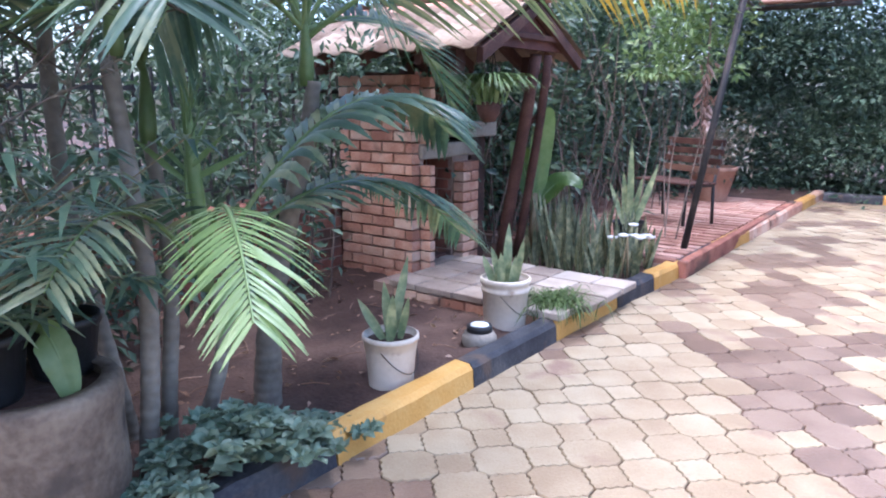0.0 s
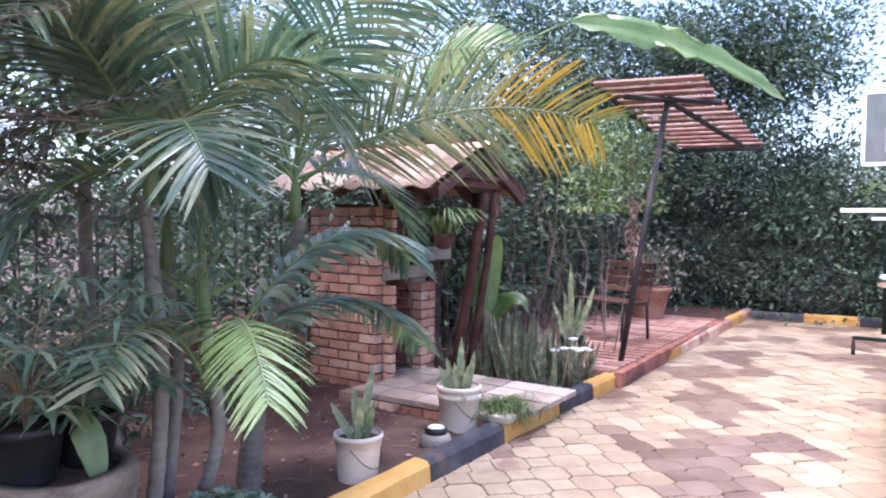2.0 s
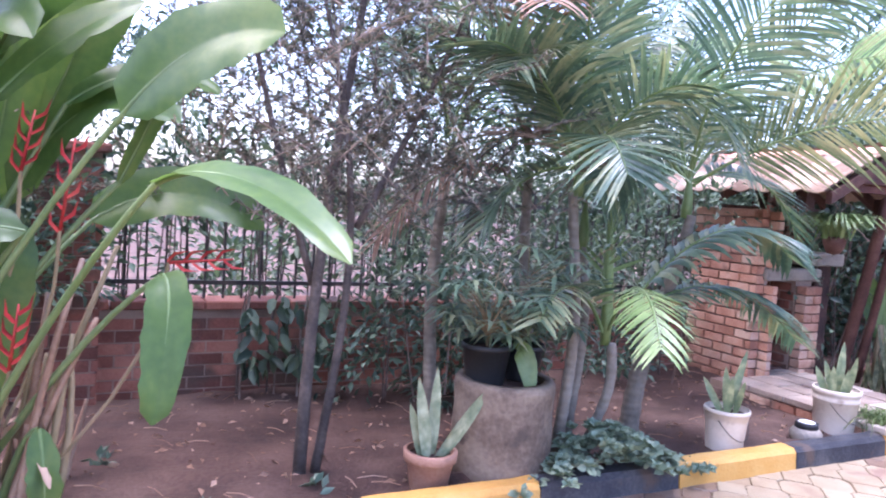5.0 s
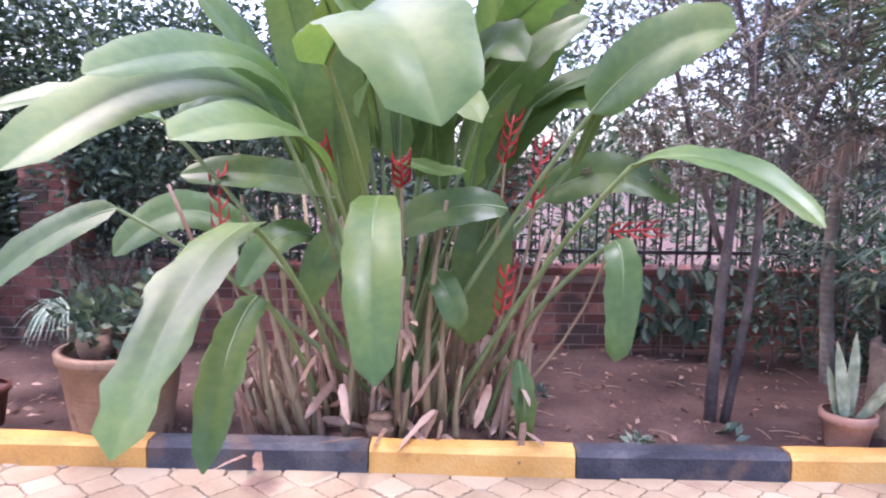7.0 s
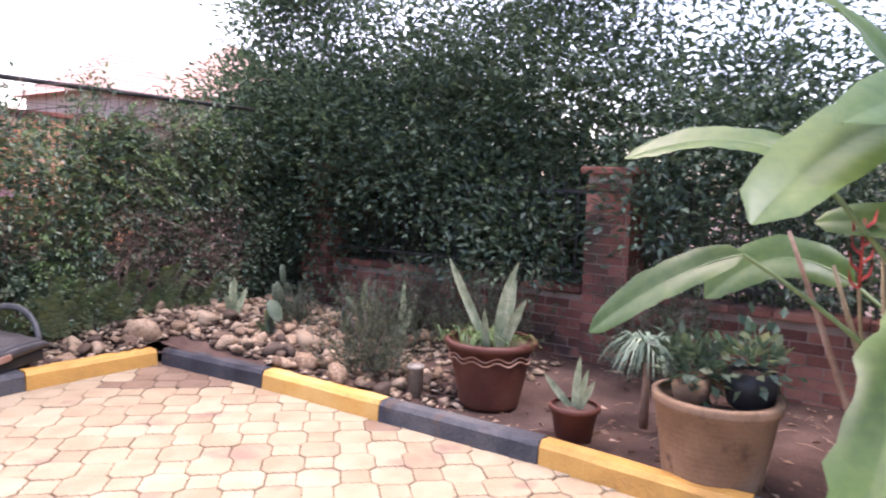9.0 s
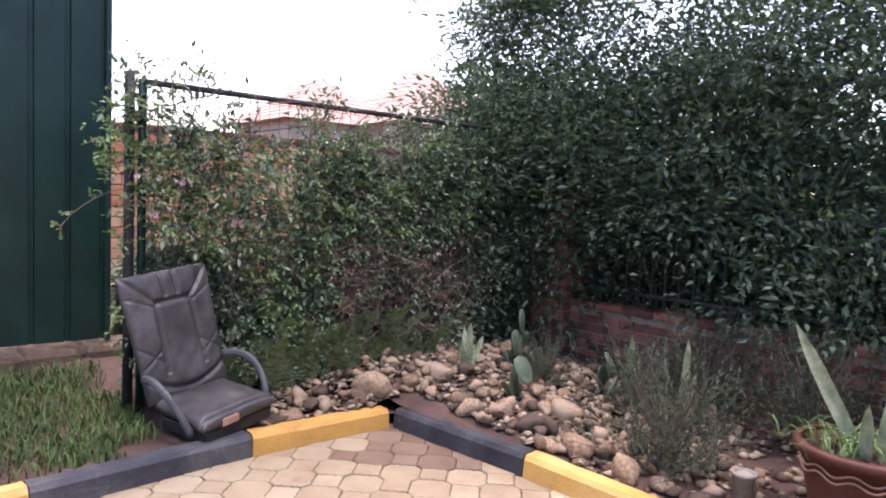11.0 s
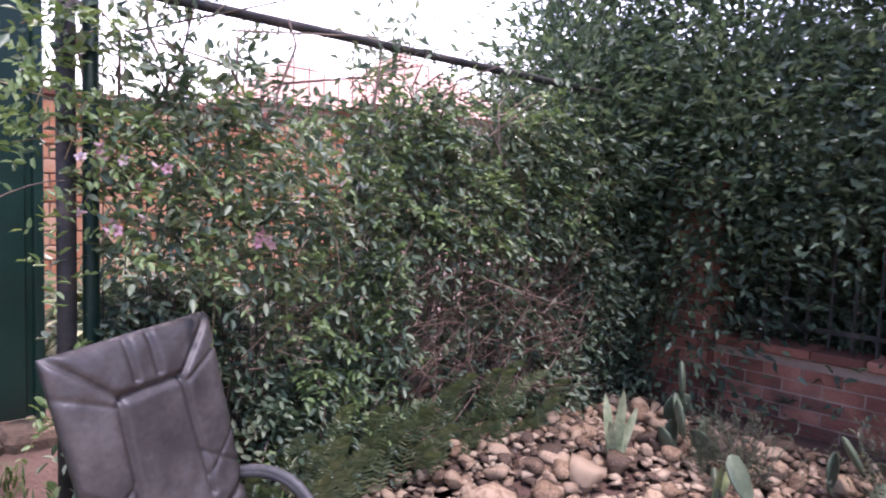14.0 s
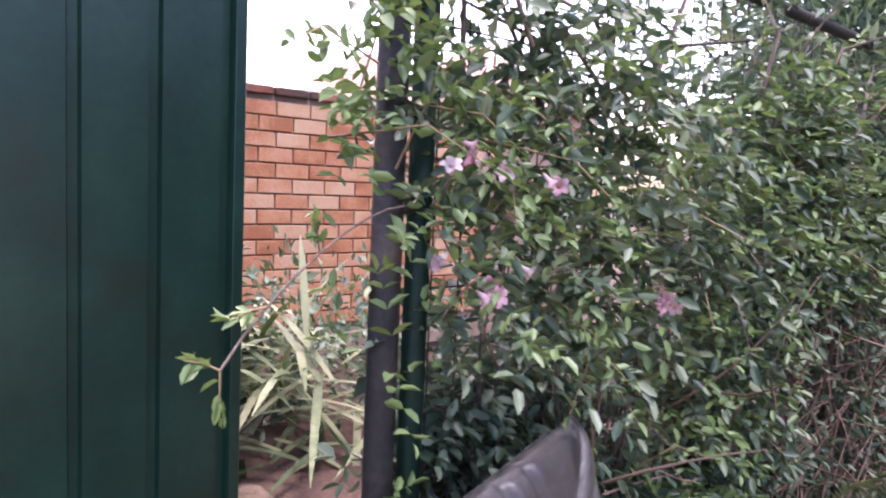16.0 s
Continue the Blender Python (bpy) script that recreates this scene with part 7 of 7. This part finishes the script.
sub("upright", Geo().tube([(1.5, 0, 0.2), (1.5, 0, 1.7)], 0.03, 8), M["green_iron"], rack)
sub("top_rail", Geo().box(-0.64, 2.0, -0.04, 0.04, 1.69, 1.74, b=0.006), wm, rack, "white rail", smooth=False)
sub("top_rail", Geo().box(-0.33, 2.0, 0.3, 0.36, 1.60, 1.64, b=0.006), wm, rack, "white rail", smooth=False)
sub("brace", Geo().tube([(0, 0, 1.66), (0, 0.33, 1.62)], 0.02, 6), M["green_iron"], rack)
sub("foot_bar", Geo().tube([(-0.46, 0, 0.2), (1.9, 0, 0.2)], 0.025, 8), M["green_iron"], rack)
for x_ in (-0.46, 1.9):
    cs = sub("castor", Geo().tube([(x_, 0, 0.22), (x_, 0, 0.1)], 0.02, 6), M["iron"], rack)
    sub("wheel", Geo().tube([(x_ - 0.02, 0, 0.06), (x_ + 0.02, 0, 0.06)], 0.06, 14), M["rubber"], cs)

# black car parked by the paving's edge
car = thing("black_car", (0.42, 4.55, 0.0), "glossy black car with a chrome wing mirror parked on the paving", "car")
prof = [(0.0, 0.3), (0.02, 0.75), (0.06, 0.86), (0.10, 0.90)]
ys_ = [-0.55, -0.45, -0.2, 0.4, 1.2, 2.2, 3.2, 3.8, 4.0]
hs_ = [0.0, 0.55, 0.8, 0.92, 1.0, 1.0, 1.0, 0.95, 0.55]
vs = []
for y_, h_ in zip(ys_, hs_):
    for x_, z_ in ((0.03, 0.28), (0.0, 0.45), (0.0, 0.62), (0.03, 0.78), (0.12, 0.92), (0.5, 0.98), (1.3, 0.98), (1.68, 0.92), (1.77, 0.78), (1.8, 0.62), (1.8, 0.45), (1.77, 0.28)):
        vs.append((x_ + (0.22 if h_ < 0.6 else 0.0) * (1 if x_ < 0.9 else -1) * (0.6 if y_ < -0.5 else 0.3), y_, 0.28 + (z_ - 0.28) * max(0.35, h_)))
body = Geo().add(vs, [(j * 12 + i, j * 12 + i + 1, (j + 1) * 12 + i + 1, (j + 1) * 12 + i) for j in range(8) for i in range(11)] + [tuple(range(11, -1, -1)), tuple(range(96, 108))] + [((j + 1) * 12, (j + 1) * 12 + 11, j * 12 + 11, j * 12) for j in range(8)])
sub("body", body, M["car_paint"], car)
cv = []
for y_, w_, z_ in ((1.0, 0.72, 0.96), (1.7, 0.62, 1.42), (2.9, 0.62, 1.45), (3.7, 0.7, 0.97)):
    cv += [(0.9 - w_, y_, z_), (0.9 + w_, y_, z_)]
sub("cabin", Geo().add(cv + [(0.14, 1.0, 0.9), (1.66, 1.0, 0.9), (0.14, 3.7, 0.9), (1.66, 3.7, 0.9)], [(0, 1, 3, 2), (2, 3, 5, 4), (4, 5, 7, 6), (8, 0, 2, 4, 6, 10), (1, 9, 11, 7, 5, 3), (8, 9, 1, 0), (6, 7, 11, 10)]), M["glass_dark"], car, smooth=False)
for x_, y_ in ((0.0, 0.35), (1.62, 0.35), (0.0, 3.1), (1.62, 3.1)):
    wh = sub("wheel", Geo().tube([(x_ - 0.01, y_, 0.32), (x_ + 0.02, y_, 0.32), (x_ + 0.17, y_, 0.32), (x_ + 0.2, y_, 0.32)], [0.28, 0.32, 0.32, 0.28], 28), M["rubber"], car)
    sub("rim", Geo().tube([(x_ - 0.02, y_, 0.32), (x_ + 0.0, y_, 0.32)], [0.16, 0.19], 20), M["chrome"], wh)
sub("running_board", Geo().box(-0.06, 0.1, 0.75, 2.7, 0.3, 0.36, b=0.015), M["chrome"], car, "chrome side step", smooth=False)
mir = sub("wing_mirror", Geo().lathe([(0.01, -0.06), (0.08, -0.045), (0.095, 0.0), (0.085, 0.05), (0.01, 0.06)], 18), M["chrome"], car, "chrome wing mirror", at=pose(-0.08, 1.25, 1.1) @ Matrix.Diagonal((1.15, 0.7, 1.0, 1)))
sub("mirror_arm", Geo().tube([(0.0, 0, -0.02), (0.22, 0, -0.12)], 0.025, 8), M["car_paint"], mir)
g_ = Geo().tube(bez([(-0.01, -0.3, 0.75), (-0.03, 0.1, 0.78), (-0.01, 0.8, 0.74)], 8), 0.012, 6)
sub("trim_strip", g_, M["chrome"], car)

# distant houses
def hip_house(at, w, d, eave, ridge_h, label):
    t_ = thing("house", at, label, "house", "far houses")
    sub("wall", Geo().box(-w / 2, w / 2, -d / 2, d / 2, 0, eave), M["plaster"], t_, smooth=False)
    o = 0.5
    r = w / 2 - d / 2 if w > d else 0.3
    vs = [(-w / 2 - o, -d / 2 - o, eave), (w / 2 + o, -d / 2 - o, eave), (w / 2 + o, d / 2 + o, eave), (-w / 2 - o, d / 2 + o, eave), (-r, 0, ridge_h), (r, 0, ridge_h)]
    sub("roof", Geo().add(vs, [(0, 1, 5, 4), (1, 2, 5), (2, 3, 4, 5), (3, 0, 4), (3, 2, 1, 0)]), M["roof_hazed"], t_, "red tiled hip roof", smooth=False)
    rows = Geo()
    for k in range(1, 11):
        u = k / 11
        rows.tube([(-(w / 2 + o) * (1 - u) - r * u, (d / 2 + o) * (1 - u), eave + (ridge_h - eave) * u), ((w / 2 + o) * (1 - u) + r * u, (d / 2 + o) * (1 - u), eave + (ridge_h - eave) * u)], 0.03, 4, False)
        rows.tube([((w / 2 + o) * (1 - u) + r * u, (d / 2 + o) * (1 - u), eave + (ridge_h - eave) * u + 0.02), ((w / 2 + o) * (1 - u) + r * u, -(d / 2 + o) * (1 - u), eave + (ridge_h - eave) * u)], 0.03, 4, False)
    sub("tile_courses", rows, M["roof_hazed"], t_)["kind"] = "stuff"
    for x_ in (-w / 4, w / 4):
        sub("window", Geo().box(x_ - 0.6, x_ + 0.6, d / 2 - 0.05, d / 2 + 0.03, eave - 2.0, eave - 0.8), M["glass_dark"], t_, smooth=False)


hip_house((-20.8, -32.0, 0), 8.0, 7.5, 4.9, 8.1, "house with a haze-paled red tiled hip roof beyond the hedge")
hip_house((-15.9, -33.5, 0), 6.0, 5.6, 4.8, 7.2, "smaller wing with a red tiled hip roof")

# ---- bricks of the barbecue and of the sunlit wall ----
BR = {}
for w_ in (0.22, 0.104):
    BR[w_] = Geo().box(0, w_, -0.10, 0.0, 0, 0.072, b=0.005).mesh("brick", False)
    BR[w_].materials.append(M["brick"])


def brick_skin(parent, m, x0, x1, z0, z1, skip=None):
    for x_, z_, w_ in brick_courses(x0, x1, z0, z1):
        if skip and skip(x_, z_, w_):
            continue
        me = BR[0.22] if w_ > 0.16 else BR[0.104]
        s = w_ / (0.22 if w_ > 0.16 else 0.104)
        sub("brick", me, None, parent, at=m @ pose(x_, -RNG.uniform(0, 0.004), z_) @ Matrix.Diagonal((s, 1, 1, 1)))


brick_skin(bbq, pose(-0.76, 0.005, 0), 0, 0.76, 0.0, 1.6)
for y0_, y1_, z0_, z1_ in ((0, 0.062, 0.0, 0.95), (0.44, 0.66, 0.0, 0.95), (0, 0.062, 1.075, 1.6)):
    brick_skin(bbq, pose(0.0, 0.0, 0, 0, 0, 90), y0_, y1_, z0_, z1_)
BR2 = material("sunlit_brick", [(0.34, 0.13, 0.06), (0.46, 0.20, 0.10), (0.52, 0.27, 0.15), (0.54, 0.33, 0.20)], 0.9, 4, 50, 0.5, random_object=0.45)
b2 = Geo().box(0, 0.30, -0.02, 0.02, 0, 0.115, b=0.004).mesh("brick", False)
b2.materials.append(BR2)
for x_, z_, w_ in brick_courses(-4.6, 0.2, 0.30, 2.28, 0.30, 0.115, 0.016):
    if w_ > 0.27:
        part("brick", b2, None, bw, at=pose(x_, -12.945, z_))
cop = Geo()
for k in range(20):
    cop.box(-6 + k * 0.33, -5.69 + k * 0.33, -13.25, -12.9, 2.3, 2.37, b=0.01)
part("coping", cop, M["brick_i"], bw, smooth=False)

# ---- pavers ----
P_, BIG, SMALL = 0.1905, 0.222, 0.150


def paver_outline(kind):
    """Octagon with wavy long sides, or the small wavy square between."""
    pts = []
    h, c = (BIG / 2, 0.038) if kind else (SMALL / 2, 0.006)
    for q in range(4):
        a = q * math.pi / 2
        ca, sa = math.cos(a), math.sin(a)
        for u in np.linspace(-1, 1, 9):
            x_ = u * (h - c)
            y_ = -h + (0.0055 * math.sin(u * 9.42) if abs(u) < 0.99 else 0)
            pts.append((x_ * ca - y_ * sa, x_ * sa + y_ * ca))
    return np.array(pts)


def paver_geo(kind, geo=None, m=None):
    o = paver_outline(kind)
    n = len(o)
    vs = np.concatenate([np.c_[o, np.full(n, -0.03)], np.c_[o, np.full(n, -0.005)], np.c_[o * 0.965, np.zeros(n)]])
    fs_ = [(r * n + i, r * n + (i + 1) % n, (r + 1) * n + (i + 1) % n, (r + 1) * n + i) for r in range(2) for i in range(n)] + [tuple(range(2 * n, 3 * n))]
    if m is not None:
        vs = np.array([m @ Vector(p) for p in vs])
    return (geo or Geo()).add(vs, fs_)


PM = {}
for kind in (0, 1):
    for wet in (0, 1):
        me = paver_geo(kind).mesh("paver", False)
        me.materials.append(M["paver_damp" if wet else "paver"])
        PM[kind, wet] = me
damp_rng = np.random.default_rng(23)
DAMP = [(damp_rng.uniform(0, 6.28), damp_rng.uniform(0, 6.28), f_, damp_rng.uniform(0, 6.28)) for f_ in (2.3, 3.1, 4.3, 5.7, 7.5)]


def damp(x, y):
    """True where a damp patch lies on the paving: fewer of them away from the barbecue, more at the terrace."""
    v = sum(math.sin(f_ * (x * math.cos(a_) + y * math.sin(a_)) + p_) * math.sin(f_ * 0.8 * (y * math.cos(b_) - x * math.sin(b_)) + b_) / f_ ** 0.5 for a_, b_, f_, p_ in DAMP)
    return v + damp_rng.normal(0, 0.10) > (1.6 - 2.2 * math.exp(-((x + 1.7) ** 2 + (y + 7.1) ** 2) / 0.35) if y <= 1.2 else 0.32 if y < 6 else 0.2)


rest, rest_damp, count = Geo(), Geo(), 0
cells = []
for i in range(-105, 105):
    for j in range(-105, 105):
        x_, y_ = (i - j) * P_ * math.sqrt(0.5), (i + j) * P_ * math.sqrt(0.5)
        xa, ya = x_ + 1.2, y_ + 1.0
        lim = np.interp(ya, KERB_Y[::-1], KERB_X[::-1])
        if lim - 0.15 < xa < 4.2 and max(-7.74, np.interp(xa, [q[0] for q in END], [q[1] for q in END]) - 0.05) < ya < 11.75:
            cells.append((xa, ya, (i + j) % 2))
for xa, ya, kind in cells:
    m_ = pose(xa, ya, RNG.uniform(-0.004, 0.003), RNG.normal(0, 0.4), RNG.normal(0, 0.4), 45 + RNG.normal(0, 0.6))
    near = xa < -0.7 and (1.3 < ya < 4.6 or -7.0 < ya < -3.9)
    if near and count < 300:
        part("paver", PM[kind, int(damp(xa, ya))], None, paving, at=m_)
        count += 1
    else:
        paver_geo(kind, rest_damp if damp(xa, ya) else rest, m_)
part("paver_field", rest, M["paver_far"], paving, smooth=False)["kind"] = "stuff"
part("damp_paver_field", rest_damp, M["paver_far_damp"], paving, "damp red-brown pavers", smooth=False)["kind"] = "stuff"
